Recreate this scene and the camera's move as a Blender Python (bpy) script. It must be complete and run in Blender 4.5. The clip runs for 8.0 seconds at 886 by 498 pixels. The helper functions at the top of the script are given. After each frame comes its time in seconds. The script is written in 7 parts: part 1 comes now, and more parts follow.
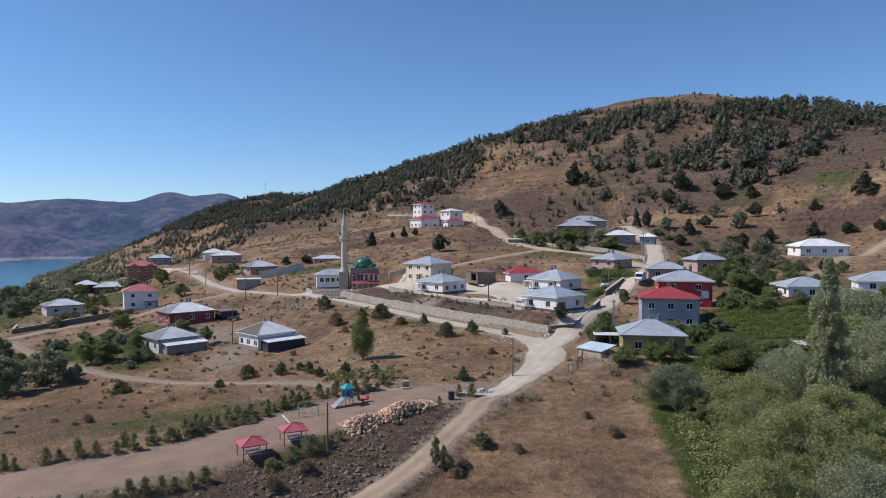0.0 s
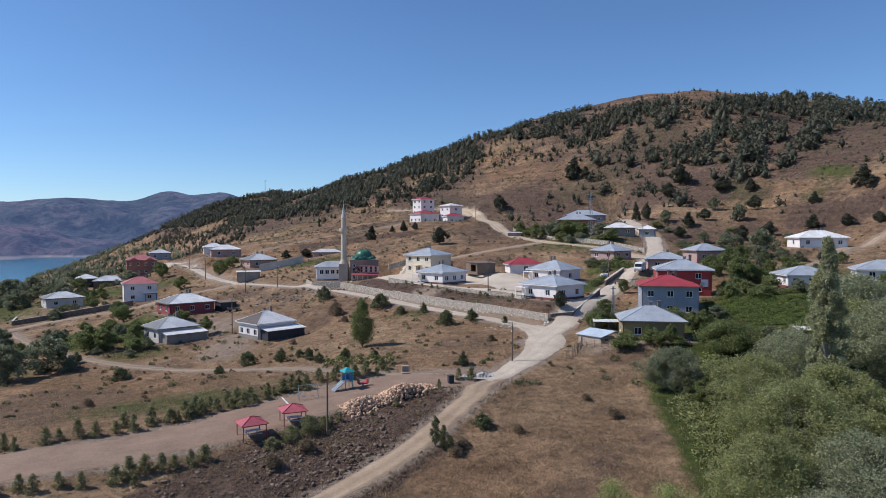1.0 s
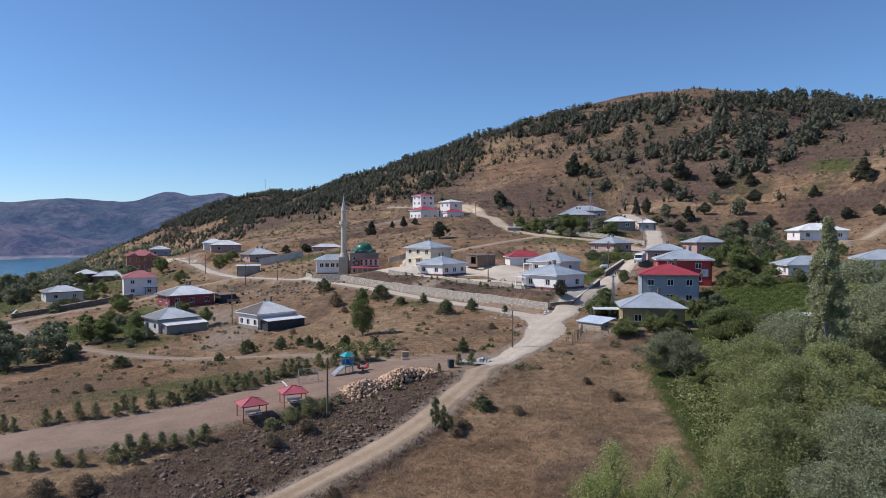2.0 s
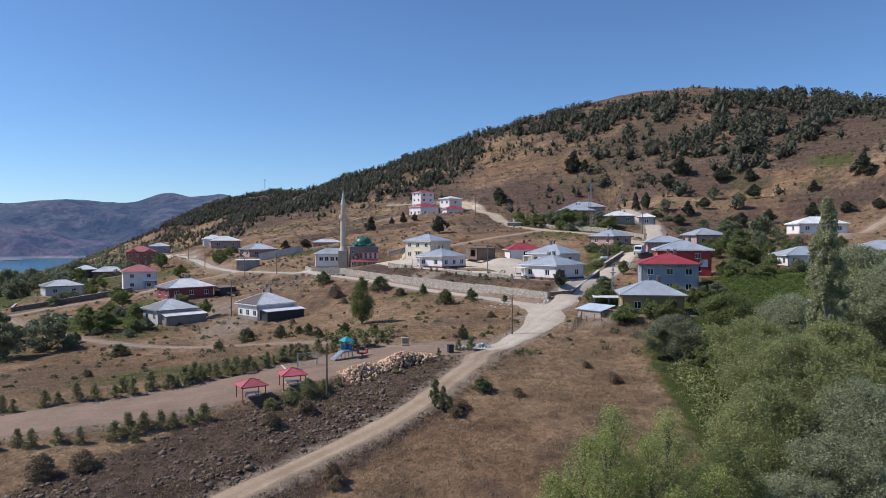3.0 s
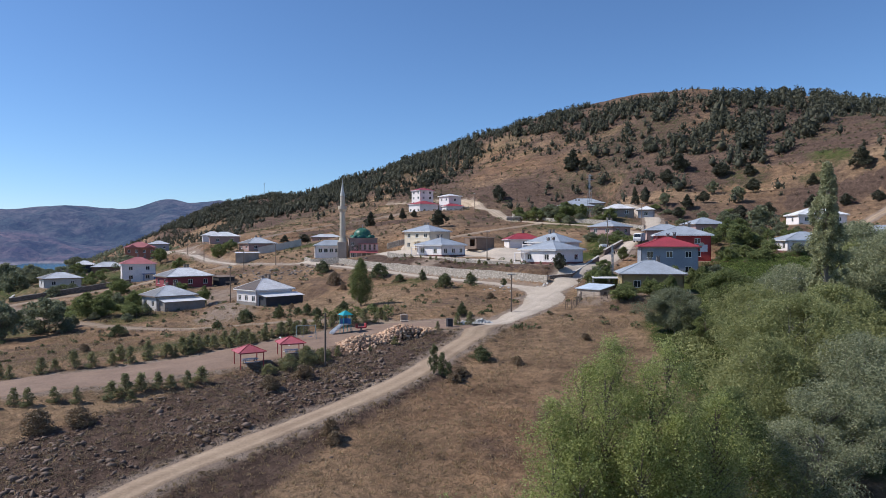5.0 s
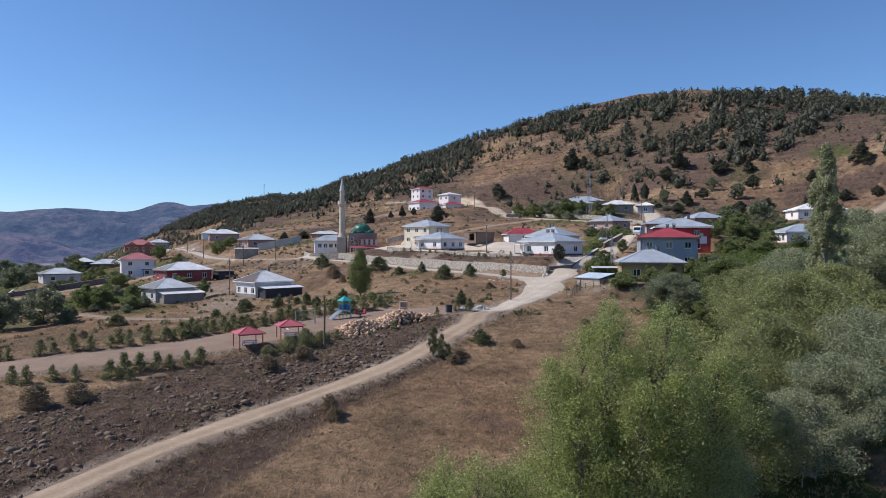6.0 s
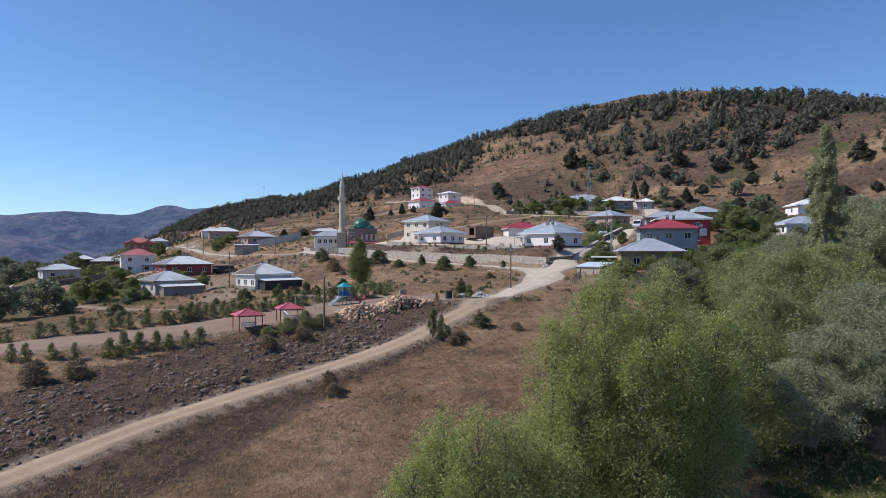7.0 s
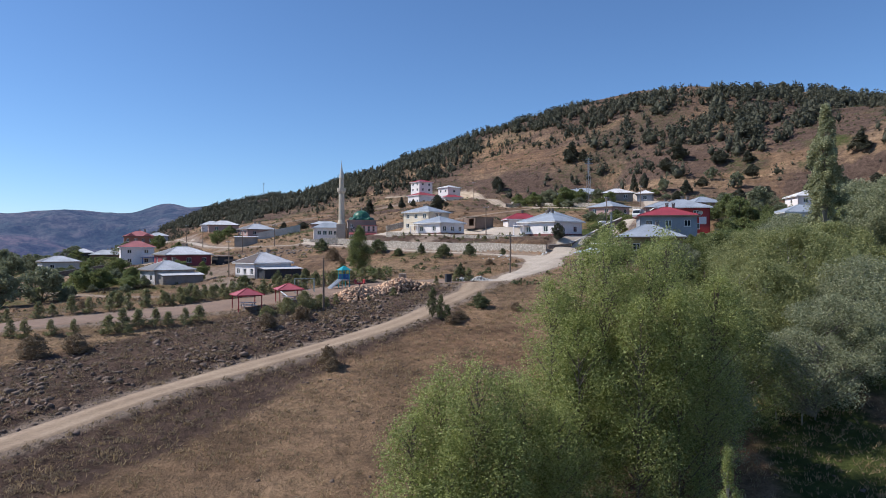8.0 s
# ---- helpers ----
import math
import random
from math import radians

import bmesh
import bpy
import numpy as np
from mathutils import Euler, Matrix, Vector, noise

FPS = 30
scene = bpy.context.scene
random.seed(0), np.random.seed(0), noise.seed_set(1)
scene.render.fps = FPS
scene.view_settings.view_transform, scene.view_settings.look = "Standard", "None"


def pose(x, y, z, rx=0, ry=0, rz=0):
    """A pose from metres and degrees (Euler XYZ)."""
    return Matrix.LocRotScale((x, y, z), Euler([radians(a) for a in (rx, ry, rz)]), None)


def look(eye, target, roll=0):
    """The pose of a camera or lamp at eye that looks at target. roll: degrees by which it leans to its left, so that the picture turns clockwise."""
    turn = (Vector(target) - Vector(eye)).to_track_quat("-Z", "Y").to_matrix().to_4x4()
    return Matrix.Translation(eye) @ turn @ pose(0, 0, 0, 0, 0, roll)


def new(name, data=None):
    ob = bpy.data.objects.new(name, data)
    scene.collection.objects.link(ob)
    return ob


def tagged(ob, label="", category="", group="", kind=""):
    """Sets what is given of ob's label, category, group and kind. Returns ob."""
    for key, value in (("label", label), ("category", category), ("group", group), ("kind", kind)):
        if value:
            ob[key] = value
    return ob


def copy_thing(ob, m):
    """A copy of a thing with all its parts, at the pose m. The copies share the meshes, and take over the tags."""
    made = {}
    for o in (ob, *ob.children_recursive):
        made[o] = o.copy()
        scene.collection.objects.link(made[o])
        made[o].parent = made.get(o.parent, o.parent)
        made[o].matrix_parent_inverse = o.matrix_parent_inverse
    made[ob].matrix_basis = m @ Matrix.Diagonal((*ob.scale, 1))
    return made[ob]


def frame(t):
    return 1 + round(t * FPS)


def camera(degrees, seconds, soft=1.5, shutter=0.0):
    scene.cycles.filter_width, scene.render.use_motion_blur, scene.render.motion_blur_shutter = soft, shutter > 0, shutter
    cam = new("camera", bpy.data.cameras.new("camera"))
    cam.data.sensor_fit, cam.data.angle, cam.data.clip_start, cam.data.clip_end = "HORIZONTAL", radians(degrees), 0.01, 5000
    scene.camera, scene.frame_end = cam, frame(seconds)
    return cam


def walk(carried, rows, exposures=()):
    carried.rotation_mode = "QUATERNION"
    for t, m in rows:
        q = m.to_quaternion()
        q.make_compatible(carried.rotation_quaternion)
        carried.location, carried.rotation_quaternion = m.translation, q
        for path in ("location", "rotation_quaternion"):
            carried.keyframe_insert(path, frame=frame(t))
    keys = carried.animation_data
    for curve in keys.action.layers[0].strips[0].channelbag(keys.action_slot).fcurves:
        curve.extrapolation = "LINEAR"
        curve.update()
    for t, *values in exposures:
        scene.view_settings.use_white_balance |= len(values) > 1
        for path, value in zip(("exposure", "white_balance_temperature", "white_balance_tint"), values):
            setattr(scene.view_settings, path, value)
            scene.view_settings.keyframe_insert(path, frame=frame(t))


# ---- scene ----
cam = camera(65.8, 8.0, soft=0.9)
METRES, EYE, TILT, LEAN, TURN = 20.0, 30.0, -1.4, 0.0, 0.0
ROWS = [
    (0.0, 0.0, 0.0, 0.0, -0.0, 0.0, 0.0),
    (0.5, 0.0004, -0.0031, -0.058, -0.02, 0.04, 0.01),
    (1.0, -0.0005, -0.004, -0.1186, -0.03, -0.03, 0.01),
    (1.5, -0.0017, -0.0036, -0.1808, -0.03, 0.01, 0.01),
    (3.0, -0.0013, -0.001, -0.3689, -0.07, 0.22, 0.02),
    (3.5, -0.0, 0.0017, -0.4317, -0.09, 0.32, 0.0),
    (4.0, 0.0017, 0.0057, -0.4944, -0.1, 0.48, 0.0),
    (4.5, 0.0015, 0.0091, -0.5565, -0.1, 0.69, -0.01),
    (6.0, 0.0034, 0.0158, -0.7515, -0.14, 1.18, -0.05),
    (6.5, 0.0033, 0.0179, -0.8173, -0.15, 1.36, -0.07),
    (7.0, 0.0041, 0.0188, -0.8843, -0.15, 1.52, -0.07),
    (7.5, 0.0056, 0.0222, -0.95, -0.17, 1.55, -0.07),
    (8.0, 0.0063, 0.0249, -0.9992, -0.17, 1.43, -0.06),
]
walk(cam, [(t, pose(0, 0, EYE, TILT, LEAN, TURN) @ pose(METRES * x, METRES * y, METRES * z, 90 + pitch, roll, yaw)) for t, x, y, z, yaw, pitch, roll in ROWS],
     exposures=[(0.0, 0.0, 6150, 10), (8.0, 0.12, 6150, 10)])

# ---- sky and sun ----
SUN_AZ, SUN_EL = radians(-86), radians(45.5)      # azimuth from +y towards +x
world = bpy.data.worlds.new("sky")
scene.world = world
world.use_nodes = True
wn = world.node_tree.nodes
sky = wn.new("ShaderNodeTexSky")
sky.sky_type = "NISHITA"
sky.sun_disc = False
sky.sun_elevation, sky.sun_rotation = SUN_EL, SUN_AZ
sky.altitude, sky.air_density, sky.dust_density, sky.ozone_density = 1200, 1.0, 0.2, 7.6
wn["Background"].inputs["Strength"].default_value = 0.12
world.node_tree.links.new(sky.outputs[0], wn["Background"].inputs["Color"])
sun = new("sun", bpy.data.lights.new("sun", "SUN"))
sun.data.energy, sun.data.angle, sun.data.color = 4.4, radians(0.6), (1.0, 0.93, 0.84)
to_sun = Vector((math.sin(SUN_AZ) * math.cos(SUN_EL), math.cos(SUN_AZ) * math.cos(SUN_EL), math.sin(SUN_EL)))
sun.matrix_world = look(to_sun * 400, (0, 0, 0))

# ---- materials ----
def node_material(name, rough=0.8, metal=0.0):
    m = bpy.data.materials.new(name)
    m.use_nodes = True
    b = m.node_tree.nodes["Principled BSDF"]
    b.inputs["Roughness"].default_value, b.inputs["Metallic"].default_value = rough, metal
    return m, m.node_tree, b


def add(nt, kind, **settings):
    n = nt.nodes.new(kind)
    for key, value in settings.items():
        n.inputs[key.replace("_", " ")].default_value = value
    return n


def noise_of(nt, scale, detail=4.0, rough=0.6):
    co = nt.nodes.get("Texture Coordinate") or nt.nodes.new("ShaderNodeNewGeometry")
    co.name = "Texture Coordinate"
    n = add(nt, "ShaderNodeTexNoise", Scale=scale, Detail=detail, Roughness=rough)
    nt.links.new(co.outputs["Position"], n.inputs["Vector"])
    return n.outputs["Fac"]


def ramp(nt, fac, *stops):
    r = nt.nodes.new("ShaderNodeValToRGB")
    els = r.color_ramp.elements
    while len(els) < len(stops):
        els.new(0.5)
    for e, (p, c) in zip(els, stops):
        e.position, e.color = p, (*c, 1) if len(c) == 3 else c
    nt.links.new(fac, r.inputs[0])
    return r.outputs[0]


def mix(nt, fac, a, b, mode="MIX"):
    n = nt.nodes.new("ShaderNodeMix")
    n.data_type, n.blend_type = "RGBA", mode
    for sock, v in ((n.inputs[0], fac), (n.inputs[6], a), (n.inputs[7], b)):
        if hasattr(v, "links"):
            nt.links.new(v, sock)
        else:
            sock.default_value = v if not isinstance(v, tuple) else (*v, 1)
    return n.outputs[2]


def bump(nt, b, fac, strength, dist):
    n = add(nt, "ShaderNodeBump", Strength=strength, Distance=dist)
    nt.links.new(fac, n.inputs["Height"])
    nt.links.new(n.outputs[0], b.inputs["Normal"])


def scaled(c, k):
    return tuple(min(1.0, v * k) for v in c)


def surface(name, col, rough=0.85, metal=0.0, coarse=0.4, fine=6.0, spread=0.22, bumps=0.25, dist=0.02):
    """Painted, plastered or rusty surface: two scales of tone and a fine relief."""
    m, nt, b = node_material(name, rough, metal)
    big = ramp(nt, noise_of(nt, coarse, 5), (0.3, scaled(col, 1 - spread)), (0.7, scaled(col, 1 + spread * 0.6)))
    fin = ramp(nt, noise_of(nt, fine, 3), (0.25, (0.72, 0.70, 0.68)), (0.65, (1, 1, 1)))
    nt.links.new(mix(nt, 0.6, big, fin, "MULTIPLY"), b.inputs["Base Color"])
    bump(nt, b, noise_of(nt, fine * 2, 4), bumps, dist)
    return m


def sheet_roof(name, col, rough=0.42, metal=0.55, rust=0.15):
    """Sheet-metal roof: standing seams as relief, weather streaks and rust."""
    m, nt, b = node_material(name, rough, metal)
    big = ramp(nt, noise_of(nt, 0.35, 5), (0.3, scaled(col, 0.75)), (0.7, scaled(col, 1.1)))
    fin = ramp(nt, noise_of(nt, 2.5, 6), (0.3, (0.7, 0.68, 0.66)), (0.6, (1, 1, 1)))
    c = mix(nt, 0.6, big, fin, "MULTIPLY")
    spots = ramp(nt, noise_of(nt, 0.9, 6, 0.7), (0.58, (0, 0, 0)), (0.7, (rust, rust, rust)))
    nt.links.new(mix(nt, spots, c, (0.22, 0.12, 0.07)), b.inputs["Base Color"])
    co = nt.nodes.new("ShaderNodeTexCoord")
    sep = nt.nodes.new("ShaderNodeSeparateXYZ")
    nt.links.new(co.outputs["Object"], sep.inputs[0])
    wave = add(nt, "ShaderNodeTexWave", Scale=1.1)
    nt.links.new(co.outputs["Object"], wave.inputs["Vector"])
    bump(nt, b, wave.outputs["Fac"], 0.12, 0.03)
    return m


def leaves(name, dark, light, back=0.35, rough=0.55, patch=0.5):
    m, nt, b = node_material(name, rough)
    geo = nt.nodes.new("ShaderNodeNewGeometry")
    geo.name = "Texture Coordinate"
    per = ramp(nt, geo.outputs["Random Per Island"], (0.0, dark), (1.0, light))
    big = ramp(nt, noise_of(nt, patch, 3), (0.3, (0.58, 0.62, 0.58)), (0.7, (1.15, 1.10, 1.0)))
    c = mix(nt, 0.7, per, big, "MULTIPLY")
    nt.links.new(c, b.inputs["Base Color"])
    b.inputs["Specular IOR Level"].default_value = 0.15
    tr = nt.nodes.new("ShaderNodeBsdfTranslucent")
    nt.links.new(c, tr.inputs["Color"])
    mx = nt.nodes.new("ShaderNodeMixShader")
    mx.inputs[0].default_value = back
    nt.links.new(b.outputs[0], mx.inputs[1])
    nt.links.new(tr.outputs[0], mx.inputs[2])
    nt.links.new(mx.outputs[0], nt.nodes["Material Output"].inputs["Surface"])
    return m


def ground_material():
    """Dry grass, with bare dirt, green growth and dark stony soil by the painted zones."""
    m, nt, b = node_material("dry_ground", 0.95)
    grass = ramp(nt, noise_of(nt, 0.045, 6, 0.65), (0.30, (0.245, 0.166, 0.113)), (0.5, (0.365, 0.258, 0.175)), (0.72, (0.470, 0.348, 0.238)))
    red = ramp(nt, noise_of(nt, 0.022, 5, 0.6), (0.46, (0, 0, 0)), (0.62, (0.50, 0.50, 0.50)))
    grass = mix(nt, red, grass, (0.27, 0.150, 0.092))
    tuft = ramp(nt, noise_of(nt, 0.9, 6, 0.75), (0.34, (0.46, 0.46, 0.45)), (0.58, (1.14, 1.10, 1.04)))
    grass = mix(nt, 0.85, grass, tuft, "MULTIPLY")
    blotch = ramp(nt, noise_of(nt, 0.16, 5, 0.65), (0.36, (0.62, 0.60, 0.58)), (0.62, (1.16, 1.12, 1.06)))
    grass = mix(nt, 0.8, grass, blotch, "MULTIPLY")
    fine = ramp(nt, noise_of(nt, 5.0, 4, 0.7), (0.3, (0.6, 0.6, 0.58)), (0.65, (1.1, 1.08, 1.05)))
    grass = mix(nt, 0.6, grass, fine, "MULTIPLY")
    # thin bands of soil along the contours: old terraces and goat paths
    place = nt.nodes.new("ShaderNodeNewGeometry")
    flat = nt.nodes.new("ShaderNodeVectorMath")
    flat.operation = "MULTIPLY"
    flat.inputs[1].default_value = (0.035, 0.035, 0.75)
    nt.links.new(place.outputs["Position"], flat.inputs[0])
    strata = add(nt, "ShaderNodeTexNoise", Scale=1.0, Detail=5.0, Roughness=0.62)
    nt.links.new(flat.outputs[0], strata.inputs["Vector"])
    band = ramp(nt, strata.outputs["Fac"], (0.36, (0.60, 0.56, 0.55)), (0.50, (1.0, 0.99, 0.98)), (0.66, (1.18, 1.16, 1.12)))
    grass = mix(nt, 0.5, grass, band, "MULTIPLY")
    att = nt.nodes.new("ShaderNodeAttribute")
    att.attribute_name = "zone"
    sep = nt.nodes.new("ShaderNodeSeparateColor")
    nt.links.new(att.outputs["Color"], sep.inputs[0])
    edge = noise_of(nt, 0.5, 5, 0.7)

    def mask(channel, k=0.9):
        s = nt.nodes.new("ShaderNodeMath")
        s.operation = "MULTIPLY_ADD"
        nt.links.new(edge, s.inputs[0])
        s.inputs[1].default_value = k
        nt.links.new(sep.outputs[channel], s.inputs[2])
        return ramp(nt, s.outputs[0], (0.62, (0, 0, 0)), (0.95, (1, 1, 1)))

    dirt = ramp(nt, noise_of(nt, 0.4, 6, 0.65), (0.3, (0.27, 0.20, 0.155)), (0.7, (0.40, 0.315, 0.25)))
    dirt = mix(nt, 0.5, dirt, fine, "MULTIPLY")
    green = ramp(nt, noise_of(nt, 0.35, 6, 0.65), (0.3, (0.045, 0.062, 0.020)), (0.7, (0.115, 0.135, 0.040)))
    green = mix(nt, 0.7, green, fine, "MULTIPLY")
    rock = ramp(nt, noise_of(nt, 0.7, 7, 0.75), (0.32, (0.068, 0.045, 0.037)), (0.62, (0.185, 0.126, 0.098)))
    rock = mix(nt, 0.6, rock, fine, "MULTIPLY")
    rock = mix(nt, 0.5, rock, band, "MULTIPLY")
    c = mix(nt, mask(2), grass, rock)
    c = mix(nt, mask(1), c, green)
    c = mix(nt, mask(0), c, dirt)
    nt.links.new(c, b.inputs["Base Color"])
    rough = nt.nodes.new("ShaderNodeMath")
    rough.operation = "MULTIPLY_ADD"
    nt.links.new(noise_of(nt, 3.2, 5, 0.7), rough.inputs[0])
    rough.inputs[1].default_value = 0.45
    nt.links.new(noise_of(nt, 0.9, 8, 0.75), rough.inputs[2])
    bump(nt, b, rough.outputs[0], 1.0, 0.7)
    b.inputs["Specular IOR Level"].default_value = 0.1
    return m


def stone_wall_material(name, col, gap):
    m, nt, b = node_material(name, 0.9)
    geo = nt.nodes.new("ShaderNodeNewGeometry")
    geo.name = "Texture Coordinate"
    vor = add(nt, "ShaderNodeTexVoronoi", Scale=2.9)
    vor.feature = "DISTANCE_TO_EDGE"
    cell = add(nt, "ShaderNodeTexVoronoi", Scale=2.9)
    for v in (vor, cell):
        nt.links.new(geo.outputs["Position"], v.inputs["Vector"])
    tone = ramp(nt, cell.outputs["Color"], (0.1, scaled(col, 0.6)), (0.9, scaled(col, 1.25)))
    line = ramp(nt, vor.outputs["Distance"], (0.02, (0, 0, 0)), (0.09, (1, 1, 1)))
    c = mix(nt, line, gap, tone)
    fin = ramp(nt, noise_of(nt, 6, 4), (0.3, (0.7, 0.7, 0.7)), (0.65, (1, 1, 1)))
    nt.links.new(mix(nt, 0.7, c, fin, "MULTIPLY"), b.inputs["Base Color"])
    bump(nt, b, vor.outputs["Distance"], 0.6, 0.15)
    return m


def track_material(name, a, c2, rough=0.95):
    m, nt, b = node_material(name, rough)
    c = ramp(nt, noise_of(nt, 0.25, 7, 0.7), (0.3, a), (0.7, c2))
    fine = ramp(nt, noise_of(nt, 3.5, 5, 0.75), (0.3, (0.62, 0.6, 0.58)), (0.6, (1.05, 1.04, 1.02)))
    c = mix(nt, 0.7, c, fine, "MULTIPLY")
    att = nt.nodes.new("ShaderNodeAttribute")
    att.attribute_name = "rut"
    rut = ramp(nt, att.outputs["Fac"], (0.0, (0.74, 0.71, 0.66)), (1.0, (1.08, 1.07, 1.06)))
    nt.links.new(mix(nt, 0.8, c, rut, "MULTIPLY"), b.inputs["Base Color"])
    bump(nt, b, noise_of(nt, 4, 6, 0.7), 0.5, 0.08)
    return m


M_GROUND = ground_material()
M_DIRT = track_material("packed_dirt", (0.315, 0.228, 0.158), (0.46, 0.352, 0.255))
M_CONCRETE = track_material("dusty_concrete", (0.44, 0.37, 0.30), (0.58, 0.50, 0.415))
M_FAINT = track_material("faint_dirt", (0.27, 0.20, 0.145), (0.37, 0.285, 0.205))
M_SAND = track_material("sandy_dirt", (0.44, 0.345, 0.255), (0.60, 0.49, 0.375))
M_PLAY = track_material("red_earth", (0.200, 0.132, 0.096), (0.302, 0.209, 0.152))
M_STONE = stone_wall_material("rubble_stone", (0.50, 0.44, 0.37), (0.27, 0.23, 0.19))
M_BROWNSTONE = stone_wall_material("brown_stone", (0.21, 0.165, 0.135), (0.10, 0.08, 0.065))
M_CAP = surface("wall_cap", (0.55, 0.51, 0.46))
M_WHITE = surface("white_plaster", (0.86, 0.805, 0.785), spread=0.10)
M_CREAM = surface("cream_plaster", (0.74, 0.655, 0.52), spread=0.10)
M_OCHRE = surface("ochre_plaster", (0.34, 0.255, 0.125), spread=0.12)
M_REDWALL = surface("red_paint", (0.44, 0.060, 0.055), spread=0.15)
M_MAROON = surface("maroon_paint", (0.30, 0.065, 0.075), spread=0.2)
M_BLUEGREY = surface("blue_grey_plaster", (0.32, 0.34, 0.38), spread=0.15)
M_PINK = surface("pink_plaster", (0.45, 0.30, 0.27), spread=0.12)
M_STONEWALL = surface("mosque_stone", (0.44, 0.355, 0.285), spread=0.15)
M_MOSQUE = surface("dark_mosque_stone", (0.31, 0.235, 0.21), spread=0.2)
M_GALLERY = surface("red_gallery_paint", (0.46, 0.235, 0.245), rough=0.5, spread=0.2)
M_PALEPANE = surface("curtained_pane", (0.55, 0.44, 0.45), rough=0.25, spread=0.2)
M_TRIM = surface("pink_trim", (0.66, 0.42, 0.42), rough=0.5, spread=0.1)
M_BEIGE = surface("beige_stone", (0.55, 0.485, 0.39), spread=0.10)
M_GREYWALL = surface("bare_render", (0.30, 0.27, 0.245), spread=0.25)
M_DARKWALL = surface("tarred_boards", (0.045, 0.047, 0.055), rough=0.7, spread=0.3)
M_BRICK = surface("red_brick", (0.36, 0.16, 0.11), spread=0.2, fine=9)
M_EARTHWALL = surface("earth_render", (0.22, 0.155, 0.12), spread=0.25)
M_PALEGREY = surface("pale_grey_render", (0.56, 0.535, 0.52), spread=0.2)
M_PLINTH = surface("plinth_paint", (0.19, 0.075, 0.07), spread=0.2)
M_ROOF_GREY = sheet_roof("galvanised_roof", (0.64, 0.65, 0.66), metal=0.0, rust=0.2)
M_ROOF_BLUE = sheet_roof("blue_grey_roof", (0.45, 0.485, 0.53), metal=0.12, rust=0.05)
M_ROOF_WHITE = sheet_roof("pale_zinc_roof", (0.84, 0.83, 0.82), metal=0.0, rust=0.2)
M_ROOF_RUST = sheet_roof("rusting_zinc_roof", (0.78, 0.76, 0.75), metal=0.0, rust=0.45)
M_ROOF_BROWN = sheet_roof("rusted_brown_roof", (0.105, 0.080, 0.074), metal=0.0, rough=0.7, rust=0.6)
M_ROOF_DULL = sheet_roof("dull_grey_roof", (0.20, 0.20, 0.21), metal=0.0, rough=0.65, rust=0.35)
M_ROOF_RED = sheet_roof("red_sheet_roof", (0.40, 0.055, 0.065), metal=0.0, rough=0.45, rust=0.1)
M_ROOF_PINK = sheet_roof("faded_red_roof", (0.47, 0.16, 0.16), metal=0.0, rough=0.6, rust=0.1)
M_SHELTER = sheet_roof("faded_shelter_sheet", (0.46, 0.105, 0.125), metal=0.0, rough=0.55, rust=0.1)
M_GREEN_DOME = sheet_roof("green_sheet", (0.030, 0.14, 0.09), metal=0.0, rough=0.4, rust=0.05)
M_FRAME = surface("window_frame", (0.78, 0.77, 0.75), rough=0.5, spread=0.05)
M_DOOR = surface("brown_door", (0.16, 0.09, 0.06), rough=0.5)
M_CHIMNEY = surface("sooty_render", (0.20, 0.17, 0.15), spread=0.35)
M_STEEL = surface("grey_steel", (0.35, 0.36, 0.37), rough=0.5, metal=0.6)
M_WOOD = surface("weathered_wood", (0.20, 0.15, 0.115), spread=0.3)
M_BARK = surface("bark", (0.17, 0.135, 0.105), spread=0.3, fine=12, bumps=0.6)
M_PALEBARK = surface("pale_bark", (0.27, 0.245, 0.205), spread=0.3, fine=10, bumps=0.5)
M_RED_METAL = surface("red_metal", (0.38, 0.045, 0.05), rough=0.5)
M_TURQ = surface("turquoise_plastic", (0.03, 0.36, 0.40), rough=0.4, spread=0.1)
M_BLUEPL = surface("blue_plastic", (0.08, 0.18, 0.42), rough=0.4, spread=0.1)
M_PLASTIC = surface("pale_plastic", (0.66, 0.68, 0.70), rough=0.4, spread=0.1)
M_SWING = surface("grey_green_paint", (0.30, 0.36, 0.34), rough=0.5)
M_HEAP = leaves("heap_stone", (0.33, 0.200, 0.145), (0.74, 0.52, 0.38), back=0.0, rough=0.9)
M_ROCK = surface("field_stone", (0.175, 0.122, 0.095), spread=0.4, coarse=0.9)
M_OUTCROP = surface("grey_outcrop", (0.23, 0.185, 0.155), spread=0.4, coarse=1.1)
M_RUBBLE = surface("white_rubble", (0.62, 0.61, 0.59), spread=0.25, coarse=1.5)
M_PAPER = surface("white_metal", (0.75, 0.75, 0.74), rough=0.4, spread=0.08)
M_TYRE = surface("tyre_rubber", (0.03, 0.03, 0.03), rough=0.9)
M_WILLOW = leaves("willow_leaves", (0.21, 0.235, 0.095), (0.45, 0.455, 0.225), back=0.42, patch=0.8)
M_SILVER = leaves("silver_leaves", (0.21, 0.235, 0.135), (0.47, 0.48, 0.32), back=0.40, patch=0.8)
M_POPLAR = leaves("poplar_leaves", (0.19, 0.235, 0.065), (0.60, 0.63, 0.28), back=0.55, rough=0.45, patch=1.0)
M_TALLPOPLAR = leaves("tall_poplar_leaves", (0.20, 0.22, 0.115), (0.56, 0.56, 0.36), back=0.45)
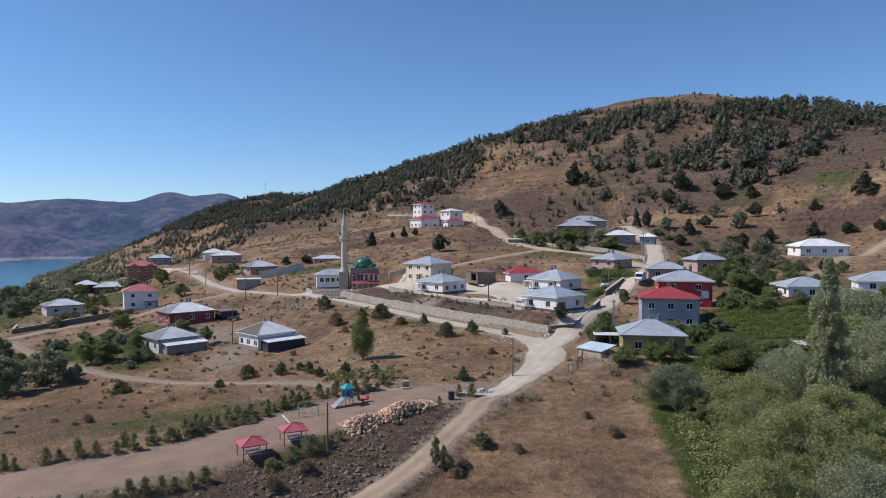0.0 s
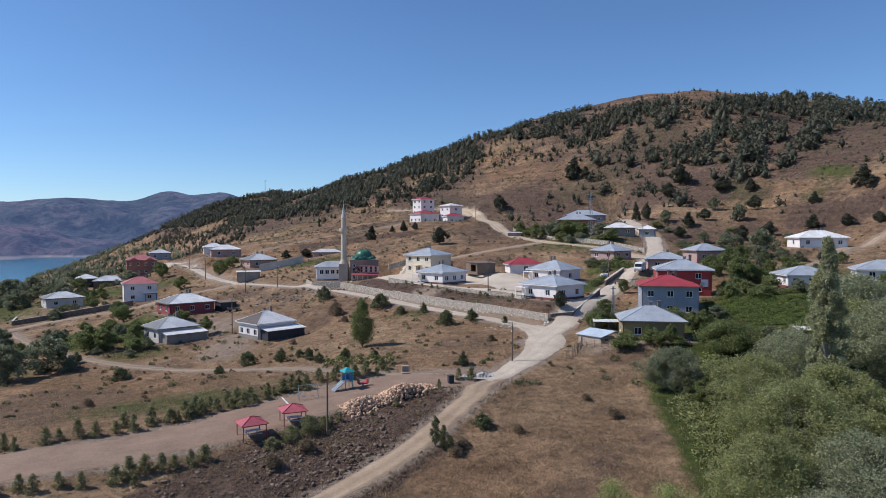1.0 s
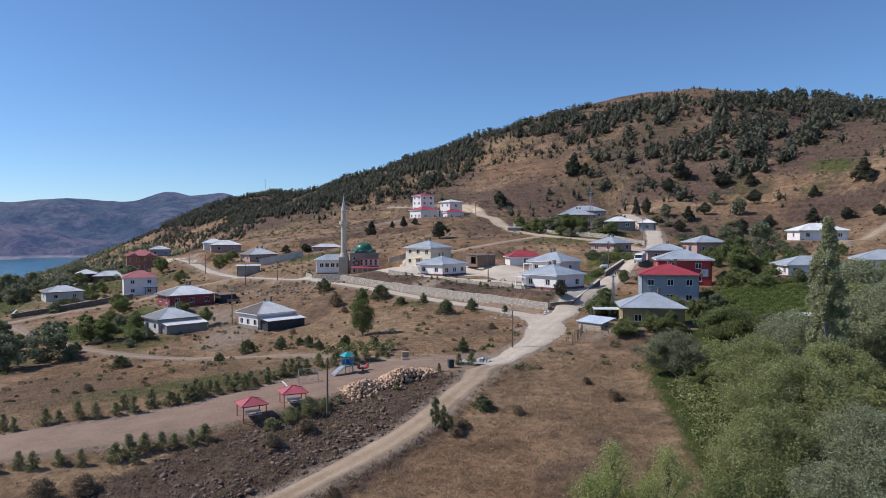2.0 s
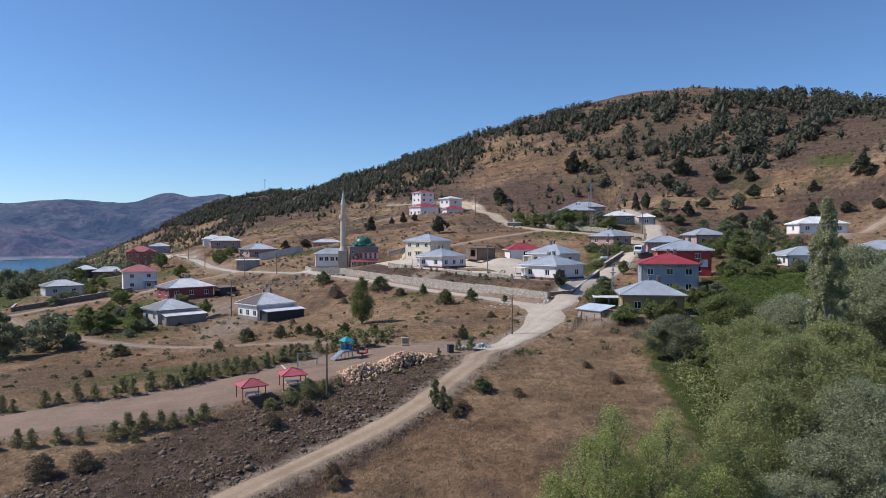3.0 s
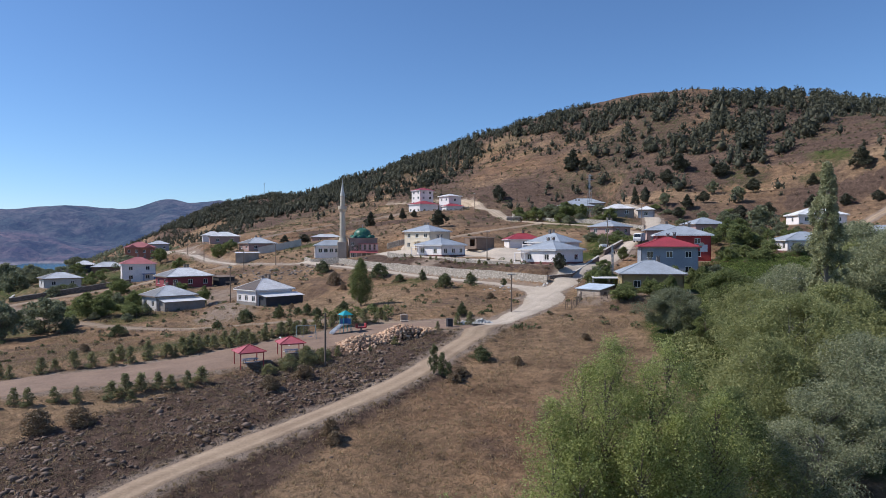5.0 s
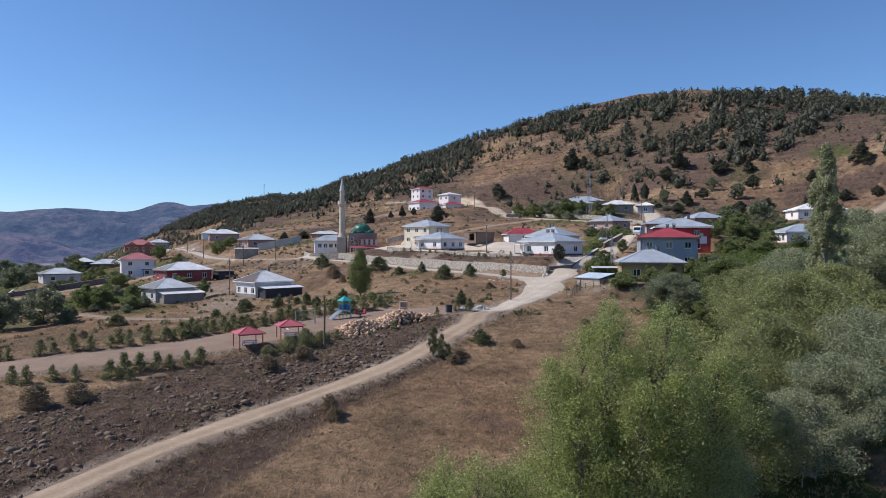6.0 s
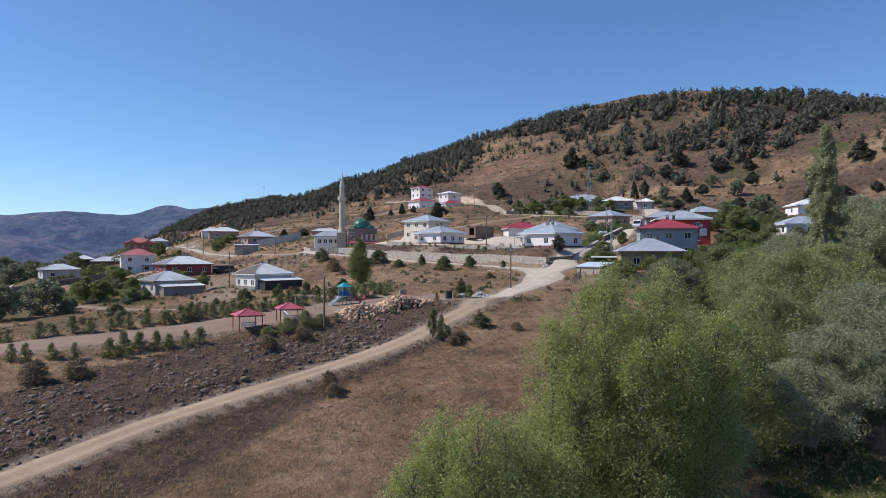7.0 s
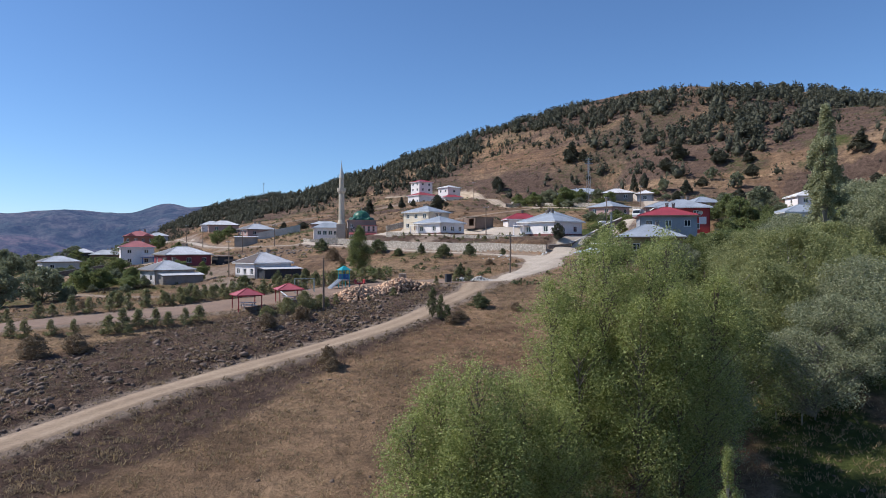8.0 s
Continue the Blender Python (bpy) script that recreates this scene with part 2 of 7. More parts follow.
M_GARDEN = leaves("garden_leaves", (0.125, 0.160, 0.062), (0.31, 0.335, 0.145), back=0.45)
M_VINE = leaves("vine_leaves", (0.14, 0.195, 0.060), (0.33, 0.39, 0.135), back=0.5)
M_NEEDLE = leaves("needles", (0.19, 0.195, 0.095), (0.38, 0.36, 0.195), back=0.3)
M_HILLPINE = leaves("hill_needles", (0.080, 0.084, 0.062), (0.130, 0.129, 0.092), back=0.22, patch=0.11)
M_BROWNBUSH = leaves("dry_bush", (0.20, 0.142, 0.095), (0.36, 0.272, 0.185), back=0.25)
M_SCRUB = leaves("scrub", (0.19, 0.140, 0.095), (0.36, 0.280, 0.195), back=0.25)
M_TUSSOCK = surface("tussock", (0.185, 0.130, 0.098), spread=0.4, coarse=1.3, fine=9)
M_DULLGREEN = leaves("dull_leaves", (0.16, 0.18, 0.112), (0.34, 0.355, 0.235), back=0.35)
M_SHRUB = leaves("shrub_leaves", (0.095, 0.112, 0.055), (0.22, 0.232, 0.125), back=0.35)
M_STRAW = leaves("straw", (0.30, 0.215, 0.125), (0.52, 0.40, 0.25), back=0.4)


def glass_material():
    m, nt, b = node_material("window_glass", 0.06)
    b.inputs["Base Color"].default_value = (0.02, 0.024, 0.03, 1)
    b.inputs["Specular IOR Level"].default_value = 0.6
    bump(nt, b, noise_of(nt, 0.8, 2), 0.05, 0.02)
    return m


def water_material():
    m, nt, b = node_material("lake_water", 0.18)
    c = ramp(nt, noise_of(nt, 0.004, 4), (0.3, (0.012, 0.105, 0.165)), (0.7, (0.018, 0.135, 0.20)))
    nt.links.new(c, b.inputs["Base Color"])
    bump(nt, b, noise_of(nt, 0.25, 5), 0.35, 0.4)
    return m


def hazed_hills_material(name, dull, pale, growth):
    """Wooded and bare slopes across the lake; a blue glow stands in for kilometres of haze."""
    m, nt, b = node_material(name, 1.0)
    bare = ramp(nt, noise_of(nt, 0.004, 7, 0.65), (0.35, dull), (0.65, pale))
    wood = ramp(nt, noise_of(nt, 0.007, 9, 0.72), (0.44, (0, 0, 0)), (0.56, (1, 1, 1)))
    c = mix(nt, wood, bare, growth)
    specks = ramp(nt, noise_of(nt, 0.035, 5, 0.75), (0.42, (0.30, 0.34, 0.36)), (0.56, (1.25, 1.2, 1.15)))
    c = mix(nt, 0.8, c, specks, "MULTIPLY")
    # the bare strip along the water that the falling lake leaves
    geo = nt.nodes.new("ShaderNodeNewGeometry")
    sep = nt.nodes.new("ShaderNodeSeparateXYZ")
    nt.links.new(geo.outputs["Position"], sep.inputs[0])
    strip = nt.nodes.new("ShaderNodeMapRange")
    nt.links.new(sep.outputs["Z"], strip.inputs["Value"])
    for key, v in (("From Min", -23.5), ("From Max", -20.5), ("To Min", 1.0), ("To Max", 0.0)):
        strip.inputs[key].default_value = v
    nt.links.new(mix(nt, strip.outputs[0], c, (0.22, 0.18, 0.16)), b.inputs["Base Color"])
    bump(nt, b, noise_of(nt, 0.012, 7, 0.7), 1.0, 25.0)
    # haze of the air put into the slopes as faint blue emission
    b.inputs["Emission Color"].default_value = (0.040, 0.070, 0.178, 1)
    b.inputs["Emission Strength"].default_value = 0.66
    return m


M_GLASS, M_WATER = glass_material(), water_material()
M_FAR = hazed_hills_material("hazed_wooded_slopes", (0.060, 0.058, 0.060), (0.105, 0.090, 0.085), (0.020, 0.032, 0.030))
M_SHORE = hazed_hills_material("hazed_bare_slopes", (0.085, 0.058, 0.060), (0.165, 0.105, 0.098), (0.040, 0.042, 0.042))

# ---- plan: houses (centre, floor level, size, turn), roads, lie of the land ----
# name, label, x, y, z, width, depth, turn, wall height, roof height, wall, roof, storeys, front windows, side windows, extras
PLAN = [
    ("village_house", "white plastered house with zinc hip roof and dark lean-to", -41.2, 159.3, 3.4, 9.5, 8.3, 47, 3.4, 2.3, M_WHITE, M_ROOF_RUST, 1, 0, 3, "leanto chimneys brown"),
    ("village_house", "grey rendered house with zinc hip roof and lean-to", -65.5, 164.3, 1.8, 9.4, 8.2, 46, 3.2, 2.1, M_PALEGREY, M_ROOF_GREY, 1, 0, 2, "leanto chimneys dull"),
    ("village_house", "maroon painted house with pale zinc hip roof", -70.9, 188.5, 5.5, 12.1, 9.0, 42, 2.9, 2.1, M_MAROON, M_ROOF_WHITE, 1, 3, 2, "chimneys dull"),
    ("village_house", "two-storey white house with faded red hip roof", -101.3, 228.6, 4.7, 10.1, 8.4, 28, 5.8, 2.1, M_WHITE, M_ROOF_PINK, 2, 2, 1, "chimneys porch"),
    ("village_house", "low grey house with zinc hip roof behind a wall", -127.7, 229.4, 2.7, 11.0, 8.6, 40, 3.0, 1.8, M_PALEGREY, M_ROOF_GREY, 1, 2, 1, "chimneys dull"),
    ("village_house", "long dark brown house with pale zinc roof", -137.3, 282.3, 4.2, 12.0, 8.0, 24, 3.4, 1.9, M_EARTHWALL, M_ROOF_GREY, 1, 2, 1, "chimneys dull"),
    ("village_house", "small dark house with pale zinc roof", -147.5, 283.0, 5.0, 7.2, 6.4, 26, 3.4, 1.6, M_DARKWALL, M_ROOF_WHITE, 1, 1, 1, ""),
    ("village_house", "two-storey brick-red house with gabled faded red roof", -131.0, 297.5, 9.2, 11.7, 9.6, 26, 6.2, 2.3, M_BRICK, M_ROOF_PINK, 2, 4, 2, "chimneys gables"),
    ("village_house", "small blue-grey house with pale roof by the woods", -147.0, 356.0, 13.5, 9.8, 8.0, 24, 3.2, 1.7, M_BLUEGREY, M_ROOF_GREY, 1, 2, 1, ""),
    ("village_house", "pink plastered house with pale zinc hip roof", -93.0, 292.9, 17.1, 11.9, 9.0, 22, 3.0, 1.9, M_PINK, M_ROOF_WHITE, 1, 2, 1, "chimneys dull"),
    ("village_house", "white house with pale zinc roof behind the pink one", -103.6, 309.7, 17.8, 8.6, 6.9, 22, 2.9, 1.8, M_WHITE, M_ROOF_WHITE, 1, 1, 1, ""),
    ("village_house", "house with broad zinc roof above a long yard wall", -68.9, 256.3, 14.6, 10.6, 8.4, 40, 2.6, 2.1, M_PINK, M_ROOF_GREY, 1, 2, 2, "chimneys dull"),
    ("village_house", "long low shed-like house with pale roof", -45.5, 270.0, 17.0, 11.0, 6.0, 12, 2.6, 1.2, M_PINK, M_ROOF_GREY, 1, 2, 0, ""),
    ("school_house", "two-storey cream building with blue-grey hip roof", -4.3, 203.7, 15.4, 9.0, 10.0, 50, 5.4, 1.9, M_CREAM, M_ROOF_BLUE, 2, 0, 3, "chimneys entrance"),
    ("village_house", "white house with blue-grey hip roof and maroon plinth", -0.2, 184.5, 13.9, 9.2, 9.2, 47, 3.0, 1.9, M_WHITE, M_ROOF_BLUE, 1, 3, 2, "plinth chimneys slab"),
    ("village_house", "white house with blue-grey hip roof and maroon plinth", 24.6, 152.7, 12.9, 9.4, 10.0, 41, 3.1, 2.0, M_WHITE, M_ROOF_BLUE, 1, 2, 2, "plinth chimneys slab"),
    ("village_house", "white house with blue-grey hip roof beside the square", 29.7, 181.8, 14.7, 9.1, 10.2, 45, 3.0, 2.3, M_WHITE, M_ROOF_BLUE, 1, 1, 2, "plinth chimneys slab"),
    ("village_house", "small white house with bright red sheet roof", 22.9, 194.6, 16.1, 9.0, 6.4, 8, 2.3, 1.7, M_WHITE, M_ROOF_RED, 1, 1, 0, "door chimneys"),
    ("village_house", "two-storey blue-grey house with red sheet roof", 46.4, 141.0, 10.7, 10.9, 10.0, -12, 6.0, 1.9, M_BLUEGREY, M_ROOF_RED, 2, 3, 1, "chimneys dish"),
    ("village_house", "two-storey red house with grey hip roof", 54.3, 155.0, 13.6, 11.2, 9.6, -12, 5.6, 2.0, M_REDWALL, M_ROOF_BLUE, 2, 2, 1, "whitestrip chimneys"),
    ("village_house", "ochre house with galvanised hip roof beside the street", 37.1, 122.1, 8.9, 10.3, 8.8, -9, 3.2, 2.2, M_OCHRE, M_ROOF_BLUE, 1, 2, 1, "chimneys"),
    ("village_house", "low house with layered grey roof behind the red one", 57.5, 176.5, 18.0, 9.5, 7.5, -10, 2.6, 1.6, M_PINK, M_ROOF_BLUE, 1, 2, 1, "chimneys"),
    ("village_house", "pinkish-grey house with blue-grey hip roof", 71.5, 187.0, 19.4, 8.4, 7.4, 10, 3.1, 1.8, M_PINK, M_ROOF_BLUE, 1, 2, 1, ""),
    ("village_house", "grey house with blue-grey hip roof above the hedge", 49.0, 199.1, 19.7, 8.2, 8.2, 40, 2.4, 1.9, M_PINK, M_ROOF_BLUE, 1, 2, 2, "chimneys"),
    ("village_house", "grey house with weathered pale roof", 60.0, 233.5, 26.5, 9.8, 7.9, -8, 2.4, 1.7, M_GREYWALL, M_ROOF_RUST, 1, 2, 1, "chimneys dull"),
    ("village_house", "small dark house with pale sheet roof beside the track", 68.5, 229.0, 25.8, 5.0, 5.5, -20, 2.6, 1.3, M_BLUEGREY, M_ROOF_WHITE, 1, 1, 1, ""),
    ("village_house", "brick house with broad grey hip roof among trees", 55.6, 286.5, 28.8, 14.5, 11.0, -6, 3.7, 2.5, M_BRICK, M_ROOF_BLUE, 1, 3, 1, "chimneys"),
    ("village_house", "house with broad grey roof higher up the slope", 63.5, 306.2, 31.6, 17.0, 11.0, -6, 3.2, 2.4, M_BLUEGREY, M_ROOF_BLUE, 1, 3, 1, "chimneys"),
    ("village_house", "white house with pale roof at the foot of the hill", 112.4, 205.5, 23.0, 13.5, 9.4, -5, 2.8, 2.1, M_WHITE, M_ROOF_WHITE, 1, 3, 1, "chimneys"),
    ("village_house", "white house with blue-grey roof and red porch base", 80.5, 152.5, 15.4, 10.0, 8.5, -4, 2.7, 1.8, M_WHITE, M_ROOF_BLUE, 1, 3, 2, "plinth"),
    ("village_house", "white house with broad grey roof among willows", 97.0, 150.5, 17.0, 11.0, 8.7, -22, 2.4, 1.9, M_WHITE, M_ROOF_BLUE, 1, 2, 1, ""),
    ("village_house", "tall white house with red roof on the slope", -9.8, 350.0, 36.0, 8.2, 7.5, 38, 8.0, 1.4, M_WHITE, M_ROOF_RED, 3, 2, 2, ""),
    ("village_house", "white house with red roof on the slope", -9.0, 340.5, 32.0, 11.5, 9.0, 40, 4.4, 1.7, M_WHITE, M_ROOF_RED, 1, 2, 3, ""),
    ("village_house", "two-storey white house with pale roof on the slope", 4.2, 341.0, 34.0, 8.0, 7.6, 40, 6.4, 1.3, M_WHITE, M_ROOF_WHITE, 2, 1, 2, ""),
    ("village_house", "low white house with red roof beside the hill track", 5.2, 333.0, 31.5, 8.6, 6.0, 22, 3.6, 1.3, M_WHITE, M_ROOF_RED, 1, 2, 1, ""),
]

# roads: name, half width, points
TRACK = [(-44, 22), (-36, 35), (-29, 46), (-24, 55), (-17, 64), (-9, 74), (-3, 82.5), (3, 95), (8, 104)]
LANE = [(6, 103), (13, 112), (18, 121), (20, 130), (17, 137.5), (6, 151), (-5, 164), (-14, 175.5), (-30, 193), (-50, 210), (-69, 228), (-84, 250), (-100, 277), (-114, 297), (-140, 330)]
STREET = [(17, 125), (23, 135), (34, 152), (46, 172), (58, 191), (66, 211), (71, 234), (70, 262)]
HILLROAD = [(60, 198), (49, 216), (36, 229), (29, 248), (26, 271), (21, 299), (18, 317), (17, 334), (13.5, 346), (4, 358), (-12, 372), (-30, 395)]
SPUR = [(33, 231), (18, 224), (8, 219), (0, 216)]
LOWTRACK = [(2, 107), (-8, 109), (-17, 111), (-25, 117), (-46, 129), (-68, 141), (-84, 152), (-104, 172), (-121, 192)]
YARDTRACK = [(-67, 225), (-80, 222), (-88, 216), (-92, 209), (-102, 207), (-116, 203), (-125, 197), (-150, 192)]
SLOPETRACK = [(-114, 297), (-98, 294), (-77, 299), (-59, 315), (-39, 328), (-20, 330)]
UPTRACK = [(88, 176), (96, 181), (106, 191), (118, 199), (134, 204), (156, 206)]
COURT = [(-17, 207), (-6, 194), (8, 187), (17, 182), (21, 172), (22, 166)]
PLAYGROUND = [(-85, 64), (-66, 71), (-49, 76), (-38, 79), (-30, 84), (-23.5, 90), (-15, 98.5), (-5, 104.5), (4, 106)]

BASE = (-3.6, 8.85, 6.43)
# rises and hollows: x, y, radius, height
HILLS = [
    (170, 580, 220, 89.35), (115, -40, 130, -4.38), (-210, 805, 130, 37.32), (310, 285, 130, 25.58), (-490, 690, 220, -35.98),
    (-210, -105, 130, 4.75), (-80, 610, 130, 18.20), (-275, 480, 130, -11.49), (-380, -80, 220, 23.58), (-535, 935, 130, -24.88),
    (-340, 870, 130, 15.55), (310, 155, 130, 7.35),
]
KNOLLS = [
    (25, 25, 50, -5.99), (0, 260, 80, 6.90), (-45, 75, 30, 3.00), (45, 300, 30, -13.39), (125, 200, 50, -13.12),
    (160, 300, 80, 7.81), (-100, 325, 50, 6.73), (150, 400, 50, 15.21), (-15, 105, 30, 1.78), (-45, 150, 30, -2.11),
    (175, 225, 50, 16.81), (-150, 150, 50, -3.40), (100, 175, 50, 4.43), (90, 120, 30, -3.09), (33, 298, 20, 7.0), (32, 258, 26, -2.2), (55, 300, 14, 2.0),
]
LAKE_Z = -26.5


def step(a, b, v):
    t = np.clip((v - a) / (b - a), 0, 1)
    return t * t * (3 - 2 * t)


def lattice(ix, iy, seed):
    n = np.sin(ix * 127.1 + iy * 311.7 + seed * 74.7) * 43758.5453
    return n - np.floor(n)


def value_noise(x, y, seed=0):
    ix, iy = np.floor(x), np.floor(y)
    fx, fy = x - ix, y - iy
    fx, fy = fx * fx * (3 - 2 * fx), fy * fy * (3 - 2 * fy)
    a, b = lattice(ix, iy, seed), lattice(ix + 1, iy, seed)
    c, d = lattice(ix, iy + 1, seed), lattice(ix + 1, iy + 1, seed)
    return (a + (b - a) * fx) * (1 - fy) + (c + (d - c) * fx) * fy - 0.5


def fbm(x, y, size, octaves=4, seed=0):
    total, amp = 0, 1.0
    for i in range(octaves):
        total = total + amp * value_noise(x / size + 17.3 * i, y / size - 9.1 * i, seed + i)
        size, amp = size / 2, amp / 2
    return total


def smooth_land(x, y):
    z = BASE[0] + BASE[1] * x / 100 + BASE[2] * y / 100
    for cx, cy, r, h in HILLS + KNOLLS:
        z = z + h * np.exp(-((x - cx) ** 2 + (y - cy) ** 2) / r ** 2)
    return z


def to_line(x, y, pts):
    """Distance to a line of points, the signed side (left positive) and the nearest place on it."""
    best = np.full(np.shape(x), 1e9)
    side, px, py = np.zeros_like(best), np.zeros_like(best), np.zeros_like(best)
    for (ax, ay), (bx, by) in zip(pts, pts[1:]):
        dx, dy = bx - ax, by - ay
        t = np.clip(((x - ax) * dx + (y - ay) * dy) / (dx * dx + dy * dy), 0, 1)
        qx, qy = ax + t * dx, ay + t * dy
        d = np.hypot(x - qx, y - qy)
        near = d < best
        best = np.where(near, d, best)
        side = np.where(near, np.sign(dx * (y - ay) - dy * (x - ax)), side)
        px, py = np.where(near, qx, px), np.where(near, qy, py)
    return best, side, px, py


def in_house(x, y, spec, grow=0.0):
    """Distance outside the rectangle of a house."""
    cx, cy, w, d, a = spec[2], spec[3], spec[5], spec[6], radians(spec[7])
    lx = (x - cx) * math.cos(a) + (y - cy) * math.sin(a)
    ly = -(x - cx) * math.sin(a) + (y - cy) * math.cos(a)
    return np.hypot(np.maximum(np.abs(lx) - w / 2 - grow, 0), np.maximum(np.abs(ly) - d / 2 - grow, 0))


SCARPS = [([(120, 232), (131, 226), (142, 221), (158, 219)], 2.8), ([(82, 295), (95, 281), (106, 268), (119, 257)], 1.7), ([(86, 318), (104, 300), (124, 284)], 1.4), ([(30, 345), (52, 338), (72, 326)], 1.5), ([(-60, 300), (-38, 297), (-12, 288)], 1.2)]   # small earth cliffs along the slope
RETAINING = [(21.5, 138.5), (7.5, 155), (-4, 168.5), (-13, 179), (-29.5, 197.5)]   # foot of the long stone wall
SITES = PLAN + [("mosque", "", -27.0, 213.0, 12.5, 20.0, 15.0, 8)]


def ground_z(x, y):
    x, y = np.asarray(x, float), np.asarray(y, float)
    far = np.hypot(x, y)
    z = smooth_land(x, y)
    hill = step(26, 60, z)
    z = z + hill * (8.0 * fbm(x, y, 90, 4, 3) - 6.0 * np.abs(fbm(x, y, 60, 4, 9)) + 1.2)
    z = z + 0.5 * fbm(x, y, 16, 3, 5) * step(60, 130, far) + 0.28 * fbm(x, y, 5, 3, 21)
    # small terraces cut along the slope
    z = z + step(20, 34, z) * (1 - step(60, 90, z)) * 0.75 * np.sin(z * 1.25 + 2 * fbm(x, y, 60, 2, 4))
    # terrace behind the retaining wall
    d, side, px, py = to_line(x, y, RETAINING)
    s = d * side
    rise = 0.8 + 1.0 * step(-30, 22, px)
    z = z + rise * step(0.1, 0.8, -s) * (1 - step(9, 24, d))
    for line, drop in SCARPS:
        d, side, px, py = to_line(x, y, line)
        z = z - drop * step(0.0, 1.8, -d * side) * (1 - step(5, 18, d))
    for line, half, soft in ROADS:
        d, side, px, py = to_line(x, y, line)
        k = 1 - step(half + 0.3, half + soft, d)
        z = z + k * (smooth_land(px, py) - z)
    for spec in SITES:
        d = in_house(x, y, spec, 0.6)
        near = d < 9
        if np.any(near):
            k = 1 - step(0.5, 8.5, d)
            z = np.where(near, z + k * (spec[4] - z), z)
    # the lake's bed, and the land across it
    out = step(950, 1250, far) * step(-150, -350, x)
    z = z + out * (-45 - z)
    z = np.where(far > 1300, np.minimum(z, -20 - (far - 1300) * 0.0), z)
    return z


ROADS = [(TRACK, 1.9, 2.2), (LANE, 2.6, 2.5), (STREET, 2.8, 2.5), (HILLROAD, 2.0, 3), (SPUR, 1.7, 2), (LOWTRACK, 1.1, 2), (YARDTRACK, 1.5, 2), (UPTRACK, 1.4, 2), (SLOPETRACK, 1.3, 2), (PLAYGROUND, 5.8, 2.5)]


def at_ground(x, y):
    return float(ground_z(np.array([x]), np.array([y]))[0])


def mesh_object(name, verts, faces, material, parent=None, smooth=False):
    me = bpy.data.meshes.new(name)
    me.from_pydata([tuple(v) for v in verts], [], [tuple(f) for f in faces])
    me.materials.append(material)
    if smooth:
        me.polygons.foreach_set("use_smooth", [True] * len(me.polygons))
    me.update()
    ob = new(name, me)
    ob.parent = parent
    return ob


def spaced(lo, hi, fine_lo, fine_hi, fine, growth, start=None):
    """Grid lines that are dense between fine_lo and fine_hi and widen outside."""
    mid = list(np.arange(fine_lo, fine_hi + 1e-6, fine))
    s, v, up = fine, fine_hi, []
    while v < hi:
        s *= growth
        v += s
        up.append(v)
    s, v, down = fine, fine_lo, []
    while v > lo:
        s *= growth
        v -= s
        down.append(v)
    return np.array(down[::-1] + mid + up)


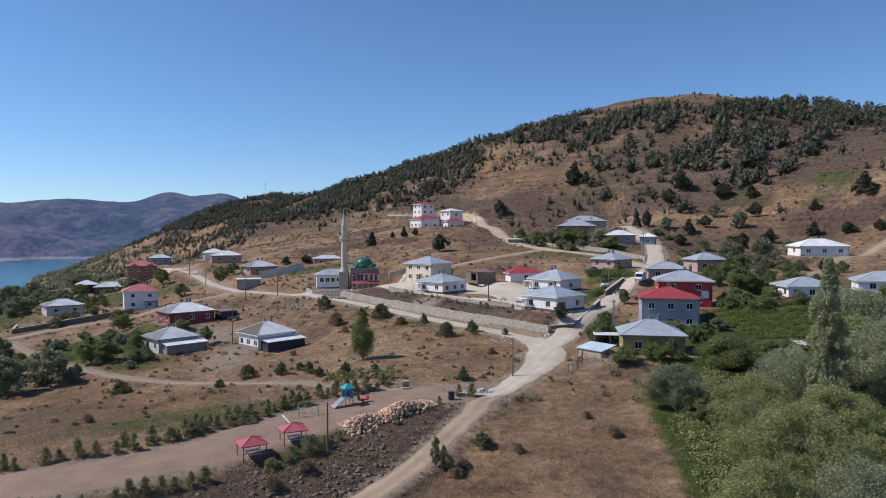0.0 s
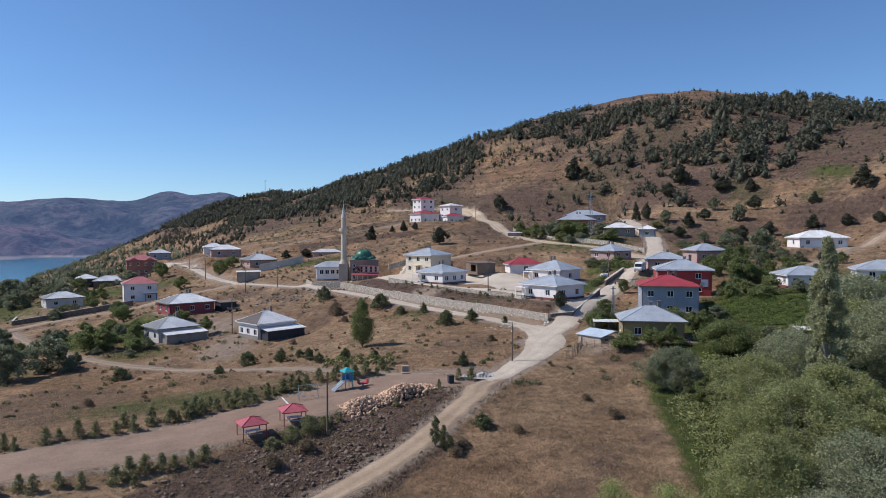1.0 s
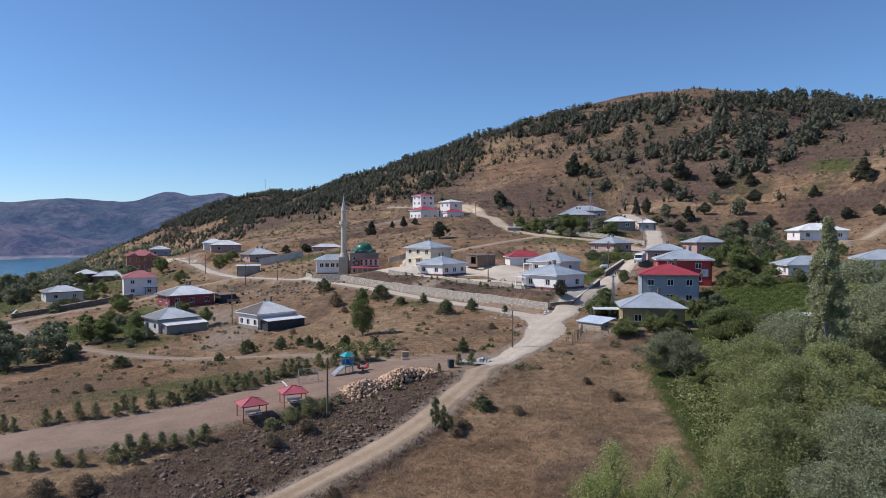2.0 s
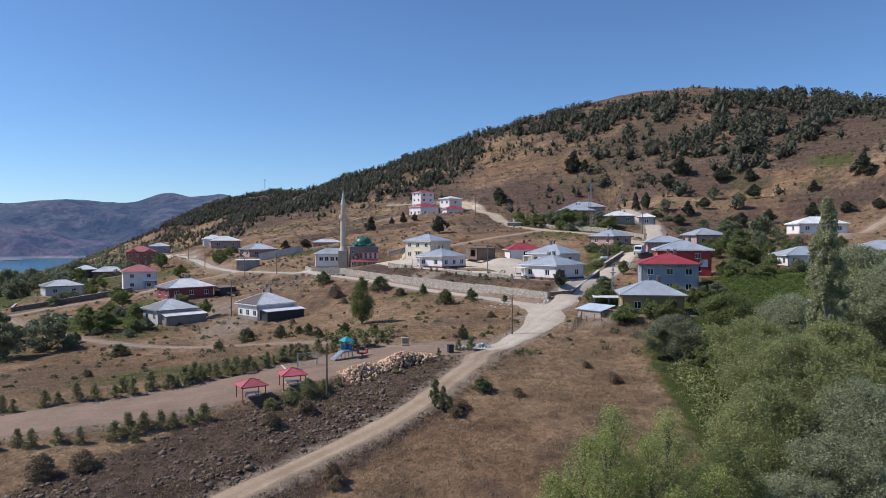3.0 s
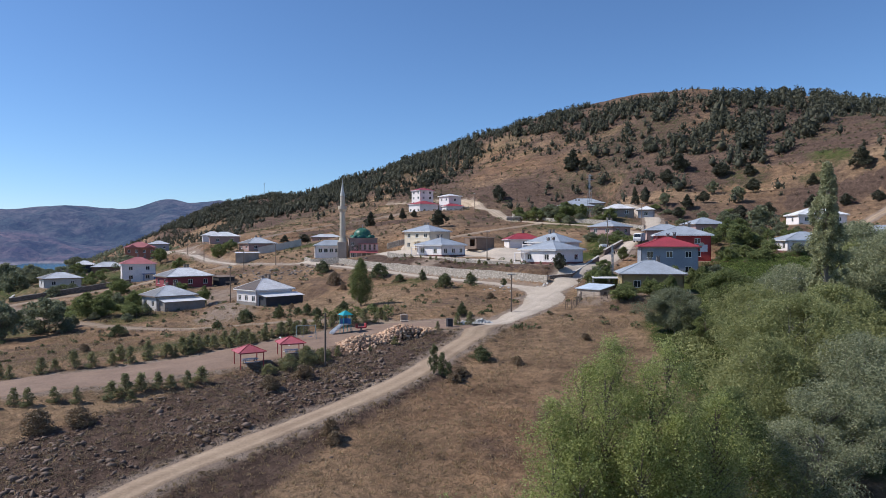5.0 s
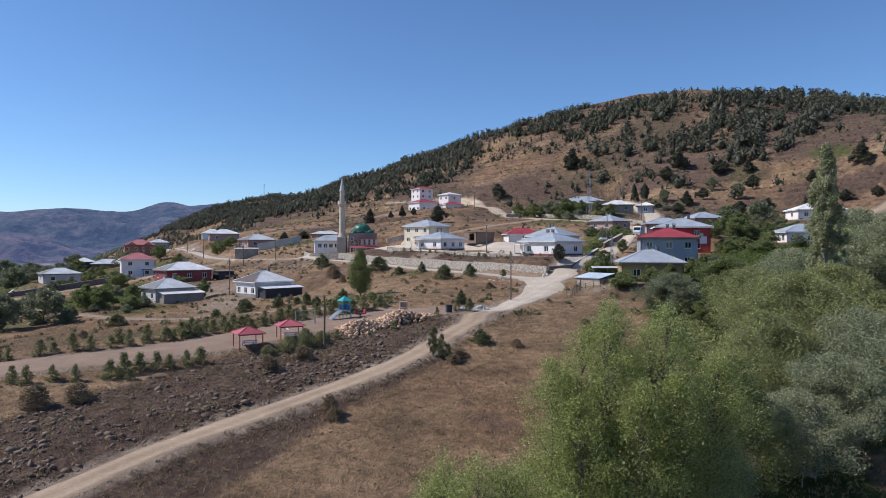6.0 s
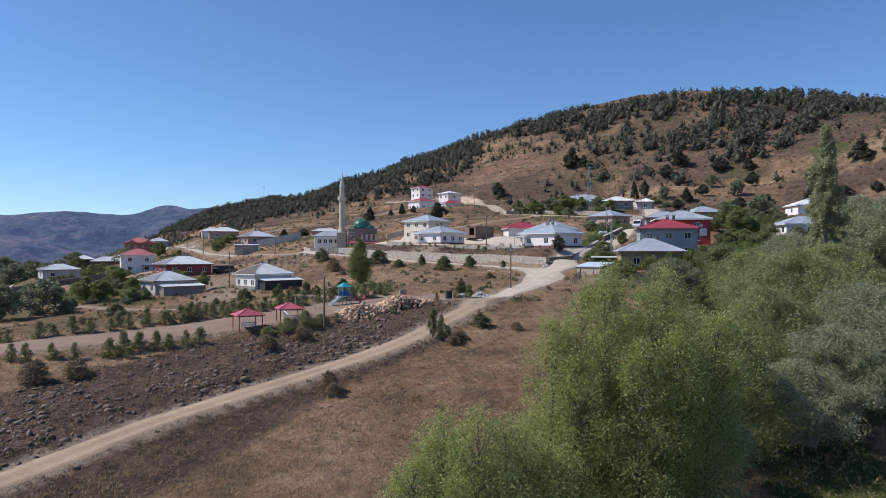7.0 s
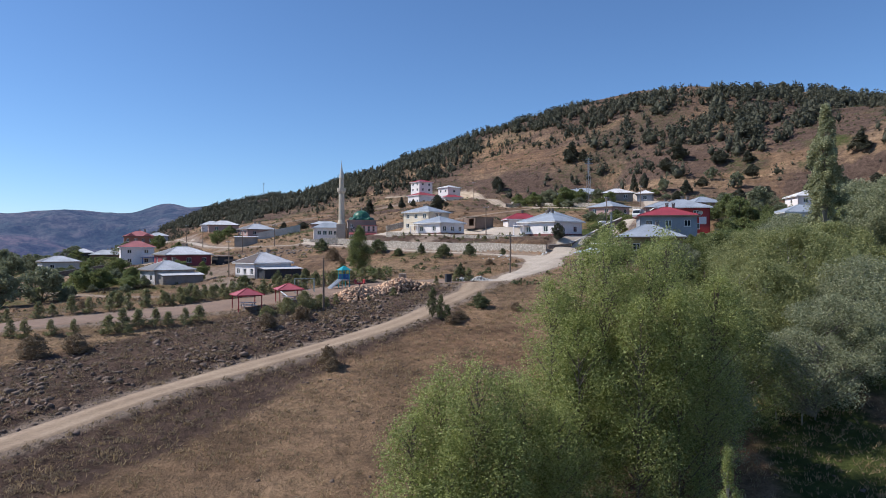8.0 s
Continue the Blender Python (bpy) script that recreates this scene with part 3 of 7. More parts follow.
def build_ground():
    gx = spaced(-3200, 3200, -75, 75, 1.15, 1.035)
    gy = spaced(-600, 4600, 38, 175, 1.15, 1.02)
    X, Y = np.meshgrid(gx, gy)
    x, y = X.ravel(), Y.ravel()
    z = ground_z(x, y)
    nx, ny = len(gx), len(gy)
    i = np.arange(nx * ny).reshape(ny, nx)
    faces = np.stack([i[:-1, :-1], i[:-1, 1:], i[1:, 1:], i[1:, :-1]], -1).reshape(-1, 4)
    me = bpy.data.meshes.new("ground")
    me.vertices.add(len(x))
    me.vertices.foreach_set("co", np.stack([x, y, z], -1).ravel())
    me.loops.add(faces.size)
    me.loops.foreach_set("vertex_index", faces.ravel())
    me.polygons.add(len(faces))
    me.polygons.foreach_set("loop_start", np.arange(len(faces)) * 4)
    me.update()
    me.validate()
    me.polygons.foreach_set("use_smooth", np.ones(len(me.polygons), bool))
    # zones: bare dirt, green growth, dark stony soil
    dirt, green, rock = (np.zeros_like(x) for _ in range(3))
    for line, half, soft in ROADS:
        d = to_line(x, y, line)[0]
        dirt = np.maximum(dirt, 0.65 * (1 - step(half, half + 1.8, d)))
    for spec in SITES:
        dirt = np.maximum(dirt, 0.5 * (1 - step(0.5, 4.0, in_house(x, y, spec))))
    dirt = np.maximum(dirt, 0.55 * (1 - step(4, 12, to_line(x, y, COURT)[0])))
    for cx, cy, rx, ry in ((-47, 150, 7, 14), (-60, 172, 14, 10), (30, 118, 9, 5), (-5, 172, 6, 5), (-30, 205, 10, 5)):
        dirt = np.maximum(dirt, 0.5 * np.exp(-(((x - cx) / rx) ** 2 + ((y - cy) / ry) ** 2) ** 2))
    d, side, px, py = to_line(x, y, TRACK)
    rock = np.maximum(rock, 0.75 * (side > 0) * (1 - step(13, 17, d)) * step(20, 40, y) * (1 - step(94, 103, y)))
    rock = np.maximum(rock, 0.58 * (side < 0) * (1 - step(2.8, 5.4, d - 5.5 * (1 - step(46, 72, y)))) * (1 - step(80, 96, y)))
    rock = np.maximum(rock, 0.62 * (1 - step(3.0, 6.0, to_line(x, y, [(26, 143), (14, 155.5), (1, 169), (-9.5, 181), (-20, 193)])[0])))
    rock = np.maximum(rock, 0.50 * step(0.0, 0.25, fbm(x, y, 60, 4, 31)) * step(20, 40, z))
    rock = np.maximum(rock, (0.36 + 0.10 * step(75, 95, z) + 0.7 * fbm(x, y, 38, 4, 37)) * step(14, 30, z) * step(150, 230, y))
    rock = np.maximum(rock, 0.34 * step(0.0, 0.35, fbm(x, y, 14, 4, 33)))
    for line, drop in SCARPS:
        rock = np.maximum(rock, 0.75 * (1 - step(1.5, 4.5, to_line(x, y, line)[0])))
    stream = [(24, 10), (26, 40), (30, 62), (32, 80), (34, 100), (42, 112)]
    d, side, px, py = to_line(x, y, stream)
    green = np.maximum(green, 0.8 * (1 - step(2.0, 6.5, d)))
    green = np.maximum(green, 0.75 * step(32, 40, x) * step(30, 50, y) * (1 - step(132, 160, y)) * (1 - step(110, 140, x)))
    for cx, cy, rx, ry, k in ((-82, 170, 22, 18, 0.55), (-68, 150, 10, 9, 0.42), (55, 133, 22, 13, 0.85), (44, 226, 20, 16, 0.45), (47, 187, 10, 6, 0.55), (36, 167, 7, 7, 0.6), (88, 165, 24, 16, 0.42),
                              (-40, 100, 18, 8, 0.45), (-120, 255, 30, 18, 0.45), (-160, 230, 40, 40, 0.45), (116, 262, 9, 16, 0.28), (-3, 158, 20, 3.5, 0.35), (142, 250, 7, 14, 0.44), (131, 240, 6, 6, 0.36), (-45, 245, 14, 8, 0.45), (-100, 140, 25, 12, 0.40)):
        green = np.maximum(green, k * np.exp(-(((x - cx) / rx) ** 2 + ((y - cy) / ry) ** 2) ** 2))
    green = np.maximum(green, 0.22 * step(0.04, 0.3, fbm(x, y, 42, 4, 71)) * step(17, 28, z) * step(170, 220, y))
    zone = me.color_attributes.new("zone", "FLOAT_COLOR", "POINT")
    zone.data.foreach_set("color", np.stack([dirt, green, rock, np.ones_like(x)], -1).ravel())
    me.materials.append(M_GROUND)
    return tagged(new("ground", me), "dry grassy hillside with bare dirt, stony banks and green patches", "ground", kind="structure")


def ribbon(name, line, half, material, label, lift=0.06, along=1.0, across=8, ruts=1.0, wobble=0.35, seed=0, widen=None):
    """A road that lies on the land, with uneven edges and wheel ruts."""
    pts = [Vector(p) for p in line]
    for _ in range(2):
        cut = [pts[0]]
        for a, b in zip(pts, pts[1:]):
            cut += [a.lerp(b, 0.25), a.lerp(b, 0.75)]
        pts = cut + [pts[-1]]
    walked, place = [0.0], pts[0]
    for a, b in zip(pts, pts[1:]):
        walked.append(walked[-1] + (b - a).length)
    n = int(walked[-1] / along) + 1
    s = np.linspace(0, walked[-1], n)
    cx, cy = np.interp(s, walked, [p.x for p in pts]), np.interp(s, walked, [p.y for p in pts])
    tx, ty = np.gradient(cx), np.gradient(cy)
    ln = np.hypot(tx, ty)
    nx, ny = -ty / ln, tx / ln
    u = np.linspace(-1, 1, across + 1)
    hl = half + wobble * 2 * fbm(s, s * 0 + 3.1, 5, 3, seed)
    hr = half + wobble * 2 * fbm(s, s * 0 + 8.7, 5, 3, seed + 5)
    if widen:
        grow = widen[2] * np.exp(-((s / walked[-1] - widen[0]) / widen[1]) ** 2)
        hl, hr = hl + grow, hr + grow
    off = np.where(u[None, :] < 0, u[None, :] * hr[:, None], u[None, :] * hl[:, None])
    x, y = cx[:, None] + nx[:, None] * off, cy[:, None] + ny[:, None] * off
    z = ground_z(x.ravel(), y.ravel()).reshape(x.shape) + lift
    z[:, 0] -= lift + 0.12
    z[:, -1] -= lift + 0.12
    k = across + 1
    i = np.arange(n * k).reshape(n, k)
    faces = np.stack([i[:-1, 1:], i[:-1, :-1], i[1:, :-1], i[1:, 1:]], -1).reshape(-1, 4)
    ob = mesh_object(name, np.stack([x, y, z], -1).reshape(-1, 3), faces, material, smooth=True)
    rut = np.clip(1 - np.abs(np.abs(off) - 0.85) / 0.6, 0, 1) * ruts + (1 - ruts)
    rut[:, 0] = rut[:, -1] = 0.0
    a = ob.data.color_attributes.new("rut", "FLOAT_COLOR", "POINT")
    v = rut.ravel()
    a.data.foreach_set("color", np.stack([v, v, v, np.ones_like(v)], -1).ravel())
    return tagged(ob, label, "road", kind="structure")


ground = build_ground()
ribbon("dirt_track", TRACK, 1.9, M_DIRT, "pale rutted dirt track along the bank", lift=0.09, seed=1)
ribbon("village_lane", LANE, 2.1, M_CONCRETE, "pale dusty lane through the village", ruts=0.5, lift=0.12, seed=2, widen=(0.09, 0.04, 1.9))
ribbon("village_street", STREET, 2.7, M_CONCRETE, "pale concrete street between houses and walls", ruts=0.3, lift=0.15, seed=3)
ribbon("hill_road", HILLROAD, 2.9, M_SAND, "sandy dirt road climbing the hill", lift=0.16, seed=4)
ribbon("hill_spur", SPUR, 1.5, M_DIRT, "narrow dirt track to the square", lift=0.14, seed=5)
ribbon("low_track", LOWTRACK, 1.0, M_FAINT, "narrow dirt track across the slope", lift=0.1, seed=6)
ribbon("yard_track", YARDTRACK, 1.4, M_DIRT, "narrow dirt track beside a yard wall", lift=0.15, seed=7)
ribbon("slope_track", SLOPETRACK, 1.0, M_FAINT, "faint dirt track across the slope", lift=0.16, seed=12)
ribbon("upper_track", UPTRACK, 1.3, M_DIRT, "narrow dirt track below the hillside house", lift=0.16, seed=11)
ribbon("playground_earth", PLAYGROUND, 5.8, M_PLAY, "bare reddish earth of the playground", ruts=0.25, lift=0.1, across=14, wobble=0.8, seed=8)
ribbon("garden_path", [(-12, 191), (-5, 180), (2, 173.5), (10, 170), (18, 163), (23, 154), (29, 146.5)], 1.3, M_CONCRETE, "pale paved path along the terrace gardens", ruts=0.0, lift=0.12, wobble=0.1, seed=13)
ribbon("mosque_yard", [(-17, 205), (-13, 214), (-10, 222)], 4.2, M_CONCRETE, "pale paved yard beside the mosque", ruts=0.0, lift=0.15, across=12, wobble=0.3, seed=14)
ribbon("courtyard", COURT, 8.0, M_CONCRETE, "pale concrete courtyard between the houses", ruts=0.0, lift=0.14, across=14, seed=9)

# the lake and the slopes across it
lake = mesh_object("lake", [(-3000, 500, LAKE_Z), (-150, 500, LAKE_Z), (-150, 3400, LAKE_Z), (-3000, 3400, LAKE_Z)], [(0, 1, 2, 3)], M_WATER)
tagged(lake, "turquoise lake below the hills", "lake", kind="structure")


def far_ridge(name, label, r0, r1, top, seed, low, rough, material):
    """A range of hills from bearing to bearing, from its foot at r0 to its crest at r1."""
    n, k = 420, 60
    th = np.radians(np.linspace(-62, 20, n))
    T, U = np.meshgrid(th, np.linspace(0, 1.25, k), indexing="ij")
    crest = top(np.degrees(T))
    R = r0 + (r1 - r0) * U
    x, y = R * np.sin(T), R * np.cos(T)
    z = low + (crest - low) * np.sin(np.minimum(U, 1.25) * math.pi / 2) ** 1.1
    z = z - rough * 3.2 * np.abs(fbm(x, y, 330, 6, seed)) * np.sin(np.clip(U, 0, 1) * math.pi) ** 0.7 + rough * 0.5 * fbm(x, y, 160, 5, seed + 3)
    i = np.arange(n * k).reshape(n, k)
    faces = np.stack([i[:-1, :-1], i[1:, :-1], i[1:, 1:], i[:-1, 1:]], -1).reshape(-1, 4)
    ob = mesh_object(name, np.stack([x, y, z], -1).reshape(-1, 3), faces, material, smooth=True)
    return tagged(ob, label, "hills", kind="structure")


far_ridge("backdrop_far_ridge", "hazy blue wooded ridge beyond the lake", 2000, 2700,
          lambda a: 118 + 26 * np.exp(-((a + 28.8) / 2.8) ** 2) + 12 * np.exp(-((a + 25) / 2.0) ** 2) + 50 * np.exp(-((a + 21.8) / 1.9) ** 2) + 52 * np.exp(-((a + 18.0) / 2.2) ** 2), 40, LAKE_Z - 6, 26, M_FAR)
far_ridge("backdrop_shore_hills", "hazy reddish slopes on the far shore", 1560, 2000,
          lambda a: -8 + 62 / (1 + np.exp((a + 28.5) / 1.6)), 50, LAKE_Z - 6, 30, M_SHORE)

# ---- building helpers ----
def part(name, bm, material, parent, label=""):
    """Links a bmesh as one mesh object under a thing or a part."""
    me = bpy.data.meshes.new(name)
    bm.to_mesh(me)
    bm.free()
    me.materials.append(material)
    ob = new(name, me)
    ob.parent = parent
    if label:
        ob["label"] = label
    return ob


def box(bm, x0, x1, y0, y1, z0, z1, m=None, bevel=0.0):
    r = bmesh.ops.create_cube(bm, size=1)
    t = Matrix.Translation(((x0 + x1) / 2, (y0 + y1) / 2, (z0 + z1) / 2)) @ Matrix.Diagonal((x1 - x0, y1 - y0, z1 - z0, 1))
    bmesh.ops.transform(bm, matrix=(m @ t) if m else t, verts=r["verts"])
    if bevel:
        edges = list({e for v in r["verts"] for e in v.link_edges})
        bmesh.ops.bevel(bm, geom=edges, offset=bevel, segments=1, affect="EDGES")
    return bm


def rod(bm, a, b, r0, r1=None, sides=8):
    """A tapered round bar from a to b."""
    a, b = Vector(a), Vector(b)
    d = b - a
    m = Matrix.Translation((a + b) / 2) @ d.to_track_quat("Z", "Y").to_matrix().to_4x4()
    bmesh.ops.create_cone(bm, cap_ends=True, segments=sides, radius1=r0, radius2=r0 if r1 is None else r1, depth=d.length, matrix=m)
    return bm


def thing(name, label, category, m, group="", kind=""):
    ob = tagged(new(name), label, category, group, kind)
    ob.empty_display_size = 0.5
    ob.matrix_basis = m
    return ob


def pierced_wall(bm, length, height, holes, m, thick=0.22):
    """A wall from x = 0 to length in the plane y = 0 (outside is -y), with rectangular holes that go through it."""
    xs = sorted({0.0, length, *[h[0] for h in holes], *[h[1] for h in holes]})
    zs = sorted({-0.8, height, *[h[2] for h in holes], *[h[3] for h in holes]})

    def solid(i, j):
        if not (0 <= i < len(xs) - 1 and 0 <= j < len(zs) - 1):
            return False
        cx, cz = (xs[i] + xs[i + 1]) / 2, (zs[j] + zs[j + 1]) / 2
        return not any(h[0] < cx < h[1] and h[2] < cz < h[3] for h in holes)

    def quad(*pts):
        bm.faces.new([bm.verts.new(m @ Vector(p)) for p in pts])

    for i in range(len(xs) - 1):
        for j in range(len(zs) - 1):
            if not solid(i, j):
                continue
            a, b, c, d = xs[i], xs[i + 1], zs[j], zs[j + 1]
            quad((a, 0, c), (b, 0, c), (b, 0, d), (a, 0, d))
            quad((b, thick, c), (a, thick, c), (a, thick, d), (b, thick, d))
            if not solid(i - 1, j):
                quad((a, thick, c), (a, 0, c), (a, 0, d), (a, thick, d))
            if not solid(i + 1, j):
                quad((b, 0, c), (b, thick, c), (b, thick, d), (b, 0, d))
            if not solid(i, j - 1):
                quad((a, thick, c), (b, thick, c), (b, 0, c), (a, 0, c))
            if not solid(i, j + 1):
                quad((a, 0, d), (b, 0, d), (b, thick, d), (a, thick, d))


def add_window(parent, m, w, h):
    """A framed two-leaf window in a hole; m: the lower left corner on the outer face."""
    bm = bmesh.new()
    t = 0.085
    for x0, x1, z0, z1 in ((0, w, 0, t), (0, w, h - t, h), (0, t, t, h - t), (w - t, w, t, h - t), (w / 2 - t / 2, w / 2 + t / 2, t, h - t)):
        box(bm, x0, x1, 0.05, 0.13, z0, z1, m)
    win = part("window", bm, M_FRAME, parent, "white two-leaf window")
    for x0, x1 in ((t, w / 2 - t / 2), (w / 2 + t / 2, w - t)):
        bm = bmesh.new()
        box(bm, x0, x1, 0.08, 0.10, t, h - t, m)
        part("pane", bm, M_GLASS, win)
    bm = bmesh.new()
    box(bm, -0.08, w + 0.08, -0.10, 0.06, -0.07, -0.005, m)
    part("sill", bm, M_FRAME, win)


def hip_roof(bm, w, d, z, rise, over=0.55, thick=0.14):
    """A hipped roof with overhanging eaves and a boarded underside."""
    a, b = w / 2 + over, d / 2 + over
    r = abs(a - b)
    ridge = [(-r, 0), (r, 0)] if a >= b else [(0, -r), (0, r)]
    if r < 0.3:
        ridge = [(-0.15, 0), (0.15, 0)] if a >= b else [(0, -0.15), (0, 0.15)]
    low = [bm.verts.new((x, y, z)) for x, y in ((-a, -b), (a, -b), (a, b), (-a, b))]
    up = [bm.verts.new((x, y, z + thick)) for x, y in ((-a, -b), (a, -b), (a, b), (-a, b))]
    p, q = (bm.verts.new((x, y, z + thick + rise)) for x, y in ridge)
    bm.faces.new(low[::-1])
    for i in range(4):
        j = (i + 1) % 4
        bm.faces.new((low[i], low[j], up[j], up[i]))
    if a >= b:
        bm.faces.new((up[0], up[1], q, p)), bm.faces.new((up[1], up[2], q)), bm.faces.new((up[2], up[3], p, q)), bm.faces.new((up[3], up[0], p))
    else:
        bm.faces.new((up[0], up[1], p)), bm.faces.new((up[1], up[2], q, p)), bm.faces.new((up[2], up[3], q)), bm.faces.new((up[3], up[0], p, q))
    return [v.co.copy() for v in up], [p.co.copy(), q.co.copy()]


def roof_sheets(roof, corners, ridge, a_long, material, west):
    """Sheet-metal covering of each slope with raised seams from eave to ridge; the left slope may take another sheet.
    """
    p, q = ridge
    slopes = ((0, 1, p, q), (1, 2, q, q), (2, 3, q, p), (3, 0, p, p)) if a_long else ((0, 1, p, p), (1, 2, p, q), (2, 3, q, q), (3, 0, q, p))
    for i, j, u, v in slopes:
        a, b = corners[i], corners[j]
        n = (b - a).cross(u - a).normalized()
        lift = n * 0.012
        e = (b - a).normalized()
        ln = (b - a).length
        up = n.cross(e)
        su, sv, top = (u - a).dot(e), (v - a).dot(e), (u - a).dot(up)
        cols = [(0.0, 0.0), (ln, 0.0), (su, 0.0), (sv, 0.0)]
        k = 0.55
        while k < ln - 0.3:
            cols += [(k - 0.022, 0.0), (k - 0.012, 0.009), (k + 0.012, 0.009), (k + 0.022, 0.0)]
            k += 1.0
        bm = bmesh.new()
        last = None
        for k, o in sorted(cols):
            h = top * max(0.0, min(1.0, k / max(su, 0.01), (ln - k) / max(ln - sv, 0.01)))
            f = a + e * k + lift + n * o
            now = [bm.verts.new(f)] + ([bm.verts.new(f + up * h)] if h > 0.01 else [])
            if last and (k - last[0]) > 1e-4:
                r = [last[1][0], now[0]] + now[1:] + last[1][1:]
                if len(r) > 2:
                    bm.faces.new(r)
            if not last or (k - last[0]) > 1e-4:
                last = (k, now)
            else:
                for w in now:
                    bm.verts.remove(w)
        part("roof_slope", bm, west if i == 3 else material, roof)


def ridge_caps(bm, corners, ridge, a_long):
    """Folded metal caps over the hips and the ridge."""
    p, q = ridge
    ends = ((0, p), (1, q), (2, q), (3, p)) if a_long else ((0, p), (1, p), (2, q), (3, q))
    lift = Vector((0, 0, 0.015))
    for i, top in ends:
        rod(bm, corners[i] + lift, top + lift, 0.07, sides=5)
    if (q - p).length > 0.1:
        rod(bm, p + lift, q + lift, 0.08, sides=5)


def chimney(parent, x, y, z0, z1):
    bm = bmesh.new()
    box(bm, x - 0.28, x + 0.28, y - 0.28, y + 0.28, z0, z1, bevel=0.02)
    c = part("chimney", bm, M_CHIMNEY, parent, "sooty rendered chimney")
    bm = bmesh.new()
    box(bm, x - 0.36, x + 0.36, y - 0.36, y + 0.36, z1 + 0.16, z1 + 0.24)
    for sx in (-0.24, 0.24):
        for sy in (-0.24, 0.24):
            box(bm, x + sx - 0.05, x + sx + 0.05, y + sy - 0.05, y + sy + 0.05, z1, z1 + 0.16)
    part("chimney_cap", bm, M_CHIMNEY, c)


def dome_mesh(bm, r, rise, z, segments=32, rings=10):
    prev = None
    for i in range(rings + 1):
        a = i / rings * math.pi / 2
        rr, zz = r * math.cos(a), z + rise * math.sin(a)
        ring = [bm.verts.new((max(rr, 0.02) * math.cos(t), max(rr, 0.02) * math.sin(t), zz)) for t in np.linspace(0, 2 * math.pi, segments, endpoint=False)]
        if prev:
            for k in range(segments):
                bm.faces.new((prev[k], prev[(k + 1) % segments], ring[(k + 1) % segments], ring[k]))
        prev = ring
    bm.faces.new(prev)


def build_house(spec):
    name, label, x, y, g, w, d, turn, hw, rise, wall_m, roof_m, storeys, nf, ns, extras = spec
    house = thing(name, label, "house", pose(x, y, g, 0, 0, turn), "village houses")
    rng = random.Random(int(x * 10 + y * 7))
    front = Matrix.Translation((-w / 2, -d / 2, 0))
    side = Matrix.Translation((-w / 2, d / 2, 0)) @ Matrix.Rotation(radians(-90), 4, "Z")
    back = Matrix.Translation((w / 2, d / 2, 0)) @ Matrix.Rotation(radians(180), 4, "Z")
    right = Matrix.Translation((w / 2, -d / 2, 0)) @ Matrix.Rotation(radians(90), 4, "Z")
    sh = hw / storeys
    plans = []
    for m, length, n in ((front, w, nf), (side, d, ns)):
        holes = []
        for s in range(storeys):
            for k in range(n):
                cx = length * (k + 0.5) / n + rng.uniform(-0.1, 0.1)
                ww = 1.25 if n < 4 else 1.0
                zb = s * sh + (0.95 if sh > 2.6 else 0.75)
                holes.append((cx - ww / 2, cx + ww / 2, zb, min(zb + 1.25, (s + 1) * sh - 0.25), "win"))
        if "door" in extras and m is front:
            holes.append((length * 0.8 - 0.5, length * 0.8 + 0.5, 0.05, 2.05, "door"))
        plans.append((m, length, holes))
    bm = bmesh.new()
    for m, length, holes in plans + [(back, w, []), (right, d, [])]:
        pierced_wall(bm, length, hw, holes, m)
    part("wall", bm, wall_m, house)
    for m, length, holes in plans:
        for x0, x1, z0, z1, kind in holes:
            if kind == "win":
                add_window(house, m @ Matrix.Translation((x0, 0, z0)), x1 - x0, z1 - z0)
            else:
                bm = bmesh.new()
                box(bm, x0 + 0.05, x1 - 0.05, 0.06, 0.12, z0, z1 - 0.05, m)
                part("door", bm, M_DOOR, house, "dark panelled door")
    bm = bmesh.new()
    up, ridge = hip_roof(bm, w, d, hw, rise)
    roof = part("roof", bm, M_WOOD if roof_m not in (M_ROOF_RED, M_ROOF_PINK) else roof_m, house)
    # left slope: rusted brown or dull grey sheet on some houses
    left_m = M_ROOF_BROWN if "brown" in extras else M_ROOF_DULL if "dull" in extras else roof_m
    roof_sheets(roof, up, ridge, w >= d, roof_m, left_m)
    bm = bmesh.new()
    ridge_caps(bm, up, ridge, w >= d)
    part("ridge_cap", bm, roof_m, roof)
    # fascia board round the eaves
    bm = bmesh.new()
    a, b = w / 2 + 0.57, d / 2 + 0.57
    for x0, x1, y0, y1 in ((-a, a, -b, -b + 0.04), (-a, a, b - 0.04, b), (-a, -a + 0.04, -b + 0.04, b - 0.04), (a - 0.04, a, -b + 0.04, b - 0.04)):
        box(bm, x0, x1, y0, y1, hw - 0.10, hw + 0.10)
    part("fascia", bm, M_FRAME if wall_m in (M_WHITE, M_CREAM, M_REDWALL) else M_WOOD, roof)
    if "chimneys" in extras:
        spots = ((0.2, 1.2), (2.1, 1.5)) if d >= 8 else ((0.8, 0.6),)
        for cx, cy in spots:
            chimney(roof, cx + rng.uniform(-0.5, 0.5), cy + rng.uniform(-0.4, 0.4), hw + 0.3, hw + rise + rng.uniform(0.5, 1.0))
    if "plinth" in extras:
        bm = bmesh.new()
        e = 0.06
        for x0, x1, y0, y1 in ((-w / 2 - e, w / 2 + e, -d / 2 - e, -d / 2 - 0.004), (-w / 2 - e, -w / 2 - 0.004, -d / 2, d / 2 + e), (w / 2 + 0.004, w / 2 + e, -d / 2, d / 2 + e)):
            box(bm, x0, x1, y0, y1, -0.6, 0.5)
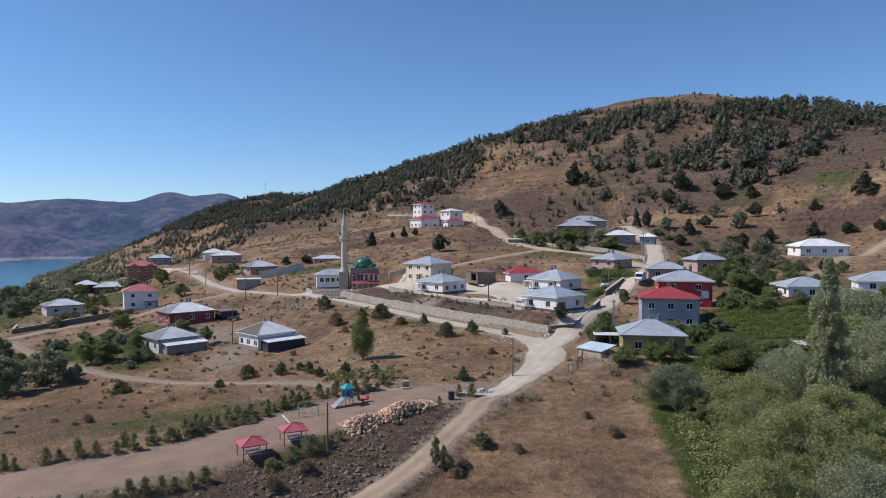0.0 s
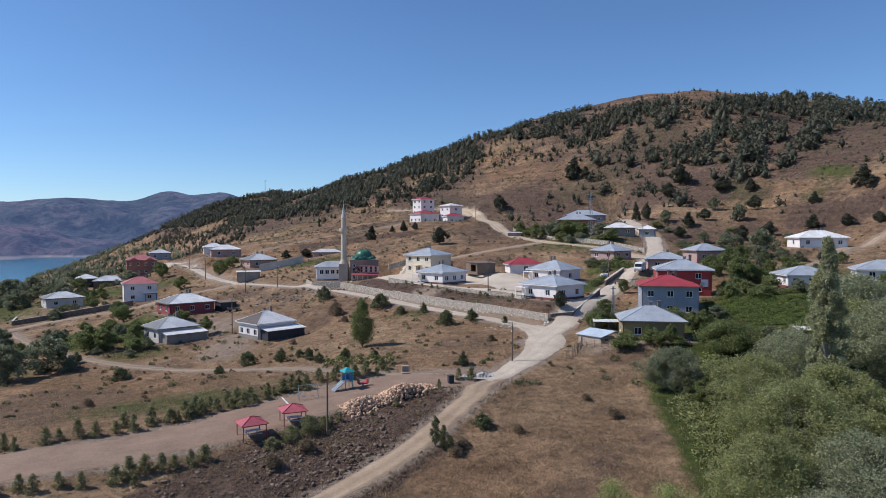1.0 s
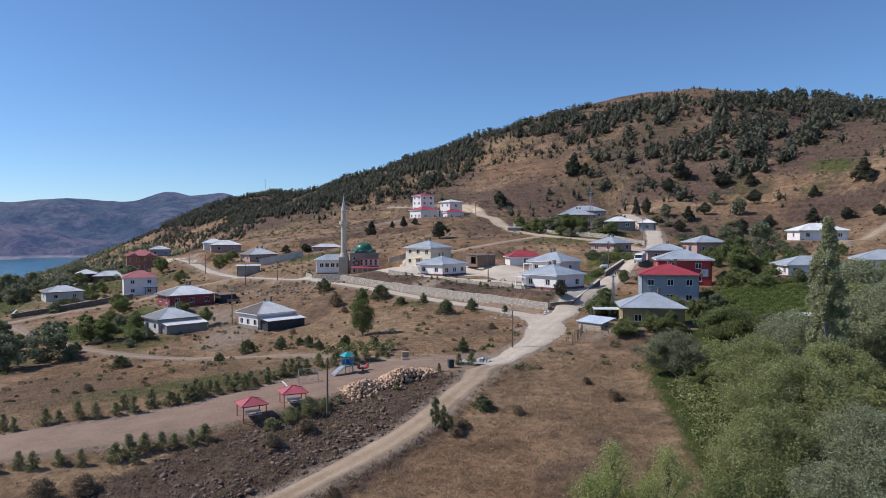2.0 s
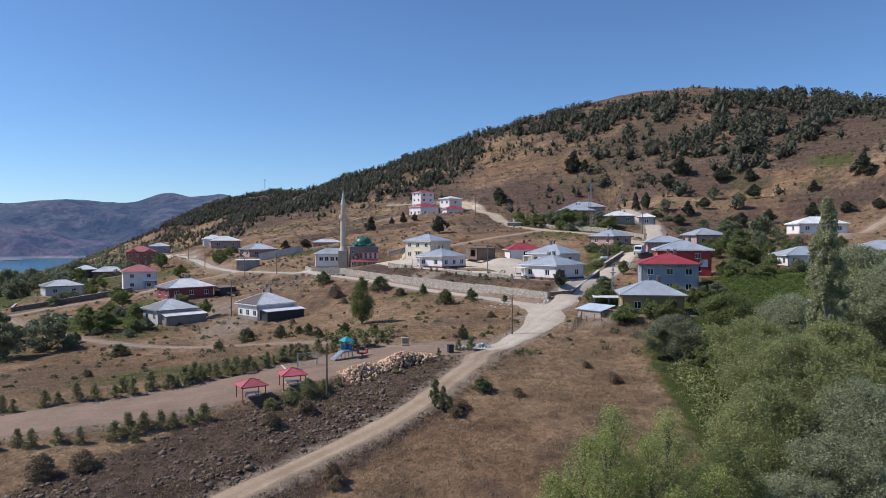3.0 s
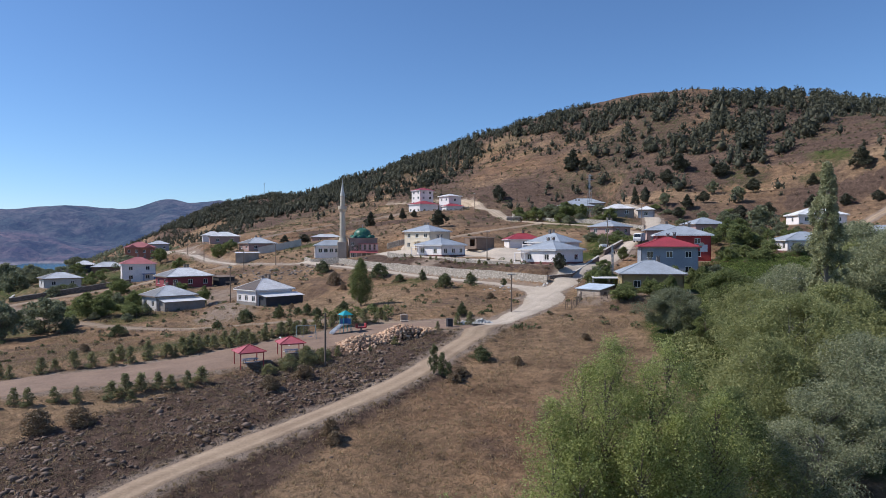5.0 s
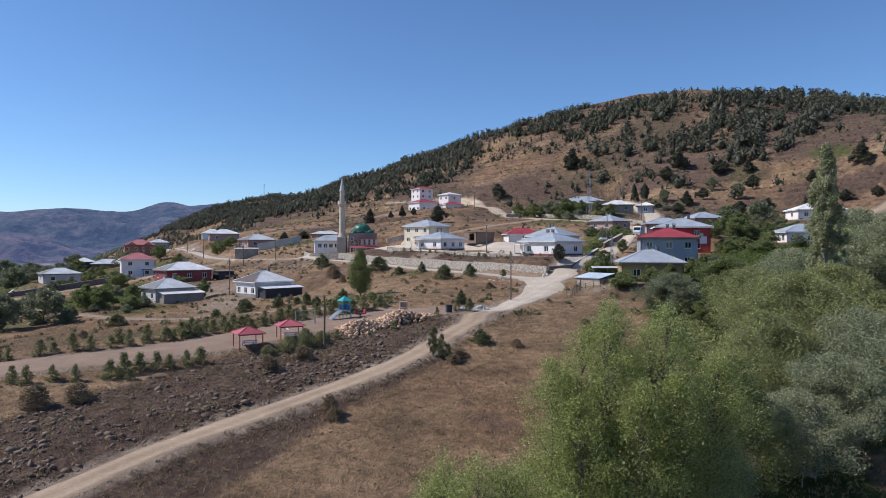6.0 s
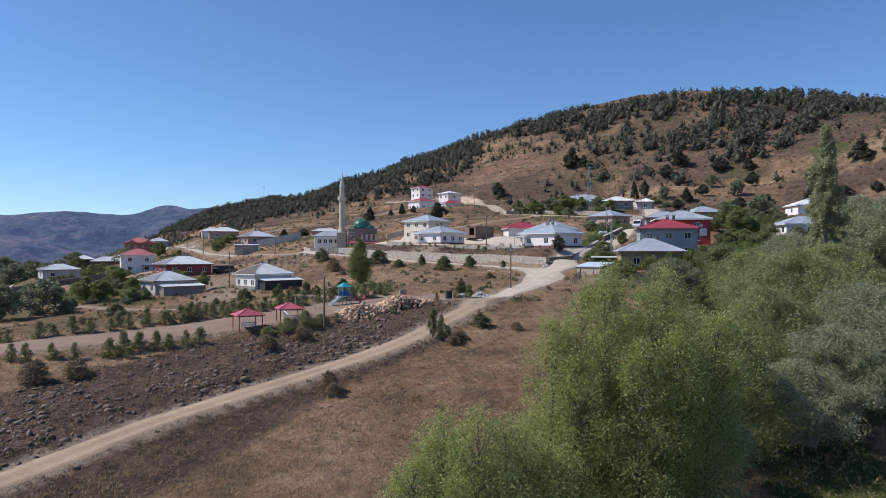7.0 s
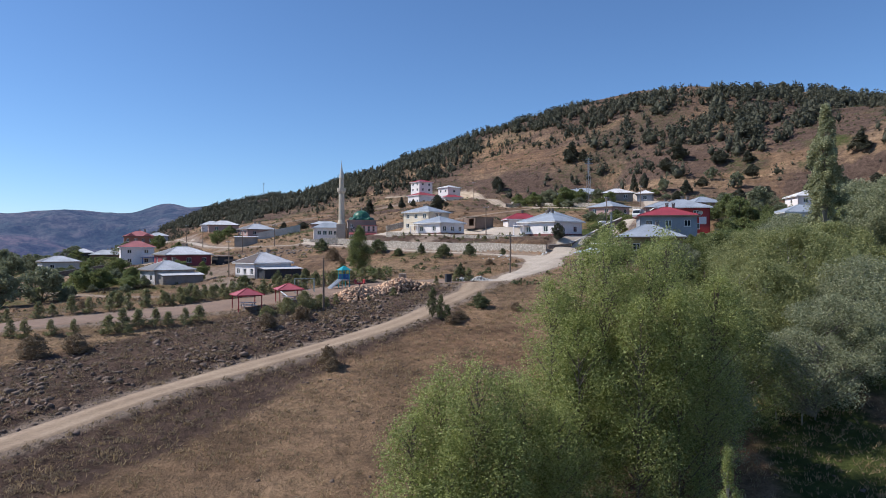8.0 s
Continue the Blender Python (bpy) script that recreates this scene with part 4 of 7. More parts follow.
        part("plinth", bm, M_PLINTH, house, "maroon painted plinth")
    if "whitestrip" in extras:
        bm = bmesh.new()
        box(bm, w * 0.30, w * 0.30 + 1.5, -d / 2 - 0.05, -d / 2 - 0.004, 2.0, 3.6)
        part("panel", bm, M_WHITE, house, "white painted panel between windows")
    if "porch" in extras:
        bm = bmesh.new()
        for cx in (w * 0.12, w * 0.44):
            box(bm, cx, cx + 0.25, -d / 2 - 1.6, -d / 2 - 1.35, -0.8, 2.5)
        box(bm, w * 0.08, w * 0.49, -d / 2 - 1.8, -d / 2 - 0.01, 2.5, 2.75)
        porch = part("porch", bm, M_BLUEPL, house, "blue painted entrance porch")
        bm = bmesh.new()
        box(bm, w * 0.08, w * 0.49, -d / 2 - 1.8, -d / 2 - 1.72, 2.76, 3.5)
        part("parapet", bm, M_WHITE, porch)
    if "slab" in extras:
        # entrance with a flat concrete canopy on two posts
        x0, x1, y0, y1 = -w / 2 - 1.7, -w / 2 - 0.01, d / 2 - 2.6, d / 2 + 0.5
        bm = bmesh.new()
        box(bm, x0, x1, y0, y1, 2.35, 2.52, bevel=0.02)
        porch = part("entrance_canopy", bm, M_WHITE, house, "flat white entrance canopy")
        for cy in (y0 + 0.12, y1 - 0.12):
            bm = bmesh.new()
            box(bm, x0 + 0.05, x0 + 0.23, cy - 0.09, cy + 0.09, -0.6, 2.35)
            part("post", bm, M_WHITE, porch)
        bm = bmesh.new()
        box(bm, x0 - 0.3, x1, y0 - 0.2, y1, -0.6, 0.3, bevel=0.03)
        part("step", bm, M_CAP, porch, "pale concrete step")
    if "entrance" in extras:
        bm = bmesh.new()
        box(bm, -w / 2 - 1.5, -w / 2 - 0.01, -1.3, 1.3, 2.45, 2.62, bevel=0.02)
        porch = part("entrance_canopy", bm, M_CREAM, house, "flat cream entrance canopy")
        bm = bmesh.new()
        box(bm, -w / 2 - 0.07, -w / 2 - 0.004, -0.7, 0.7, 0.0, 2.2)
        part("door", bm, M_DOOR, porch, "dark double door")
        for cy in (-1.15, 1.15):
            bm = bmesh.new()
            rod(bm, (-w / 2 - 1.35, cy, -0.6), (-w / 2 - 1.35, cy, 2.45), 0.09, sides=8)
            part("post", bm, M_CREAM, porch)
    if "gables" in extras:
        for cx in (-w * 0.27, w * 0.27):
            bm = bmesh.new()
            e, y0, y1, z0 = 1.9, -d / 2 - 0.75, -0.6, hw + 0.05
            pts = [[bm.verts.new(c) for c in ((cx - e, yy, z0), (cx + e, yy, z0), (cx + e, yy, z0 + 0.1), (cx, yy, z0 + 1.35), (cx - e, yy, z0 + 0.1))] for yy in (y0, y1)]
            bm.faces.new(pts[0]), bm.faces.new(pts[1][::-1])
            for i in range(5):
                j = (i + 1) % 5
                bm.faces.new((pts[0][j], pts[0][i], pts[1][i], pts[1][j]))
            part("gable", bm, roof_m, roof, "small red sheet gable over the eaves")
    if "dish" in extras:
        bm = bmesh.new()
        rod(bm, (w / 2 + 0.2, -d / 2, hw - 0.4), (w / 2 + 0.5, -d / 2 - 0.3, hw + 0.4), 0.03, sides=6)
        arm = part("dish_arm", bm, M_STEEL, house)
        bm = bmesh.new()
        dome_mesh(bm, 0.55, 0.14, 0, 16, 4)
        bmesh.ops.transform(bm, matrix=pose(w / 2 + 0.5, -d / 2 - 0.35, hw + 0.5, -60, 0, 20), verts=bm.verts)
        part("dish", bm, M_PAPER, arm, "white satellite dish")
    if wall_m is M_WHITE and "leanto" in extras:
        bm = bmesh.new()
        box(bm, -w / 2 - 0.05, -w / 2 - 0.004, -d / 2, d / 2, -0.6, 0.75)
        part("plinth", bm, M_GREYWALL, house, "bare grey plinth")
    if "leanto" in extras:
        x0, x1, y0, y1 = -w / 2 + 0.6, w / 2 + 0.9, -d / 2 - 3.0, -d / 2 - 0.01
        bm = bmesh.new()
        box(bm, x0, x1, y0, y0 + 0.1, -0.8, 2.1)
        box(bm, x0, x0 + 0.1, y0 + 0.1, y1, -0.8, 2.1)
        box(bm, x1 - 0.1, x1, y0 + 0.1, y1, -0.8, 2.1)
        leanto = part("leanto", bm, M_DARKWALL if wall_m is M_WHITE else M_GREYWALL, house, "dark boarded lean-to")
        bm = bmesh.new()
        tilt = Matrix.Translation((0, y0 - 0.4, 2.12)) @ Matrix.Rotation(math.atan2(0.55, 3.4), 4, "X")
        box(bm, x0 - 0.3, x1 + 0.3, 0, 3.42, 0, 0.07, tilt)
        part("leanto_roof", bm, M_ROOF_WHITE, leanto, "pale sheet-metal lean-to roof")
    return house


for spec in PLAN:
    build_house(spec)


def wall_run(name, label, pts, height, thick, material, cap=None, sink=0.8, along=2.0, end=None):
    """A free-standing wall that follows the land; its top runs level between short steps."""
    wall = thing(name, label, "wall", pose(pts[0][0], pts[0][1], at_ground(*pts[0])), kind="structure")
    inv = wall.matrix_basis.inverted()
    bm, bc = bmesh.new(), bmesh.new()
    start, end = height, height if end is None else end
    for piece, ((ax, ay), (bx, by)) in enumerate(zip(pts, pts[1:])):
        height = start + (end - start) * (piece + 0.5) / (len(pts) - 1)
        n = max(1, int(math.hypot(bx - ax, by - ay) / along))
        rows = []
        for k in range(n + 1):
            px, py = ax + (bx - ax) * k / n, ay + (by - ay) * k / n
            rows.append((px, py, float(smooth_land(np.array([px]), np.array([py]))[0])))
        nx, ny = -(by - ay), bx - ax
        ln = math.hypot(nx, ny)
        nx, ny = nx / ln * thick / 2, ny / ln * thick / 2
        for b, z0, z1, k in ((bm, -sink, height, 1.0),) + (((bc, height + 0.004, height + 0.12, 1.35),) if cap else ()):
            ring = []
            for px, py, pz in rows:
                jig = 0.05 * math.sin(px * 3.1 + py * 1.7)
                ring.append([b.verts.new(inv @ Vector(c)) for c in ((px - nx * k, py - ny * k, pz + z0), (px + nx * k, py + ny * k, pz + z0), (px + nx * k, py + ny * k, pz + z1 + jig), (px - nx * k, py - ny * k, pz + z1 + jig))])
            for r, q in zip(ring, ring[1:]):
                for i in range(4):
                    j = (i + 1) % 4
                    b.faces.new((r[i], q[i], q[j], r[j]))
            b.faces.new(ring[0]), b.faces.new(ring[-1][::-1])
    for b in (bm, bc):
        bmesh.ops.recalc_face_normals(b, faces=b.faces)
    part("masonry", bm, material, wall)
    if cap:
        part("coping", bc, cap, wall, "pale coping")
    else:
        bc.free()
    return wall


wall_run("retaining_wall", "long pale rubble-stone retaining wall beside the lane", RETAINING, 1.95, 0.5, M_STONE, end=1.1)
wall_run("garden_wall", "low rubble-stone wall inside the terrace", [(29, 147), (20, 154.5), (6, 168), (-6, 181), (-15, 191)], 2.2, 0.35, M_STONE, sink=1.5)
wall_run("street_wall", "brown stone wall with pale coping beside the street", [(22, 139.5), (26.5, 139.5), (36.0, 157)], 1.6, 0.4, M_BROWNSTONE, M_CAP)
wall_run("street_wall", "brown stone wall with pale coping beside the street", [(39.5, 166), (47.0, 178)], 1.3, 0.4, M_BROWNSTONE, M_CAP)
wall_run("orchard_wall", "pale stone wall along the hill road", [(29.2, 281), (31.8, 259), (37.8, 236), (51.5, 221), (61, 206)], 1.2, 0.4, M_STONE)
wall_run("yard_wall", "long brown stone yard wall above a track", [(-128, 203), (-118, 207), (-110, 210), (-97, 214)], 1.6, 0.4, M_BROWNSTONE, M_CAP)
wall_run("yard_wall", "brown stone end of the yard wall", [(-128, 203), (-131, 210)], 1.6, 0.4, M_BROWNSTONE, M_CAP)
wall_run("long_wall", "long pale grey rendered yard wall", [(-66, 246), (-51, 249)], 2.6, 0.3, M_CAP)
wall_run("terrace_wall", "low rubble-stone wall around the mosque yard", [(-29.5, 197.5), (-38, 200), (-41, 206)], 1.6, 0.5, M_STONE)
wall_run("garden_wall", "pale stone wall behind the mosque yard", [(-17, 214), (-3, 226)], 1.0, 0.4, M_STONE)


# ---- the mosque ----
def lathe(bm, profile, sides=16):
    prev = None
    for r, z in profile:
        ring = [bm.verts.new((r * math.cos(t), r * math.sin(t), z)) for t in np.linspace(0, 2 * math.pi, sides, endpoint=False)]
        if prev:
            for k in range(sides):
                bm.faces.new((prev[k], prev[(k + 1) % sides], ring[(k + 1) % sides], ring[k]))
        else:
            bm.faces.new(ring[::-1])
        prev = ring
    bm.faces.new(prev)


def build_mosque():
    g = 12.5
    m = thing("mosque", "stone village mosque with green dome and red glazed porch", "mosque", pose(-24.9, 215.5, g, 0, 0, 10))
    w, d, h = 8.6, 9.0, 6.3
    bm = bmesh.new()
    holes = [(0.55, 1.5, 0.6, 2.2), (0.55, 1.5, 4.3, 5.3)]
    pierced_wall(bm, w, h, holes, Matrix.Translation((-w / 2, -d / 2, 0)))
    pierced_wall(bm, d, h, [(1.5, 2.6, 1.5, 3.8), (5, 6.1, 1.5, 3.8)], Matrix.Translation((w / 2, -d / 2, 0)) @ Matrix.Rotation(radians(90), 4, "Z"))
    pierced_wall(bm, w, h, [], Matrix.Translation((w / 2, d / 2, 0)) @ Matrix.Rotation(radians(180), 4, "Z"))
    pierced_wall(bm, d, h, [], Matrix.Translation((-w / 2, d / 2, 0)) @ Matrix.Rotation(radians(-90), 4, "Z"))
    part("wall", bm, M_MOSQUE, m)
    for x0, x1, z0, z1 in holes:
        add_window(m, Matrix.Translation((-w / 2 + x0, -d / 2, z0)), x1 - x0, z1 - z0)
    bm = bmesh.new()
    box(bm, -w / 2 - 0.25, w / 2 + 0.25, -d / 2 - 0.25, d / 2 + 0.25, h, h + 0.25, bevel=0.05)
    part("cornice", bm, M_MOSQUE, m)
    # green sheet skirt, scalloped round the drum, and the dome
    bm = bmesh.new()
    lathe(bm, [(4.1, h + 0.25), (3.5, h + 0.75), (2.75, h + 1.0), (2.7, h + 1.25)], 8)
    bmesh.ops.rotate(bm, cent=(0, 0, 0), matrix=Matrix.Rotation(radians(22.5), 3, "Z"), verts=bm.verts)
    part("drum", bm, M_GREEN_DOME, m, "green sheet skirt below the dome")
    for k in range(8):
        a = k * math.pi / 4
        bm = bmesh.new()
        dome_mesh(bm, 0.85, 0.75, 0, 14, 5)
        bmesh.ops.translate(bm, verts=bm.verts, vec=(3.15 * math.cos(a), 3.15 * math.sin(a), h + 0.5))
        part("half_dome", bm, M_GREEN_DOME, m, "small green half dome")
    bm = bmesh.new()
    dome_mesh(bm, 2.65, 2.2, h + 1.2)
    dome = part("dome", bm, M_GREEN_DOME, m, "green sheet-metal dome")
    for p in dome.data.polygons:
        p.use_smooth = True
    for k in range(16):
        a = k * math.pi / 8
        bm = bmesh.new()
        ribs = [(2.67 * math.cos(t), h + 1.2 + 2.22 * math.sin(t)) for t in np.linspace(0, 1.5, 7)]
        for (r0, z0), (r1, z1) in zip(ribs, ribs[1:]):
            rod(bm, (r0 * math.cos(a), r0 * math.sin(a), z0), (r1 * math.cos(a), r1 * math.sin(a), z1), 0.035, sides=4)
        part("rib", bm, M_GREEN_DOME, dome)
    bm = bmesh.new()
    lathe(bm, [(0.06, h + 3.3), (0.14, h + 3.6), (0.05, h + 3.8), (0.1, h + 4.0), (0.02, h + 4.5)], 8)
    part("finial", bm, M_STEEL, dome)
    # round window with a pale tracery
    bm = bmesh.new()
    rod(bm, (-2.55, -d / 2 - 0.08, 3.35), (-2.55, -d / 2 - 0.01, 3.35), 1.05, sides=24)
    rose = part("round_window", bm, M_GLASS, m, "dark round window with red tracery")
    for k in range(6):
        a = k * math.pi / 6
        bm = bmesh.new()
        rod(bm, (-2.55 - 1.0 * math.cos(a), -d / 2 - 0.11, 3.35 - 1.0 * math.sin(a)), (-2.55 + 1.0 * math.cos(a), -d / 2 - 0.11, 3.35 + 1.0 * math.sin(a)), 0.045, sides=4)
        part("tracery", bm, M_TRIM, rose)
    # glazed gallery above a columned porch
    px0, px1, py0 = -1.5, w / 2 + 0.1, -d / 2 - 2.4
    bm = bmesh.new()
    box(bm, px0, px1, py0, -d / 2 - 0.01, 2.3, 2.5)
    box(bm, px0, px1, py0, py0 + 0.12, 2.504, 2.95)
    box(bm, px0, px1, py0, py0 + 0.14, 4.55, 4.75)
    box(bm, px0, px1, py0 - 0.02, py0 + 0.1, 3.68, 3.80)
    for k in range(9):
        x = px0 + (px1 - px0 - 0.14) * k / 8
        box(bm, x, x + 0.14, py0 + 0.004, py0 + 0.13, 2.954, 4.546)
    porch = part("gallery", bm, M_GALLERY, m, "red framed glazed gallery")
    for k in range(8):
        x = px0 + (px1 - px0 - 0.14) * k / 8
        bm = bmesh.new()
        box(bm, x + 0.15, x + (px1 - px0 - 0.14) / 8 - 0.01, py0 + 0.05, py0 + 0.07, 2.96, 4.54)
        part("pane", bm, M_PALEPANE if k % 2 else M_GLASS, porch)
    bm = bmesh.new()
    box(bm, px0 - 0.25, px1 + 0.25, py0 - 0.35, -d / 2 - 0.015, 4.76, 4.84)
    part("gallery_roof", bm, M_MAROON, porch, "red sheet roof")
    bm = bmesh.new()
    cx0, cx1, cy0 = -w / 2 + 0.2, px1 - 0.4, py0 - 1.9
    v = [bm.verts.new(c) for c in ((cx0, py0 - 0.01, 2.62), (cx1, py0 - 0.01, 2.62), (cx1 + 0.2, cy0, 2.02), (cx0 - 0.2, cy0, 2.02), (cx0, py0 - 0.01, 2.54), (cx1, py0 - 0.01, 2.54), (cx1 + 0.2, cy0, 1.94), (cx0 - 0.2, cy0, 1.94))]
    for f in ((3, 2, 1, 0), (4, 5, 6, 7), (0, 1, 5, 4), (1, 2, 6, 5), (2, 3, 7, 6), (3, 0, 4, 7)):
        bm.faces.new([v[i] for i in f])
    part("canopy", bm, M_MAROON, porch, "sloping red sheet canopy over the steps")
    for k in range(6):
        bm = bmesh.new()
        x = cx0 + 0.1 + (cx1 - cx0 - 0.2) * k / 5
        rod(bm, (x, cy0 + 0.25, -0.8), (x, cy0 + 0.25, 2.0), 0.13, sides=10)
        part("column", bm, M_BEIGE, porch, "pale round column")
    bm = bmesh.new()
    box(bm, cx0 - 0.3, cx1 + 0.3, cy0 - 0.2, -d / 2 - 0.02, -0.8, 0.12, bevel=0.03)
    part("terrace", bm, M_CAP, porch, "pale stone terrace under the canopy")
    # low wing beside the minaret
    wing = thing("mosque_wing", "white low wing with blue-grey roof beside the minaret", "house", pose(-35.0, 216.6, 13.6, 0, 0, 12))
    bm = bmesh.new()
    ww, wd, wh = 10.0, 6.0, 3.0
    holes = [(1.0, 2.2, 0.9, 2.2), (2.7, 3.9, 0.9, 2.2), (4.4, 5.6, 0.9, 2.2), (6.1, 7.3, 0.9, 2.2)]
    pierced_wall(bm, ww, wh, holes, Matrix.Translation((-ww / 2, -wd / 2, 0)))
    pierced_wall(bm, wd, wh, [], Matrix.Translation((-ww / 2, wd / 2, 0)) @ Matrix.Rotation(radians(-90), 4, "Z"))
    pierced_wall(bm, wd, wh, [], Matrix.Translation((ww / 2, -wd / 2, 0)) @ Matrix.Rotation(radians(90), 4, "Z"))
    pierced_wall(bm, ww, wh, [], Matrix.Translation((ww / 2, wd / 2, 0)) @ Matrix.Rotation(radians(180), 4, "Z"))
    part("wall", bm, M_WHITE, wing)
    for x0, x1, z0, z1 in holes:
        add_window(wing, Matrix.Translation((-ww / 2 + x0, -wd / 2, z0)), x1 - x0, z1 - z0)
    bm = bmesh.new()
    hip_roof(bm, ww, wd, wh, 1.7)
    part("roof", bm, M_ROOF_BLUE, wing)
    # minaret
    mn = thing("minaret", "tall slender beige stone minaret with one balcony", "minaret", pose(-30.6, 211.6, 12.6))
    bm = bmesh.new()
    box(bm, -1.4, 1.4, -1.4, 1.4, -0.8, 5.2, bevel=0.06)
    part("base", bm, M_STONEWALL, mn)
    bm = bmesh.new()
    lathe(bm, [(1.4, 5.2), (1.05, 6.2), (0.92, 6.5), (0.86, 14.4), (1.0, 14.6)], 14)
    part("shaft", bm, M_BEIGE, mn)
    bm = bmesh.new()
    lathe(bm, [(0.9, 14.6), (1.15, 14.95), (1.35, 15.3), (1.35, 16.25), (1.27, 16.25), (1.27, 15.45), (0.78, 15.45)], 14)
    part("balcony", bm, M_BEIGE, mn, "corbelled stone balcony")
    bm = bmesh.new()
    lathe(bm, [(0.76, 15.4), (0.72, 19.2), (0.84, 19.3), (0.80, 19.45)], 14)
    part("upper_shaft", bm, M_BEIGE, mn)
    bm = bmesh.new()
    lathe(bm, [(0.82, 19.45), (0.42, 21.4), (0.08, 23.6), (0.03, 24.9)], 14)
    part("spire", bm, surface("pale_lead", (0.50, 0.50, 0.47), rough=0.5, spread=0.1), mn, "pale pointed cap")


build_mosque()

# ---- plants ----
def leaf_blades(rng, centres, size, aspect=0.5, up=0.3):
    """Single pointed leaves at the centres, turned at random."""
    n = len(centres)
    a = rng.normal(size=(n, 3))
    a[:, 2] *= 0.7
    a /= np.linalg.norm(a, axis=1)[:, None]
    b = rng.normal(size=(n, 3))
    b[:, 2] += up
    b -= (a * b).sum(1)[:, None] * a
    b /= np.linalg.norm(b, axis=1)[:, None] + 1e-9
    s = size * rng.uniform(0.6, 1.35, n)[:, None]
    v = np.stack([centres - a * s * 0.9, centres + a * s * 0.9 - b * s * aspect * 0.5, centres + a * s * 0.3 + b * s * aspect * 1.2], 1).reshape(-1, 3)
    return v, np.arange(3 * n).reshape(n, 3)


def leaf_quads(rng, centres, size, aspect=0.5, up=0.3):
    """Folded diamond leaves at the centres, turned at random."""
    n = len(centres)
    a = rng.normal(size=(n, 3))
    a[:, 2] *= 0.7
    a /= np.linalg.norm(a, axis=1)[:, None]
    b = rng.normal(size=(n, 3))
    b[:, 2] += up
    b -= (a * b).sum(1)[:, None] * a
    b /= np.linalg.norm(b, axis=1)[:, None] + 1e-9
    s = size * rng.uniform(0.6, 1.35, n)[:, None]
    v = np.stack([centres - a * s, centres + b * s * aspect, centres + a * s, centres - b * s * aspect], 1).reshape(-1, 3)
    f = np.arange(4 * n).reshape(n, 4)
    return v, f


def raw_mesh(name, verts, faces, material):
    me = bpy.data.meshes.new(name)
    me.vertices.add(len(verts))
    me.vertices.foreach_set("co", np.asarray(verts, np.float32).ravel())
    k = faces.shape[1]
    me.loops.add(faces.size)
    me.loops.foreach_set("vertex_index", faces.astype(np.int32).ravel())
    me.polygons.add(len(faces))
    me.polygons.foreach_set("loop_start", np.arange(len(faces), dtype=np.int32) * k)
    me.update()
    me.materials.append(material)
    return me


ROUND = lambda u: np.sin(np.clip(u, 0, 1) * math.pi) ** 0.55
EGG = lambda u: np.sin(np.clip(u, 0, 1) ** 0.75 * math.pi) ** 0.7
COLUMN = lambda u: np.clip(np.minimum(u * 6, 1.0), 0, 1) * (1 - np.clip(u, 0, 1) ** 4) ** 0.6
TAPER = lambda u: np.clip(1.05 - u, 0, 1) ** 0.75
SPINDLE = lambda u: np.clip(np.minimum(u * 5, 1.0), 0, 1) * np.clip(1.06 - np.clip(u, 0, 1) ** 2.2, 0, 1) ** 0.8
CONE = lambda u: 1.02 - np.clip(u, 0, 1)
MOUND = lambda u: np.cos(np.clip(u, 0, 1) * math.pi / 2) ** 0.6


